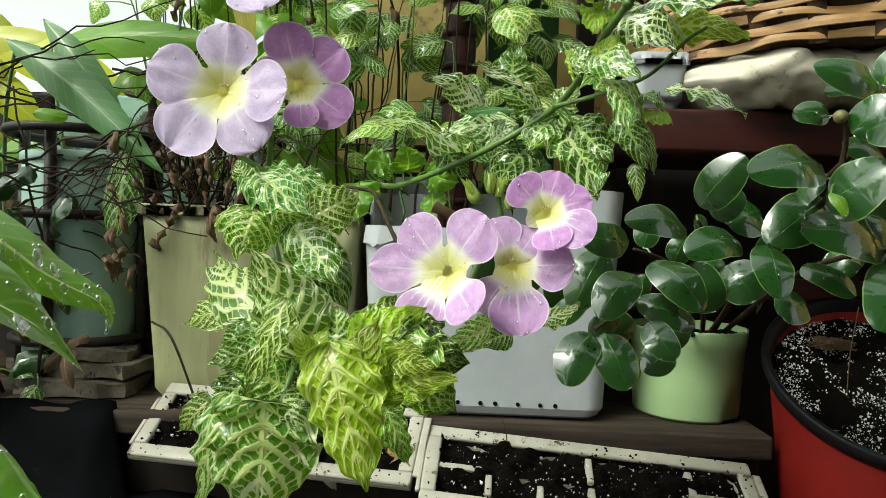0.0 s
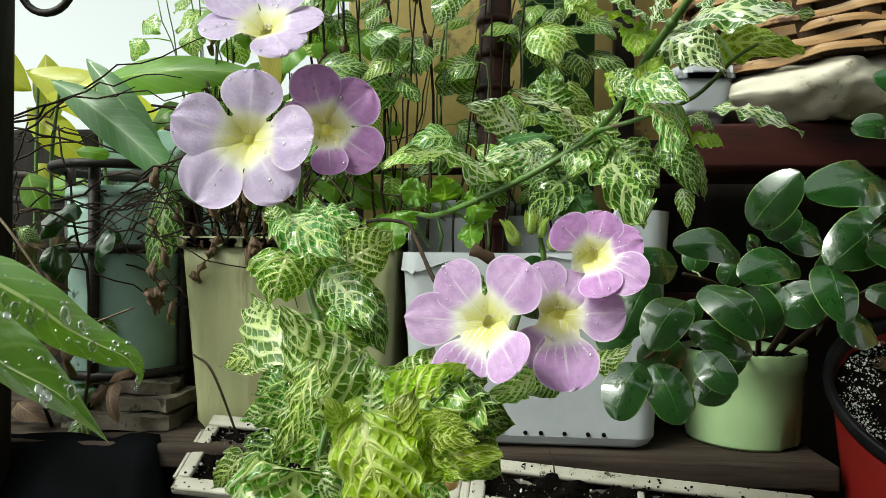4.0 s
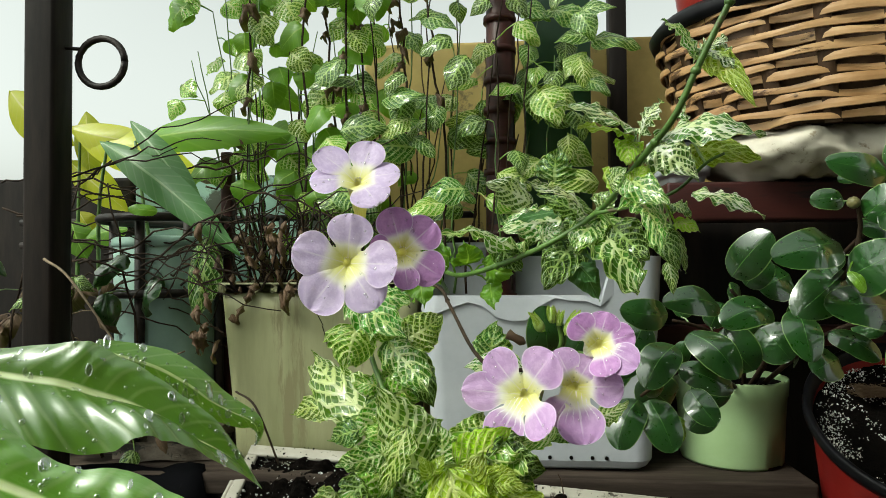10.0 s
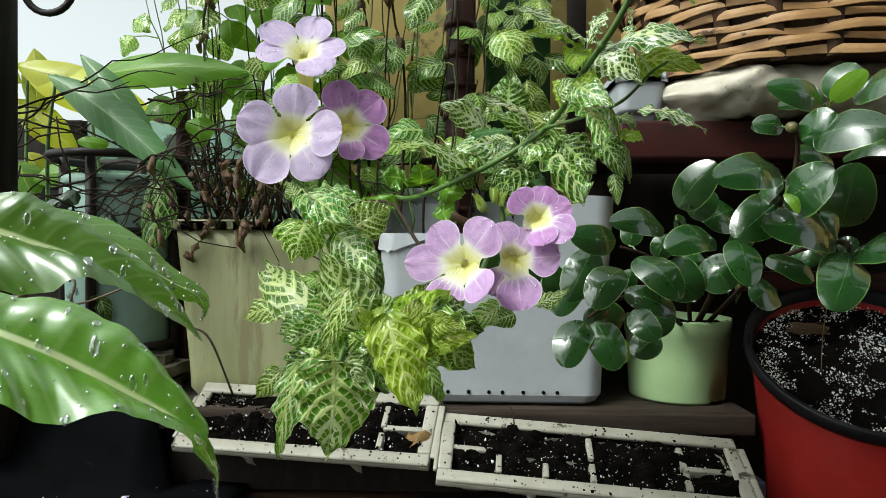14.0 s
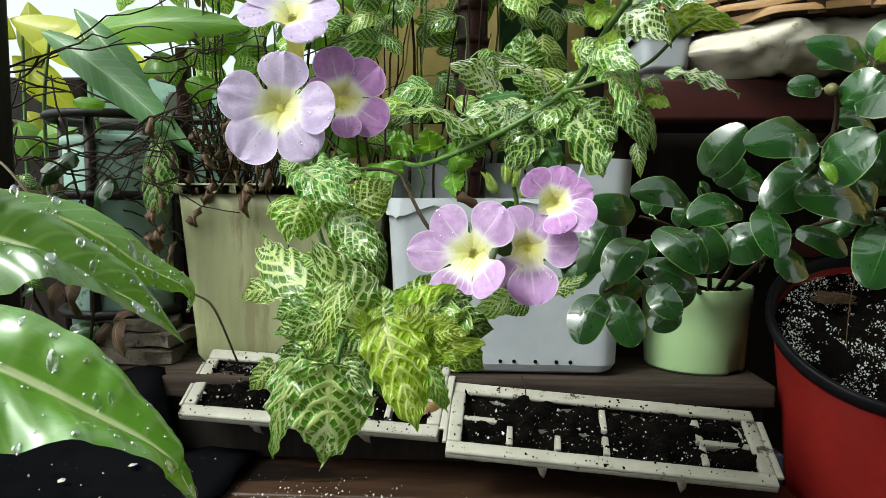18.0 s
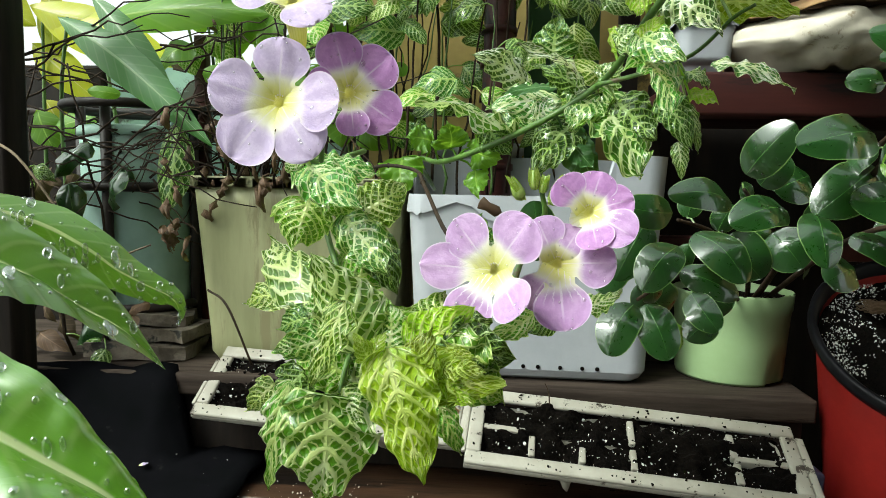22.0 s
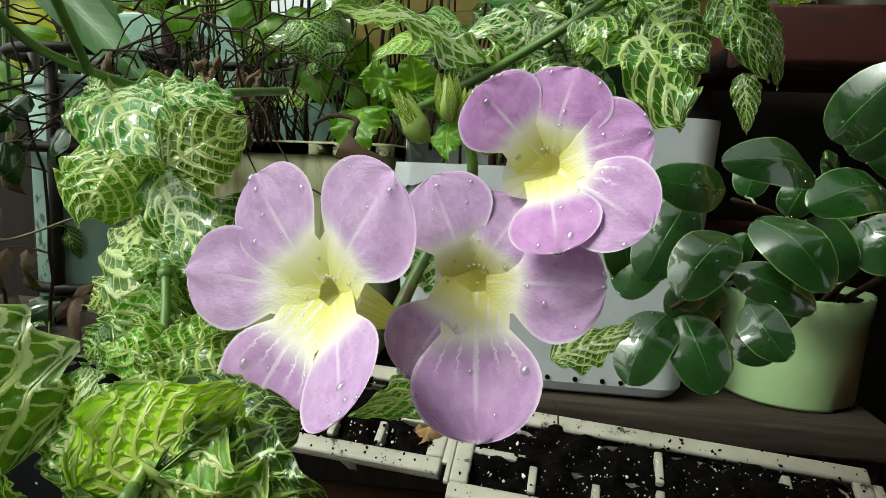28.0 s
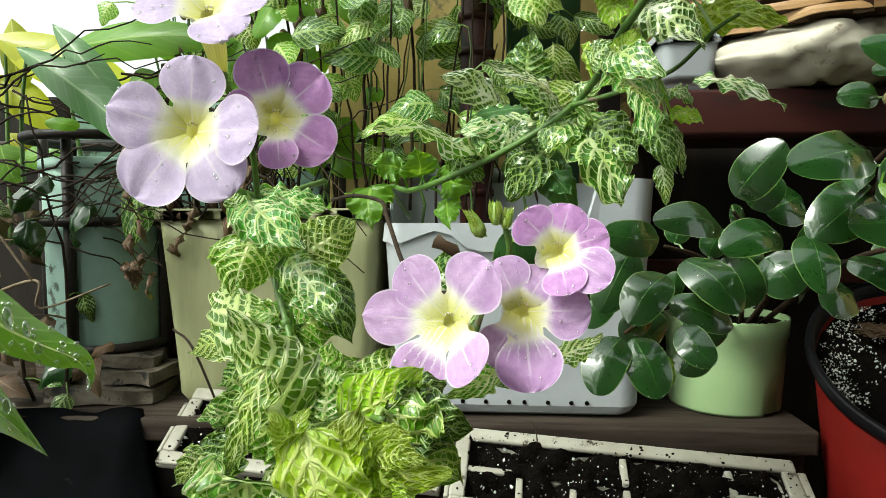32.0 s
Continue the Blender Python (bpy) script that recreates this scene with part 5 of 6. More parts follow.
netted(plant, (-0.0270, 0.1960, 0.24410), (-0.0385, 0.1960, 0.2164), 0.0126, LEAF_FINE, fold=0.16, droop=0.07, ruffle=0.11, wave=0.06, roll=20)
netted(plant, (-0.0324, 0.1960, 0.2156), (-0.0374, 0.2020, 0.1751), 0.0336, LEAF_WHITE, fold=0.16, droop=0.07, ruffle=0.11, wave=0.06, roll=-6)
netted(plant, (-0.0544, 0.2260, 0.2081), (-0.0664, 0.2340, 0.1627), 0.0165, LEAF_WHITE, fold=0.16, droop=0.07, ruffle=0.11, wave=0.06, roll=24)
netted(plant, (-0.0681, 0.2500, 0.2002), (-0.0837, 0.2580, 0.1851), 0.0132, LEAF_FINE, fold=0.16, droop=0.07, ruffle=0.11, wave=0.06)
netted(plant, (-0.0515, 0.2350, 0.2098), (-0.0646, 0.2400, 0.1942), 0.0166, LEAF_DEEP_DIM, fold=0.16, droop=0.07, ruffle=0.11, wave=0.06)
netted(plant, (-0.0288, 0.1990, 0.2158), (-0.0206, 0.1920, 0.2072), 0.0118, LEAF_WHITE, fold=0.16, droop=0.07, ruffle=0.11, wave=0.06, roll=20)
netted(plant, (-0.0210, 0.2080, 0.2154), (-0.0123, 0.2000, 0.2012), 0.0126, LEAF_DEEP_DIM, fold=0.16, droop=0.07, ruffle=0.11, wave=0.06, roll=-20)
netted(plant, (-0.0100, 0.1703, 0.2364), (0.0013, 0.1630, 0.2027), 0.0218, LEAF_YOUNG, fold=0.35, droop=0.07, ruffle=0.11, wave=0.06, roll=10)
netted(plant, (0.0014, 0.1900, 0.2174), (0.0097, 0.1900, 0.1998), 0.0096, LEAF_FINE, fold=0.16, droop=0.07, ruffle=0.14, wave=0.06, roll=-25)
netted(plant, (-0.0048, 0.1980, 0.2122), (0.0064, 0.1960, 0.2018), 0.0104, LEAF_FINE, fold=0.16, droop=0.07, ruffle=0.11, wave=0.06, roll=15)
netted(plant, (-0.0024, 0.1741, 0.2250), (0.0010, 0.1680, 0.2416), 0.0139, LEAF_YOUNG, fold=0.16, droop=0.07, ruffle=0.11, wave=0.06, roll=-10, curl=0.25)
netted(plant, (-0.0169, 0.1829, 0.2297), (-0.0195, 0.1780, 0.2376), 0.0073, LEAF_YOUNG, fold=0.16, droop=0.07, ruffle=0.11, wave=0.06, curl=0.5, roll=30)
netted(plant, (-0.0166, 0.1824, 0.2301), (-0.0133, 0.1800, 0.2380), 0.0073, LEAF_YOUNG, fold=0.16, droop=0.07, ruffle=0.11, wave=0.06, curl=0.4, roll=-20)
netted(plant, (0.0007, 0.1762, 0.2268), (0.0201, 0.1640, 0.2288), 0.0143, LEAF_YOUNG, fold=0.16, droop=0.07, ruffle=0.2, wave=0.06, roll=12, curl=0.2)
netted(plant, (0.0020, 0.1769, 0.2295), (0.0132, 0.1720, 0.2350), 0.0108, LEAF_YOUNG, fold=0.16, droop=0.07, ruffle=0.2, wave=0.06, roll=-30)
netted(plant, (0.0047, 0.1733, 0.2278), (0.0134, 0.1660, 0.2238), 0.0094, LEAF_YOUNG, fold=0.16, droop=0.07, ruffle=0.2, wave=0.06, roll=28)
netted(plant, (0.0054, 0.1711, 0.2311), (0.0165, 0.1650, 0.2324), 0.0078, LEAF_YOUNG, fold=0.16, droop=0.07, ruffle=0.2, wave=0.06, roll=-14)
# a mid-green leaf in the brighter young colour, in place of light through it
netted(plant, (-0.0087, 0.2020, 0.2283), (0.0122, 0.2060, 0.2420), 0.0190, LEAF_YOUNG, fold=0.16, droop=0.07, ruffle=0.11, wave=0.06, roll=8)
netted(plant, (-0.0151, 0.2060, 0.2265), (-0.0159, 0.2120, 0.2407), 0.0159, LEAF_WHITE, fold=0.16, droop=0.07, ruffle=0.11, wave=0.06, roll=-16)
netted(plant, (-0.0162, 0.1950, 0.2267), (-0.0081, 0.1900, 0.2206), 0.0096, LEAF_FINE, fold=0.16, droop=0.07, ruffle=0.11, wave=0.06, roll=24)
netted(plant, (0.0530, 0.2680, 0.2300), (0.0707, 0.2745, 0.2381), 0.0107, LEAF_WHITE, fold=0.16, droop=0.07, ruffle=0.12, wave=0.06, roll=-35)
netted(plant, (0.0345, 0.2580, 0.2309), (0.0141, 0.2460, 0.2218), 0.0121, LEAF_WHITE, fold=0.16, droop=0.07, ruffle=0.12, wave=0.06, roll=-24)
netted(plant, (0.0431, 0.2720, 0.2251), (0.0305, 0.2700, 0.2202), 0.0118, LEAF_DEEP_DIM, fold=0.16, droop=0.07, ruffle=0.11, wave=0.06)
fr = random.Random(9)
for p in STEMS["flowering_plant"][4:70:1]:
    if p.y > 0.30 or p.z > 0.285:
        continue
    a, ln = fr.uniform(-3.1, 3.1), fr.uniform(0.016, 0.028)
    b = p + Vector((0, 0.006, 0))
    t = b + Vector((ln * math.cos(a), fr.uniform(0.002, 0.016), ln * math.sin(a) * 0.9 - 0.004))
    netted(plant, b, t, ln * fr.uniform(0.75, 0.95), fr.choice((LEAF_FINE, LEAF_FINE, LEAF_DEEP_DIM, LEAF_WHITE)), face=(fr.uniform(-0.5, 0.5), -1, fr.uniform(0, 0.7)))
flower(plant, (0.0166, 0.2181, 0.2522), -22, -10, ((180, 0.0236, 0.0155, 4), (132, 0.0195, 0.0155, 2), (52, 0.0196, 0.0187, 10), (-44, 0.0199, 0.0150, 30), (-114, 0.0217, 0.0170, 6)), (0.0312, 0.2462, 0.2608), PETAL, (4,))
flower(plant, (0.0387, 0.2235, 0.2543), -8, -9, ((116, 0.0144, 0.0144, -2), (60, 0.0116, 0.0144, -4), (3, 0.0169, 0.0160, 4), (-80, 0.0205, 0.0183, 14), (-122, 0.0157, 0.0134, -6)), (0.0356, 0.2484, 0.2630), PETAL, (3,))
flower(plant, (0.0484, 0.2230, 0.2724), -14, -12, ((136, 0.0118, 0.0130, 14), (74, 0.0108, 0.0128, 8), (16, 0.0124, 0.0120, 4), (-30, 0.0158, 0.0130, 14), (-72, 0.0118, 0.0124, 20)), (0.0377, 0.2462, 0.2652), PETAL_PINK, (3,))
flower(plant, (-0.0549, 0.2137, 0.3063), 0, -4, ((164, 0.0200, 0.0178, 8), (81, 0.0177, 0.0184, 8), (-3, 0.0204, 0.0184, 16), (-54, 0.0202, 0.0179, 4), (-128, 0.0212, 0.0198, 4)), (-0.0490, 0.2452, 0.3042), PETAL_PALE)
flower(plant, (-0.0511, 0.2181, 0.3421), 4, -40, ((142, 0.0197, 0.0149, 10), (-172, 0.0167, 0.0155, 2), (-58, 0.0163, 0.0164, 0), (4, 0.0157, 0.0149, 4), (72, 0.0163, 0.0155, 16)), (-0.0511, 0.2462, 0.3085), PETAL_PALE)
flower(plant, (-0.0322, 0.2213, 0.3107), 12, -4, ((106, 0.0166, 0.0150, 8), (42, 0.0158, 0.0158, 4), (-34, 0.0168, 0.0156, 6), (-84, 0.0150, 0.0106, 28), (178, 0.0118, 0.0134, 12)), (-0.0457, 0.2462, 0.3053), PETAL_PINK)
for x, z, s, lean in ((0.0274, 0.2749, 1.08, -30), (0.0318, 0.2787, 0.87, -6), (0.0345, 0.2776, 0.76, 10), (0.0379, 0.2733, 1.30, 24)):
    bm = bmesh.new()
    prof = [(0.0004, 0.0), (0.0019, 0.0012), (0.0023, 0.0032), (0.0018, 0.0056), (0.0011, 0.0074), (0.0002, 0.0086)]
    bud = part("flower_bud", lathe([(r * s, z2 * s) for r, z2 in prof], Matrix.Translation((x, 0.2441, z)) @ Matrix.Rotation(radians(lean), 4, "Y"), 10), BUD, plant, "closed pale green bud")
    for k in range(4):
        a = k * 1.57 + 0.4
        top = Vector((x, 0.2441, z)) + Vector((math.sin(radians(lean)), 0, math.cos(radians(lean)))) * 0.0098 * s
        part("sepal", leaf_bm((x + 0.0012 * math.cos(a), 0.2441 + 0.0012 * math.sin(a), z), top + Vector((0.0016 * math.cos(a), 0.0016 * math.sin(a), 0)), 0.0021 * s, lance, n=6, m=4), LEAF_YOUNG, bud)
bm = lathe([(0.0005, 0), (0.0022, 0.002), (0.0018, 0.006), (0.0026, 0.009), (0.0006, 0.0095)], Matrix.Translation((0.0198, 0.2462, 0.2695)) @ Matrix.Rotation(radians(-62), 4, "Y"), 9)
part("withered_flower", bm, LEAF_DRY, plant, "brown withered flower")


# ---- the arching netted branch ----
branch = thing("netted_branch_plant", (-0.04, 0.60, 0.25), "arching branch with wet white-netted leaves rooted in the white tub", "plant")
stem(branch, [(-0.042, 0.6200, 0.277), (-0.049, 0.5600, 0.302), (-0.018, 0.4580, 0.297), (0.035, 0.4030, 0.315), (0.075, 0.3840, 0.340), (0.087, 0.3280, 0.361), (0.100, 0.2980, 0.381), (0.109, 0.2880, 0.403), (0.118, 0.2830, 0.423), (0.130, 0.2780, 0.448), (0.143, 0.2730, 0.476)], 0.0021, 0.0016, STEM_GREEN, "main_stem", knots=6)
stem(branch, [(0.072, 0.3830, 0.338), (0.092, 0.3630, 0.341), (0.114, 0.3480, 0.348), (0.129, 0.3380, 0.363), (0.136, 0.3280, 0.367)], 0.0014, 0.0008, STEM_GREEN, "side_stem")
netted(branch, (0.0870, 0.3350, 0.3440), (0.0940, 0.3000, 0.3130), 0.0260, LEAF_COOL, roll=-26)
netted(branch, (0.0830, 0.3350, 0.3550), (0.0990, 0.3050, 0.3360), 0.0205, LEAF_COOL, roll=22)
netted(branch, (0.0870, 0.3300, 0.3490), (0.0920, 0.3200, 0.3600), 0.0132, LEAF_YOUNG, roll=-19)
netted(branch, (0.0770, 0.4000, 0.3330), (0.0960, 0.3650, 0.2870), 0.0469, LEAF_COOL, roll=-19)
netted(branch, (0.0760, 0.4000, 0.3350), (0.0570, 0.3800, 0.3130), 0.0296, LEAF_COOL, roll=25)
netted(branch, (0.0650, 0.4200, 0.3200), (0.0390, 0.3950, 0.2880), 0.0322, LEAF_DEEP_DIM, roll=7)
netted(branch, (0.0580, 0.4150, 0.3130), (0.0750, 0.4000, 0.2920), 0.0215, LEAF_GREY, roll=-1)
netted(branch, (0.0260, 0.4300, 0.3120), (-0.0280, 0.3600, 0.3270), 0.0302, LEAF_WHITE_GLARE, face=(0, -0.45, 1), roll=18)
netted(branch, (0.0100, 0.4300, 0.3190), (0.0260, 0.4200, 0.3000), 0.0224, LEAF_DEEP_DIM, roll=7)
netted(branch, (0.0700, 0.4050, 0.3390), (0.0270, 0.3700, 0.3590), 0.0214, LEAF_WHITE_GLARE, face=(0, -0.45, 1), roll=-25)
netted(branch, (0.0680, 0.4050, 0.3380), (0.0360, 0.4000, 0.3540), 0.0210, LEAF_DEEP_DIM, roll=21)
netted(branch, (0.0550, 0.4700, 0.3700), (0.0560, 0.4600, 0.3960), 0.0334, LEAF_DEEP_DIM, roll=-20)
netted(branch, (0.0340, 0.4700, 0.3530), (-0.0010, 0.4400, 0.3660), 0.0277, LEAF_WHITE_GLARE, roll=-4)
netted(branch, (0.0620, 0.4200, 0.3400), (0.0190, 0.4000, 0.3360), 0.0143, LEAF_GREY, face=(0, -0.45, 1), roll=-11)
netted(branch, (0.0570, 0.4500, 0.3380), (0.0090, 0.4300, 0.3300), 0.0307, LEAF_WHITE_GLARE, roll=7)
netted(branch, (0.0400, 0.4200, 0.3220), (0.0530, 0.4000, 0.3300), 0.0215, LEAF_WHITE_GLARE, roll=13)
netted(branch, (0.0850, 0.3900, 0.3300), (0.1050, 0.3750, 0.3070), 0.0290, LEAF_DEEP_DIM, roll=25)
netted(branch, (0.1030, 0.3600, 0.3300), (0.1170, 0.3500, 0.3010), 0.0186, LEAF_DEEP_DIM, roll=17)
netted(branch, (0.1160, 0.3600, 0.3250), (0.1220, 0.3550, 0.2990), 0.0079, LEAF_COOL, roll=-8)
netted(branch, (0.1150, 0.3700, 0.3060), (0.1180, 0.3700, 0.2850), 0.0097, LEAF_COOL, roll=27)
netted(branch, (0.1170, 0.3600, 0.3300), (0.1270, 0.3450, 0.3240), 0.0123, LEAF_YOUNG, roll=-5)
netted(branch, (0.1140, 0.3600, 0.3410), (0.1240, 0.3500, 0.3330), 0.0144, LEAF_COOL, roll=-23)
netted(branch, (0.0790, 0.4100, 0.3410), (0.0890, 0.4000, 0.3540), 0.0211, LEAF_COOL, roll=-15)
netted(branch, (0.0760, 0.3700, 0.3590), (0.0830, 0.3600, 0.3620), 0.0148, LEAF_YOUNG, roll=6)
netted(branch, (-0.0150, 0.4500, 0.3050), (-0.0160, 0.4400, 0.3220), 0.0261, LEAF_VINE, roll=19)
netted(branch, (-0.0010, 0.4500, 0.3060), (0.0200, 0.4300, 0.2980), 0.0232, LEAF_VINE, roll=26)
netted(branch, (0.0030, 0.4500, 0.2900), (0.0060, 0.4300, 0.2730), 0.0182, LEAF_VINE, roll=11)
netted(branch, (-0.0300, 0.4700, 0.3110), (-0.0470, 0.4600, 0.3130), 0.0246, LEAF_VINE, roll=8)
netted(branch, (-0.0550, 0.5000, 0.3010), (-0.0520, 0.4800, 0.2720), 0.0346, LEAF_VINE, roll=1)
netted(branch, (0.0890, 0.3350, 0.3800), (0.0410, 0.3100, 0.3940), 0.0192, LEAF_WHITE_GLARE, face=(0, -0.45, 1), roll=-18)
netted(branch, (0.0870, 0.3350, 0.3760), (0.0540, 0.3200, 0.3830), 0.0172, LEAF_YOUNG, face=(0, -0.45, 1), roll=-6)
netted(branch, (0.0910, 0.3350, 0.3800), (0.1020, 0.3300, 0.3990), 0.0196, LEAF_WHITE_GLARE, face=(0, -0.45, 1), roll=-2)
netted(branch, (0.1020, 0.3450, 0.3790), (0.1520, 0.3100, 0.3740), 0.0267, LEAF_WHITE_GLARE, face=(0, -0.45, 1), roll=26)
netted(branch, (0.1210, 0.3500, 0.3720), (0.1570, 0.3300, 0.3640), 0.0222, LEAF_YOUNG, roll=4)
netted(branch, (0.0970, 0.3350, 0.3740), (0.1180, 0.3150, 0.3510), 0.0266, LEAF_WHITE_GLARE, roll=-1)
netted(branch, (0.1350, 0.3850, 0.3510), (0.1730, 0.3650, 0.3340), 0.0192, LEAF_WHITE_GLARE, face=(0, -0.45, 1), roll=10)
netted(branch, (0.1200, 0.3500, 0.3840), (0.1170, 0.3400, 0.4030), 0.0179, LEAF_WHITE_GLARE, face=(0, -0.45, 1), roll=-26)
netted(branch, (0.1150, 0.3050, 0.4160), (0.0910, 0.2800, 0.4280), 0.0141, LEAF_WHITE_GLARE, face=(0, -0.45, 1), roll=-9)
netted(branch, (0.1180, 0.3050, 0.4180), (0.1330, 0.2750, 0.3820), 0.0153, LEAF_YOUNG, roll=23)
netted(branch, (0.1190, 0.3050, 0.4190), (0.1270, 0.2850, 0.4040), 0.0195, LEAF_WHITE_GLARE, face=(0, -0.45, 1), roll=6)
netted(branch, (0.1170, 0.3050, 0.4180), (0.1290, 0.3000, 0.4240), 0.0152, LEAF_WHITE_GLARE, face=(0, -0.45, 1), roll=21)
netted(branch, (0.0850, 0.3350, 0.3780), (0.0800, 0.3200, 0.3600), 0.0171, LEAF_YOUNG, roll=2)
netted(branch, (0.0780, 0.3600, 0.3540), (0.0870, 0.3500, 0.3630), 0.0177, LEAF_COOL, roll=-22)
netted(branch, (0.0040, 0.4600, 0.2260), (0.0080, 0.4500, 0.2620), 0.0350, LEAF_DEEP_DIM, roll=-14)
netted(branch, (0.0230, 0.3800, 0.2360), (-0.0130, 0.3600, 0.2410), 0.0311, LEAF_WHITE_GLARE, roll=6)
netted(branch, (0.0520, 0.4200, 0.3170), (0.0790, 0.4100, 0.2790), 0.0261, LEAF_GREY, roll=4)


# ---- the glossy shrub in the pale green pot ----
GLOSSY = {"shape": oval, "fold": 0.22, "droop": 0.15, "wave": 0.02}
shrub = thing("glossy_shrub", (0.281, 0.745, 0.162), "low shrub with dark glossy oval leaves in a pale green pot", "plant")
leaf(shrub, (0.1730, 0.4500, 0.2720), (0.1280, 0.4300, 0.2780), 0.0238, LEAF_FICUS, **GLOSSY, face=(0.00, -1, 0.51))
leaf(shrub, (0.2100, 0.5300, 0.2930), (0.2300, 0.5000, 0.3300), 0.0325, LEAF_FICUS, **GLOSSY, face=(-0.08, -1, 0.51))
leaf(shrub, (0.2590, 0.4500, 0.3190), (0.2010, 0.4200, 0.3100), 0.0342, LEAF_FICUS, **GLOSSY, face=(-0.08, -1, 0.51))
leaf(shrub, (0.2630, 0.4500, 0.2920), (0.2780, 0.4100, 0.3140), 0.0391, LEAF_FICUS, **GLOSSY, face=(-0.08, -1, 0.51))
leaf(shrub, (0.3360, 0.5000, 0.2760), (0.3240, 0.4600, 0.3230), 0.0390, LEAF_FICUS, **GLOSSY, face=(-0.42, -1, 0.51))
leaf(shrub, (0.2690, 0.4200, 0.3360), (0.2990, 0.3800, 0.3400), 0.0333, LEAF_FICUS, **GLOSSY, face=(-0.42, -1, 0.51))
leaf(shrub, (0.2660, 0.4300, 0.3370), (0.2780, 0.4100, 0.3550), 0.0270, LEAF_FICUS, **GLOSSY, face=(-0.42, -1, 0.51))
leaf(shrub, (0.2880, 0.4400, 0.3670), (0.2380, 0.4200, 0.3760), 0.0231, LEAF_FICUS, **GLOSSY, face=(-0.08, -1, 0.15))
leaf(shrub, (0.2990, 0.4600, 0.3710), (0.2550, 0.4400, 0.3660), 0.0166, LEAF_FICUS, **GLOSSY, face=(-0.08, -1, 0.70))
leaf(shrub, (0.3020, 0.4600, 0.3750), (0.3170, 0.4500, 0.4000), 0.0289, LEAF_FICUS, **GLOSSY, face=(-0.42, -1, 0.70))
leaf(shrub, (0.3090, 0.4400, 0.3700), (0.3280, 0.4000, 0.3820), 0.0269, LEAF_FICUS, **GLOSSY, face=(-0.42, -1, 0.70))
leaf(shrub, (0.3020, 0.4400, 0.3250), (0.3280, 0.4000, 0.3260), 0.0173, LEAF_FICUS, **GLOSSY, face=(0.00, -1, 0.51))
leaf(shrub, (0.3090, 0.4600, 0.2660), (0.2410, 0.4300, 0.2770), 0.0366, LEAF_FICUS, **GLOSSY, face=(0.08, -1, 0.51))
leaf(shrub, (0.2720, 0.4700, 0.2980), (0.2280, 0.4500, 0.2670), 0.0359, LEAF_FICUS, **GLOSSY, face=(-0.08, -1, 0.51))
leaf(shrub, (0.2390, 0.5200, 0.2650), (0.1880, 0.4900, 0.2580), 0.0309, LEAF_FICUS, **GLOSSY, face=(0.08, -1, 0.70))
leaf(shrub, (0.2590, 0.5200, 0.2650), (0.2570, 0.4900, 0.2270), 0.0318, LEAF_FICUS, **GLOSSY, face=(0.08, -1, 0.70))
leaf(shrub, (0.1620, 0.4900, 0.2490), (0.1900, 0.4600, 0.2190), 0.0323, LEAF_FICUS, **GLOSSY, face=(0.08, -1, 0.51))
leaf(shrub, (0.1480, 0.4800, 0.2400), (0.1200, 0.4600, 0.2110), 0.0301, LEAF_FICUS, **GLOSSY, face=(-0.08, -1, 0.51))
leaf(shrub, (0.1290, 0.5000, 0.2560), (0.1060, 0.4900, 0.2130), 0.0316, LEAF_FICUS, **GLOSSY, face=(-0.08, -1, 0.60))
leaf(shrub, (0.1480, 0.5000, 0.2630), (0.1070, 0.4800, 0.2680), 0.0262, LEAF_FICUS, **GLOSSY, face=(-0.08, -1, 0.15))
leaf(shrub, (0.1190, 0.4800, 0.1970), (0.0980, 0.4600, 0.1640), 0.0302, LEAF_FICUS, **GLOSSY, face=(-0.42, -1, 0.15))
leaf(shrub, (0.1270, 0.4800, 0.1970), (0.1410, 0.4600, 0.1620), 0.0301, LEAF_FICUS, **GLOSSY, face=(0.08, -1, 0.15))
leaf(shrub, (0.1530, 0.4600, 0.2090), (0.1660, 0.4400, 0.1880), 0.0224, LEAF_FICUS, **GLOSSY, face=(0.00, -1, 0.15))
leaf(shrub, (0.1530, 0.4900, 0.2210), (0.1930, 0.4800, 0.2050), 0.0249, LEAF_FICUS, **GLOSSY, face=(0.08, -1, 0.51))
leaf(shrub, (0.3130, 0.4500, 0.2540), (0.2850, 0.4200, 0.2150), 0.0358, LEAF_FICUS, **GLOSSY, face=(-0.08, -1, 0.60))
leaf(shrub, (0.3170, 0.4500, 0.2550), (0.3310, 0.4000, 0.2610), 0.0315, LEAF_FICUS, **GLOSSY, face=(-0.42, -1, 0.70))
leaf(shrub, (0.2650, 0.4800, 0.2500), (0.2930, 0.4600, 0.2330), 0.0221, LEAF_FICUS, **GLOSSY, face=(0.08, -1, 0.60))
leaf(shrub, (0.3100, 0.4600, 0.2600), (0.3210, 0.4500, 0.2610), 0.0158, LEAF_FICUS, **GLOSSY, face=(-0.42, -1, 0.15))
leaf(shrub, (0.2250, 0.5400, 0.2850), (0.2420, 0.5300, 0.3070), 0.0271, LEAF_FICUS, **GLOSSY, face=(0.00, -1, 0.60))
leaf(shrub, (0.1210, 0.5200, 0.2330), (0.0990, 0.5100, 0.1990), 0.0317, LEAF_FICUS, **GLOSSY, face=(-0.42, -1, 0.15))
leaf(shrub, (0.1980, 0.5500, 0.1780), (0.1750, 0.5400, 0.1590), 0.0276, LEAF_FICUS, **GLOSSY, face=(-0.42, -1, 0.15))
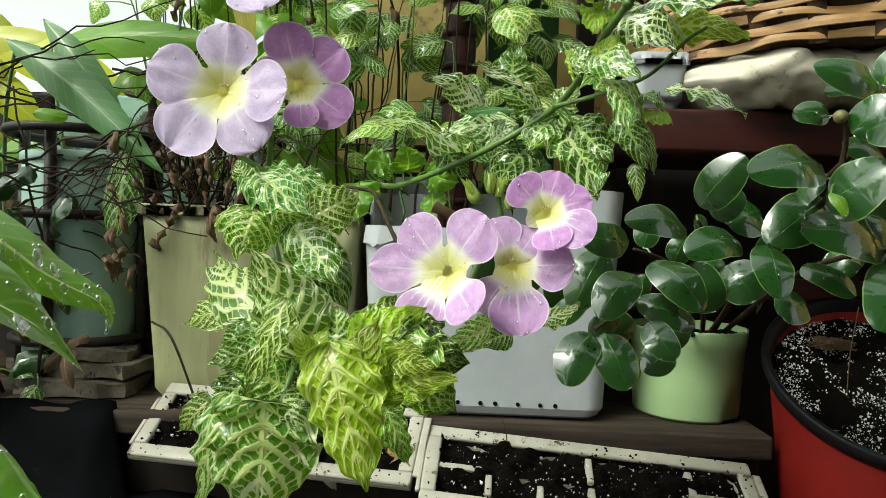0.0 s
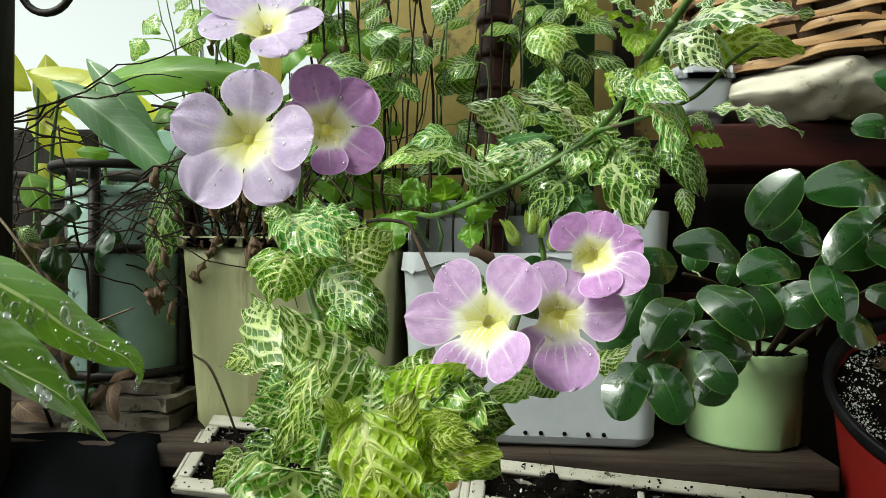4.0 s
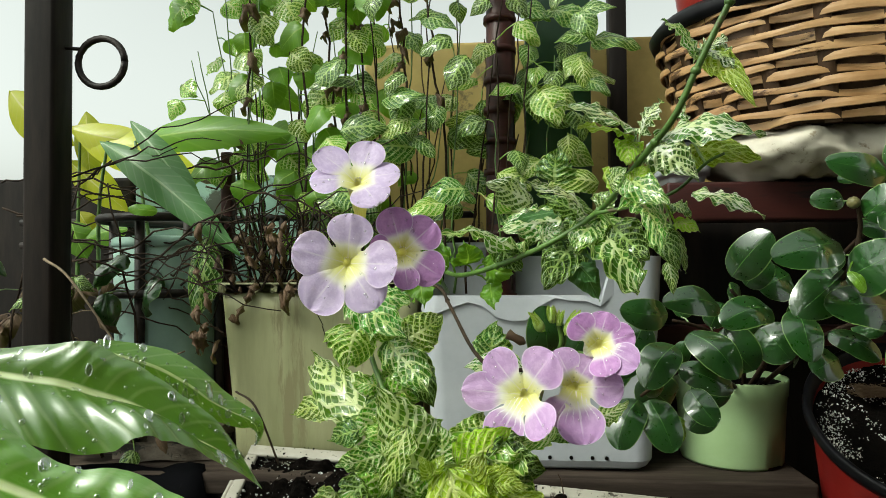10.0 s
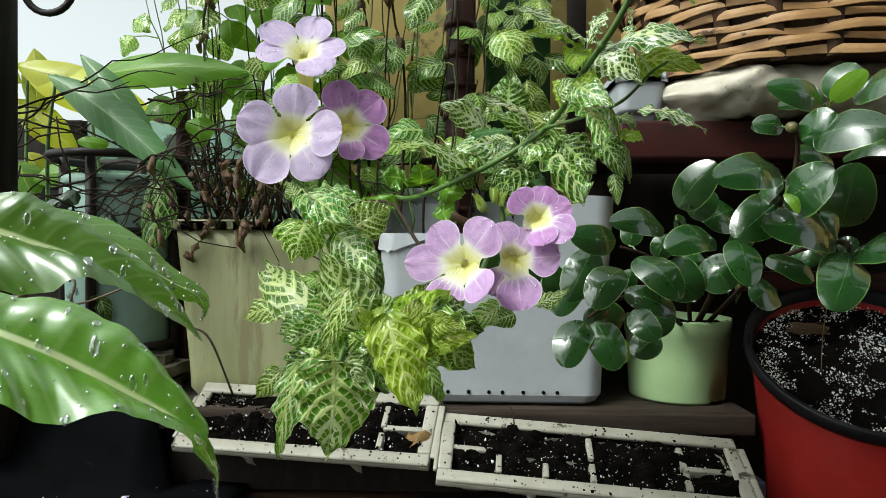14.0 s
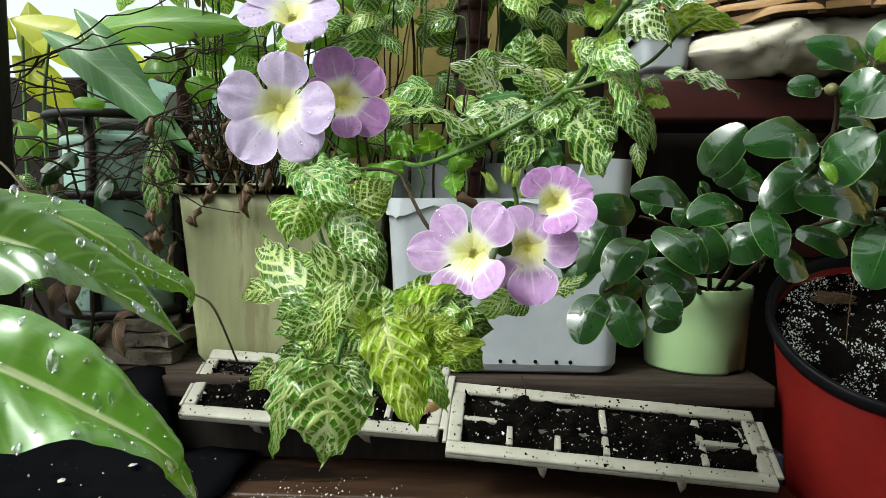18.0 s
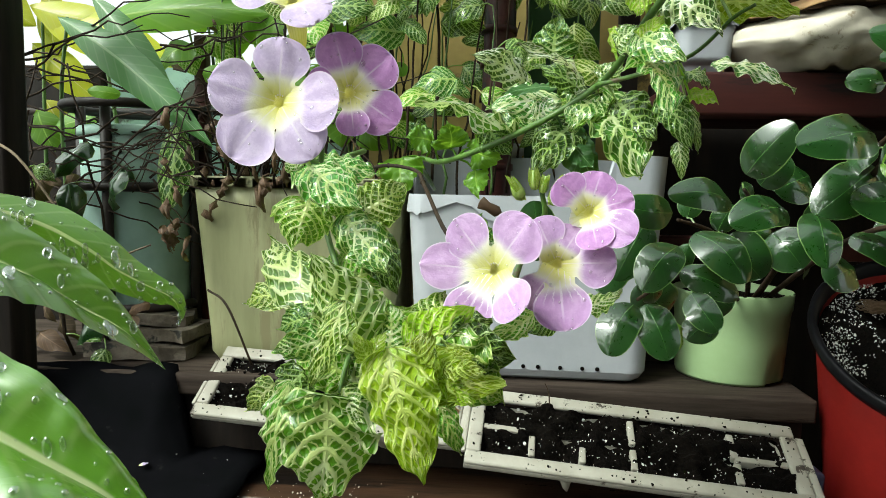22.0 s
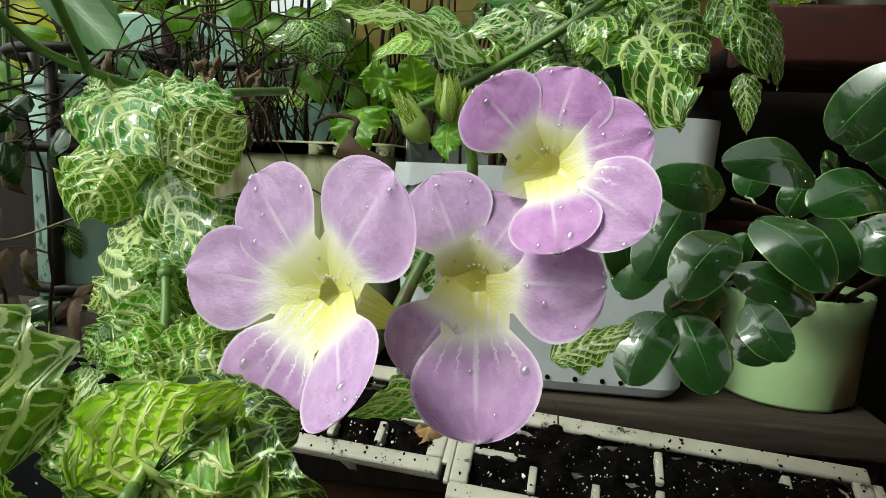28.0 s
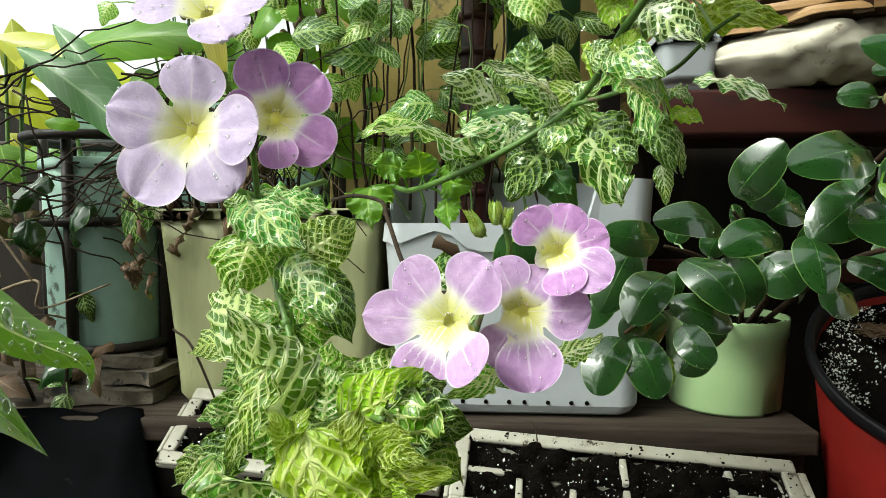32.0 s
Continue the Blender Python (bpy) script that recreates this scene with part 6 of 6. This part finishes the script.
leaf(shrub, (0.2440, 0.5600, 0.2460), (0.2620, 0.5400, 0.2200), 0.0388, LEAF_FICUS, **GLOSSY, face=(-0.42, -1, 0.15))
leaf(shrub, (0.3120, 0.5600, 0.2180), (0.2820, 0.5400, 0.2100), 0.0332, LEAF_FICUS, **GLOSSY, face=(-0.42, -1, 0.15))
leaf(shrub, (0.2130, 0.5600, 0.2460), (0.2350, 0.5500, 0.2090), 0.0392, LEAF_FICUS, **GLOSSY, face=(-0.42, -1, 0.15))
leaf(shrub, (0.3180, 0.5400, 0.2610), (0.3280, 0.5200, 0.2460), 0.0320, LEAF_FICUS, **GLOSSY, face=(-0.42, -1, 0.15))
leaf(shrub, (0.2750, 0.5700, 0.2940), (0.2410, 0.5500, 0.2820), 0.0395, LEAF_FICUS, **GLOSSY, face=(-0.42, -1, 0.15))
leaf(shrub, (0.1880, 0.5700, 0.1970), (0.2170, 0.5600, 0.1820), 0.0399, LEAF_FICUS, **GLOSSY, face=(-0.42, -1, 0.15))
leaf(shrub, (0.1620, 0.5500, 0.1780), (0.1340, 0.5400, 0.2010), 0.0388, LEAF_FICUS, **GLOSSY, face=(-0.42, -1, 0.15))
leaf(shrub, (0.0510, 0.5200, 0.2220), (0.0460, 0.5000, 0.2690), 0.0342, LEAF_FICUS, **GLOSSY)
leaf(shrub, (0.0710, 0.5300, 0.2200), (0.0870, 0.5200, 0.2480), 0.0256, LEAF_FICUS, **GLOSSY)
leaf(shrub, (0.1070, 0.5200, 0.2070), (0.0950, 0.5100, 0.2420), 0.0252, LEAF_FICUS, **GLOSSY)
stem(shrub, [(0.298, 0.745, 0.151), (0.248, 0.620, 0.215), (0.188, 0.530, 0.247), (0.152, 0.500, 0.258)], 0.0028, 0.0014, STEM_BROWN, "branch")
stem(shrub, [(0.298, 0.745, 0.151), (0.269, 0.600, 0.227), (0.209, 0.530, 0.282)], 0.0028, 0.0014, STEM_BROWN, "branch")
stem(shrub, [(0.301, 0.745, 0.151), (0.278, 0.580, 0.245), (0.267, 0.460, 0.294), (0.268, 0.440, 0.325), (0.262, 0.430, 0.345)], 0.0028, 0.0014, STEM_BROWN, "branch")
stem(shrub, [(0.305, 0.745, 0.151), (0.302, 0.560, 0.240), (0.310, 0.460, 0.263), (0.314, 0.450, 0.255)], 0.0028, 0.0014, STEM_BROWN, "branch")
stem(shrub, [(0.298, 0.745, 0.151), (0.196, 0.560, 0.209), (0.151, 0.500, 0.214), (0.121, 0.480, 0.200)], 0.0028, 0.0014, STEM_BROWN, "branch")
stem(shrub, [(0.298, 0.745, 0.151), (0.292, 0.560, 0.282), (0.292, 0.450, 0.343), (0.297, 0.450, 0.370)], 0.0028, 0.0014, STEM_BROWN, "branch")
for p in STEMS["glossy_shrub"][6::5]:
    if p.z < 0.20:
        continue
    a, ln = fr.uniform(-3.1, 3.1), fr.uniform(0.022, 0.032)
    b = p + Vector((0.004 * math.cos(a), 0.010, 0.004))
    leaf(shrub, b, b + Vector((ln * math.cos(a), fr.uniform(-0.004, 0.02), ln * math.sin(a) * 0.8)), ln * fr.uniform(0.62, 0.75), LEAF_FICUS, **GLOSSY, face=(fr.uniform(-0.4, 0.4), -1, fr.uniform(0.2, 1.2)))
leaf(shrub, (0.2930, 0.4400, 0.3680), (0.3070, 0.4200, 0.3860), 0.0159, LEAF_NEW, shape=oval, fold=0.1, droop=0.05, wave=0.01)
leaf(shrub, (0.2550, 0.4300, 0.2990), (0.2600, 0.4200, 0.2840), 0.0091, LEAF_NEW, shape=oval)
leaf(shrub, (0.1600, 0.5000, 0.1750), (0.1320, 0.4800, 0.1650), 0.0237, LEAF_NEW, shape=oval)
bm = bmesh.new()
bmesh.ops.create_icosphere(bm, subdivisions=2, radius=0.0045, matrix=Matrix.Translation((0.259, 0.430, 0.347)))
part("fig", bm, FIG_SKIN, shrub, "small yellow-green fig")


# ---- the long-leafed plant near the camera ----
long_plant = thing("long_leafed_plant", (-0.34, 0.10, -0.75), "tall plant with long wet arching leaves and pale midribs", "plant")
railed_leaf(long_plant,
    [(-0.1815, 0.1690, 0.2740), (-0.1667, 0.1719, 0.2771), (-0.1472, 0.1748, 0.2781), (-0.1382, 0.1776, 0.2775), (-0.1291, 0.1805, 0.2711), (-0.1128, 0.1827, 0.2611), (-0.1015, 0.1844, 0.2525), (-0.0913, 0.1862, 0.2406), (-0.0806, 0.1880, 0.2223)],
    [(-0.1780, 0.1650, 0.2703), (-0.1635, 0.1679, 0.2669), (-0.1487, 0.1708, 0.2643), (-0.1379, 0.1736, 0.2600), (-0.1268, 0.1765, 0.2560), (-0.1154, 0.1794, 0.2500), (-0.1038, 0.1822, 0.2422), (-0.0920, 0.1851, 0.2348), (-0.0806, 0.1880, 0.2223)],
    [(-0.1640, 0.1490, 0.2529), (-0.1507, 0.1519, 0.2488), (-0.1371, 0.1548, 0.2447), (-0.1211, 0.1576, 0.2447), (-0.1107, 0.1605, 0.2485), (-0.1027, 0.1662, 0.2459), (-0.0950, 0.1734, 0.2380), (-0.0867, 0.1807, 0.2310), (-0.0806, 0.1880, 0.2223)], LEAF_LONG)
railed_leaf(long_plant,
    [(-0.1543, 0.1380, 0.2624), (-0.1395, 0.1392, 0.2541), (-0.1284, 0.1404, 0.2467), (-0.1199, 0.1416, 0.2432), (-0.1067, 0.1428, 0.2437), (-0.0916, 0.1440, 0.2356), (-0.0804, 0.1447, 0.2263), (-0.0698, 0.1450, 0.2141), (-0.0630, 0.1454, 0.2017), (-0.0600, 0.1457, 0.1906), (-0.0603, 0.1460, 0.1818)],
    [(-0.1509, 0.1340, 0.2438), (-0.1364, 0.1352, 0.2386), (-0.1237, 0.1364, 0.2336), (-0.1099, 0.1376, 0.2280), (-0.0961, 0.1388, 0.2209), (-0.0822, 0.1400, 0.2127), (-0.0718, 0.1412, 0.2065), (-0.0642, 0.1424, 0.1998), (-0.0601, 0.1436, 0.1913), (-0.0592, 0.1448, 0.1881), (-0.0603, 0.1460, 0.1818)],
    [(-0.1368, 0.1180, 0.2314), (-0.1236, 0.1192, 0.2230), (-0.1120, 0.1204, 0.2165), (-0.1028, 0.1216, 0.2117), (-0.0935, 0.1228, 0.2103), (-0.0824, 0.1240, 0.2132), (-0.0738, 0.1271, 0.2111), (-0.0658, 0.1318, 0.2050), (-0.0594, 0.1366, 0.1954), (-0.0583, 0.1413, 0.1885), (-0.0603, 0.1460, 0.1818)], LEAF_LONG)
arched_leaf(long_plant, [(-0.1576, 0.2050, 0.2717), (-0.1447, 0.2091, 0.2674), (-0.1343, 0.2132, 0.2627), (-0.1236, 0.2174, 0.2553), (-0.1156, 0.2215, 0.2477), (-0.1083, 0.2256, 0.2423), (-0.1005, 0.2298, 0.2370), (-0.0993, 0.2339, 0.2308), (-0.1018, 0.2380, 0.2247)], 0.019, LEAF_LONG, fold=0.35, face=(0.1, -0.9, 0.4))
for p in ((-0.178, 0.165, 0.2703), (-0.1509, 0.134, 0.2438), (-0.1576, 0.2050, 0.2717)):
    stem(long_plant, [(-0.34, 0.10, -0.75), (-0.335, 0.105, 0.10), p], 0.004, 0.0022, STEM_GREEN, "leaf_stalk")


# ---- the growth behind ----
vines = thing("vine_plant", (-0.12, 0.84, 0.28), "tangle of climbing green vines growing from the cream planter", "plant")
vr = random.Random(21)
for k in range(48):
    x = vr.uniform(-0.32, 0.10)
    y = vr.uniform(0.74, 0.88)
    lean = vr.uniform(-0.05, 0.05)
    top = vr.uniform(0.46, 0.80)
    stem(vines, [(x, y, 0.27), (x + lean * 0.4, y, 0.27 + (top - 0.27) * 0.4), (x + lean, y + vr.uniform(-0.03, 0.03), top)], 0.0017, 0.0007, STEM_BROWN if k % 3 else STEM_GREEN, "vine_stem", sides=5, wobble=0.004)
for k in range(120):
    x, y, z = vr.uniform(-0.32, -0.10), vr.uniform(0.72, 0.86), vr.uniform(0.34, 0.74)
    if z > 0.44 and vr.random() < 0.35:
        continue
    a = vr.uniform(-2.4, -0.6)
    ln = vr.uniform(0.032, 0.054)
    b = Vector((x, y, z))
    t = b + Vector((ln * math.cos(a), vr.uniform(-0.02, 0.01), ln * math.sin(a) * 0.8))
    leaf(vines, b, t, ln * vr.uniform(0.75, 0.95), vr.choice((LEAF_VINE, LEAF_VINE, LEAF_FINE)), shape=heart, face=(vr.uniform(-0.5, 0.5), -1, vr.uniform(0, 0.8)), n=8, m=6, fold=0.2, droop=0.1, wave=0.05)
for k in range(7):
    x = vr.uniform(-0.41, -0.31)
    stem(vines, [(-0.28, 0.80, 0.27), (x * 0.6 - 0.28 * 0.4, 0.80, 0.42), (x, 0.80, vr.uniform(0.55, 0.75))], 0.0015, 0.0007, STEM_GREEN, "vine_stem", sides=5, wobble=0.004)
for k in range(34):
    b = Vector((vr.uniform(-0.42, -0.29), vr.uniform(0.76, 0.84), vr.uniform(0.42, 0.72)))
    a, ln = vr.uniform(-2.4, -0.6), vr.uniform(0.034, 0.054)
    leaf(vines, b, b + Vector((ln * math.cos(a), vr.uniform(-0.02, 0.01), ln * math.sin(a) * 0.8)), ln * vr.uniform(0.7, 0.9), vr.choice((LEAF_VINE, LEAF_FINE, LEAF_FINE)), shape=heart, face=(vr.uniform(-0.5, 0.5), -1, vr.uniform(0, 0.8)), n=10, m=6, fold=0.2, droop=0.1, wave=0.05)
# mostly the darker leaf colour, which puts the dimmer light here into the paint
for k in range(120):
    x, y, z = vr.uniform(-0.20, 0.13), vr.uniform(0.70, 0.84), vr.uniform(0.33, 0.70)
    a = vr.choice((vr.uniform(-0.9, 0.1), vr.uniform(-3.2, -2.2), vr.uniform(-2.2, -0.9)))
    ln = vr.uniform(0.040, 0.062)
    b = Vector((x, y, z))
    t = b + Vector((ln * math.cos(a), vr.uniform(-0.025, 0.005), ln * math.sin(a) * 0.75))
    leaf(vines, b, t, ln * vr.uniform(0.55, 0.72), vr.choice((LEAF_FINE, LEAF_DEEP_DIM, LEAF_DEEP_DIM)), face=(vr.uniform(-0.5, 0.5), -1, vr.uniform(0.1, 1.0)), n=10, m=8, fold=0.25, droop=0.14, wave=0.06)

dry = thing("dried_plant", (-0.24, 0.74, 0.28), "withered brown plant with hanging dry leaves and bare twigs", "plant")
for k in range(46):
    x, y = vr.uniform(-0.31, -0.17), vr.uniform(0.67, 0.80)
    a, ln = vr.uniform(0, 6.28), vr.uniform(0.05, 0.16)
    p1 = Vector((x + 0.4 * ln * math.cos(a), y - vr.uniform(0, 0.05), 0.285 + vr.uniform(0.02, 0.10)))
    p2 = p1 + Vector((0.6 * ln * math.cos(a), -vr.uniform(0.0, 0.05), vr.uniform(-0.12, 0.03)))
    stem(dry, [(x, y, 0.278), p1, p2], 0.0013, 0.0005, STEM_BROWN, "twig", sides=5, wobble=0.003)
for k in range(56):
    b = Vector((vr.uniform(-0.335, -0.19), vr.uniform(0.655, 0.70), vr.uniform(0.22, 0.36)))
    if b.z < 0.27 and b.x > -0.275:
        b.z += 0.08
    leaf(dry, b, b + Vector((vr.uniform(-0.012, 0.012), vr.uniform(-0.008, 0.008), -vr.uniform(0.012, 0.030))), vr.uniform(0.005, 0.011), LEAF_DRY, name="dry_leaf", n=9, m=6, fold=0.8, wave=0.35, droop=0.4, teeth=0.35)
twigs = thing("bare_twigs", (-0.45, 0.72, 0.30), "bare dark crossing twigs", "twigs")
for k in range(40):
    x, z = vr.uniform(-0.60, -0.28), vr.uniform(0.26, 0.42)
    a = vr.uniform(-0.6, 0.6)
    ln = vr.uniform(0.10, 0.26)
    p = Vector((x, vr.uniform(0.66, 0.74), z))
    stem(twigs, [p, p + Vector((ln * 0.5, vr.uniform(-0.02, 0.02), ln * 0.5 * math.sin(a) + 0.008)), p + Vector((ln, vr.uniform(-0.02, 0.02), ln * math.sin(a)))], 0.0014, 0.0006, STEM_BROWN, "twig", sides=5, wobble=0.005)
for x0 in (-0.305, -0.235, -0.205, -0.185, -0.150, -0.110, -0.060):
    y0 = vr.uniform(0.74, 0.79)
    line = [Vector((x0, y0, 0.285)), Vector((x0 + vr.uniform(-0.01, 0.01), y0, 0.45)), Vector((x0 + vr.uniform(-0.02, 0.02), y0 - 0.01, 0.62)), Vector((x0 + vr.uniform(-0.03, 0.03), y0 - 0.01, 0.80))]
    stem(dry, line, 0.0020, 0.0012, STEM_BROWN, "twig", sides=5, wobble=0.003)
    for k in range(8):
        b = smooth_line(line, 6)[vr.randrange(7, 18)] + Vector((vr.uniform(-0.006, 0.006), -0.003, vr.uniform(-0.02, 0.02)))
        leaf(dry, b, b + Vector((vr.uniform(-0.014, 0.014), vr.uniform(-0.006, 0.006), -vr.uniform(0.012, 0.034))), vr.uniform(0.007, 0.015), LEAF_DRY, name="dry_leaf", n=9, m=6, fold=0.8, wave=0.4, droop=0.4, teeth=0.4)
creeper = thing("dark_creeper", (-0.60, 0.80, 0.08), "dark shaded creeper leaves and stalks beside the iron rack", "plant")
for k in range(9):
    x = vr.uniform(-0.68, -0.40)
    stem(creeper, [(x, 0.70, 0.078), (x + vr.uniform(-0.03, 0.03), 0.69, 0.22), (x + vr.uniform(-0.05, 0.05), 0.70, vr.uniform(0.3, 0.42))], 0.0022, 0.0010, STEM_BROWN, "stalk", sides=5, wobble=0.004)
for k in range(64):
    b = Vector((vr.uniform(-0.68, -0.36), vr.uniform(0.665, 0.72), vr.uniform(0.09, 0.33)))
    if b.x > -0.46 and b.z > 0.2 and vr.random() < 0.7:
        continue
    ln, a = vr.uniform(0.025, 0.055), vr.uniform(-2.8, -0.3)
    leaf(creeper, b, b + Vector((ln * math.cos(a), vr.uniform(-0.02, 0.01), ln * math.sin(a))), ln * vr.uniform(0.4, 0.7), vr.choice((LEAF_FICUS, LEAF_DEEP_DIM, LEAF_DRY, LEAF_DRY)), n=8, m=6, fold=0.5, wave=0.1, droop=0.2, face=(vr.uniform(-0.6, 0.6), -1, vr.uniform(0, 0.8)))
hook = thing("iron_ring", (-0.446, 0.63, 0.53), "dark iron ring hanging from the wooden post", "ring")
ring = [(-0.427 + 0.027 * math.cos(k * 0.2618), 0.635, 0.532 + 0.027 * math.sin(k * 0.2618)) for k in range(25)]
part("loop", tube_into(bmesh.new(), ring, 0.0038, 0.0038, 8), IRON, hook)
part("nail", tube_into(bmesh.new(), [(-0.468, 0.630, 0.548), (-0.446, 0.637, 0.548)], 0.002, 0.002, 6), IRON, hook)
big = thing("broad_leafed_plant", (-0.45, 0.78, 0.05), "plant with long grey-green and yellow leaves", "plant")
leaf(big, (-0.4820, 0.7200, 0.4620), (-0.2780, 0.6600, 0.3160), 0.0420, LEAF_GREY, shape=lance, fold=0.3, droop=0.05, wave=0.02, n=20, m=8)
leaf(big, (-0.4550, 0.7400, 0.4910), (-0.3290, 0.7000, 0.3430), 0.0340, LEAF_GREY, shape=lance, fold=0.3, droop=0.05, wave=0.02, n=20, m=8)
leaf(big, (-0.4710, 0.7800, 0.4730), (-0.2460, 0.7400, 0.4720), 0.0508, LEAF_VINE, shape=lance, fold=0.3, droop=0.05, wave=0.02, n=20, m=8)
leaf(big, (-0.5890, 0.8400, 0.4890), (-0.3920, 0.8200, 0.4260), 0.0633, LEAF_YELLOW, shape=lance, fold=0.3, droop=0.05, wave=0.02, n=20, m=8)
leaf(big, (-0.6050, 0.8400, 0.5060), (-0.4620, 0.8400, 0.4820), 0.0481, LEAF_YELLOW, shape=lance, fold=0.3, droop=0.05, wave=0.02, n=20, m=8)
leaf(big, (-0.6190, 0.8600, 0.4620), (-0.5280, 0.8600, 0.3860), 0.0492, LEAF_YELLOW, shape=lance, fold=0.3, droop=0.05, wave=0.02, n=20, m=8)
leaf(big, (-0.5930, 0.8600, 0.5350), (-0.5860, 0.8600, 0.4280), 0.0492, LEAF_YELLOW, shape=lance, fold=0.3, droop=0.05, wave=0.02, n=20, m=8)
leaf(big, (-0.3360, 0.7000, 0.3430), (-0.3460, 0.6900, 0.2420), 0.0442, LEAF_DEEP_DIM, shape=lance, fold=0.3, droop=0.05, wave=0.02)
leaf(big, (-0.3750, 0.6600, 0.3680), (-0.4050, 0.6500, 0.3710), 0.0140, LEAF_VINE, shape=oval)
leaf(big, (-0.5160, 0.8400, 0.3590), (-0.5820, 0.8400, 0.3440), 0.0401, LEAF_VINE, shape=lance, fold=0.3, droop=0.05, wave=0.02, n=20, m=8)
leaf(big, (-0.6030, 0.8600, 0.3870), (-0.5790, 0.8600, 0.3460), 0.0328, LEAF_YELLOW, shape=lance, fold=0.3, droop=0.05, wave=0.02, n=20, m=8)
leaf(big, (-0.2820, 0.8000, 0.4050), (-0.2510, 0.8000, 0.4730), 0.0379, LEAF_VINE, shape=lance, fold=0.3, droop=0.05, wave=0.02, n=20, m=8)
leaf(big, (-0.6960, 0.8400, 0.5630), (-0.5980, 0.8400, 0.4810), 0.0631, LEAF_YELLOW, shape=lance, fold=0.3, droop=0.05, wave=0.02, n=20, m=8)
leaf(big, (-0.6000, 0.8400, 0.3710), (-0.5770, 0.8400, 0.3160), 0.0471, LEAF_VINE, shape=lance, fold=0.3, droop=0.05, wave=0.02, n=20, m=8)
leaf(big, (-0.3950, 0.8000, 0.4270), (-0.3590, 0.7900, 0.4180), 0.0140, LEAF_DRY, shape=lance, fold=0.3, droop=0.05, wave=0.02, n=20, m=8)
stem(big, [(-0.500, 0.750, 0.242), (-0.496, 0.740, 0.371), (-0.478, 0.730, 0.464)], 0.003, 0.0018, STEM_GREEN, "stalk")
stem(big, [(-0.598, 0.850, 0.240), (-0.597, 0.850, 0.386), (-0.595, 0.850, 0.500)], 0.003, 0.0018, STEM_GREEN, "stalk")
stem(big, [(-0.425, 0.760, 0.270), (-0.451, 0.770, 0.374), (-0.471, 0.780, 0.473)], 0.003, 0.0018, STEM_GREEN, "stalk")
stem(twigs, [(-0.461, 0.600, 0.194), (-0.370, 0.580, 0.223), (-0.366, 0.580, 0.198), (-0.313, 0.600, 0.218)], 0.0016, 0.001, STEM_PALE, "twig", sides=6)
stem(twigs, [(-0.467, 0.600, 0.314), (-0.424, 0.580, 0.293), (-0.370, 0.580, 0.220)], 0.0016, 0.001, STEM_PALE, "twig", sides=6)
stem(twigs, [(-0.275, 0.640, 0.169), (-0.238, 0.600, 0.161), (-0.214, 0.600, 0.104)], 0.0012, 0.0012, STEM_BROWN, "twig", sides=6)


# ---- rain drops ----
def pieces(ob, *names):
    return [o for o in ob.children_recursive if o.type == "MESH" and o.name.split(".")[0] in names]


drops_on(plant, pieces(plant, "petal"), 260, 0.00018, 0.00062, 31)
drops_on(plant, pieces(plant, "leaf"), 150, 0.0002, 0.00055, 32)
drops_on(branch, pieces(branch, "leaf"), 120, 0.0003, 0.0007, 33)
drops_on(shrub, pieces(shrub, "leaf"), 170, 0.0003, 0.0009, 34)
drops_on(long_plant, pieces(long_plant, "leaf"), 300, 0.0003, 0.0009, 35)
drops_on(long_plant, pieces(long_plant, "leaf"), 80, 0.0008, 0.0014, 36, flat=0.28)

# ---- small litter ----
# scrap of grey film, shaped with the leaf builder
litter = thing("grey_dry_leaf", (-0.50, 0.65, -0.006), "pale grey scrap of film on the black plastic", "leaf")
leaf(litter, (-0.560, 0.625, -0.003), (-0.468, 0.655, 0.002), 0.040, GREY_SCRAP, name="blade", shape=lance, face=(0, -0.3, 1), fold=0.3, wave=0.06)
for x, y, r in ((-0.331, 0.600, 40), (-0.375, 0.56, 120), (-0.36, 0.62, 10)):
    drop = thing("fallen_petal", (x, y, -0.006), "small white fallen petal on the black plastic", "petal", "fallen petals")
    leaf(drop, (x, y, -0.003), (x + 0.009 * math.cos(radians(r)), y + 0.009 * math.sin(radians(r)), -0.002), 0.007, PETAL_PALE, name="blade", shape=oval, face=(0, 0, 1), n=6, m=4)
stuff("perlite_specks", grains(lambda q: Vector((q.gauss(-0.13, 0.06), q.gauss(0.56, 0.025), -0.0175)) if q.random() < 0.75 else Vector((q.uniform(-0.6, -0.24), q.uniform(0.40, 0.64), -0.002)), 300, 0.0004, 0.0012, 41), PERLITE, None, "white perlite specks spilled on the table")
sprout = thing("brown_sprout", (0.075, 0.632, 0.068), "thin brown dead sprout in the cell tray", "sprout")
stem(sprout, [(0.075, 0.632, 0.062), (0.073, 0.631, 0.080), (0.069, 0.630, 0.090)], 0.0008, 0.0004, STEM_BROWN, "stalk")
cloth = thing("blue_plastic_scrap", (0.315, 0.64, -0.018), "scrap of blue plastic beside the red pot", "plastic scrap")
part("sheet", box(0.300, 0.336, 0.625, 0.650, -0.018, 0.014, bevel=0.004), BLUE_PLASTIC, cloth)
root = thing("pale_root", (0.40, 0.60, 0.16), "thin pale root standing in the red pot's soil", "root")
stem(root, [red_axis @ Vector((-0.045, -0.01, -0.018)), red_axis @ Vector((-0.044, 0.01, 0.016)), red_axis @ Vector((-0.040, 0.03, 0.055))], 0.0005, 0.0004, LEAF_DRY, "strand")
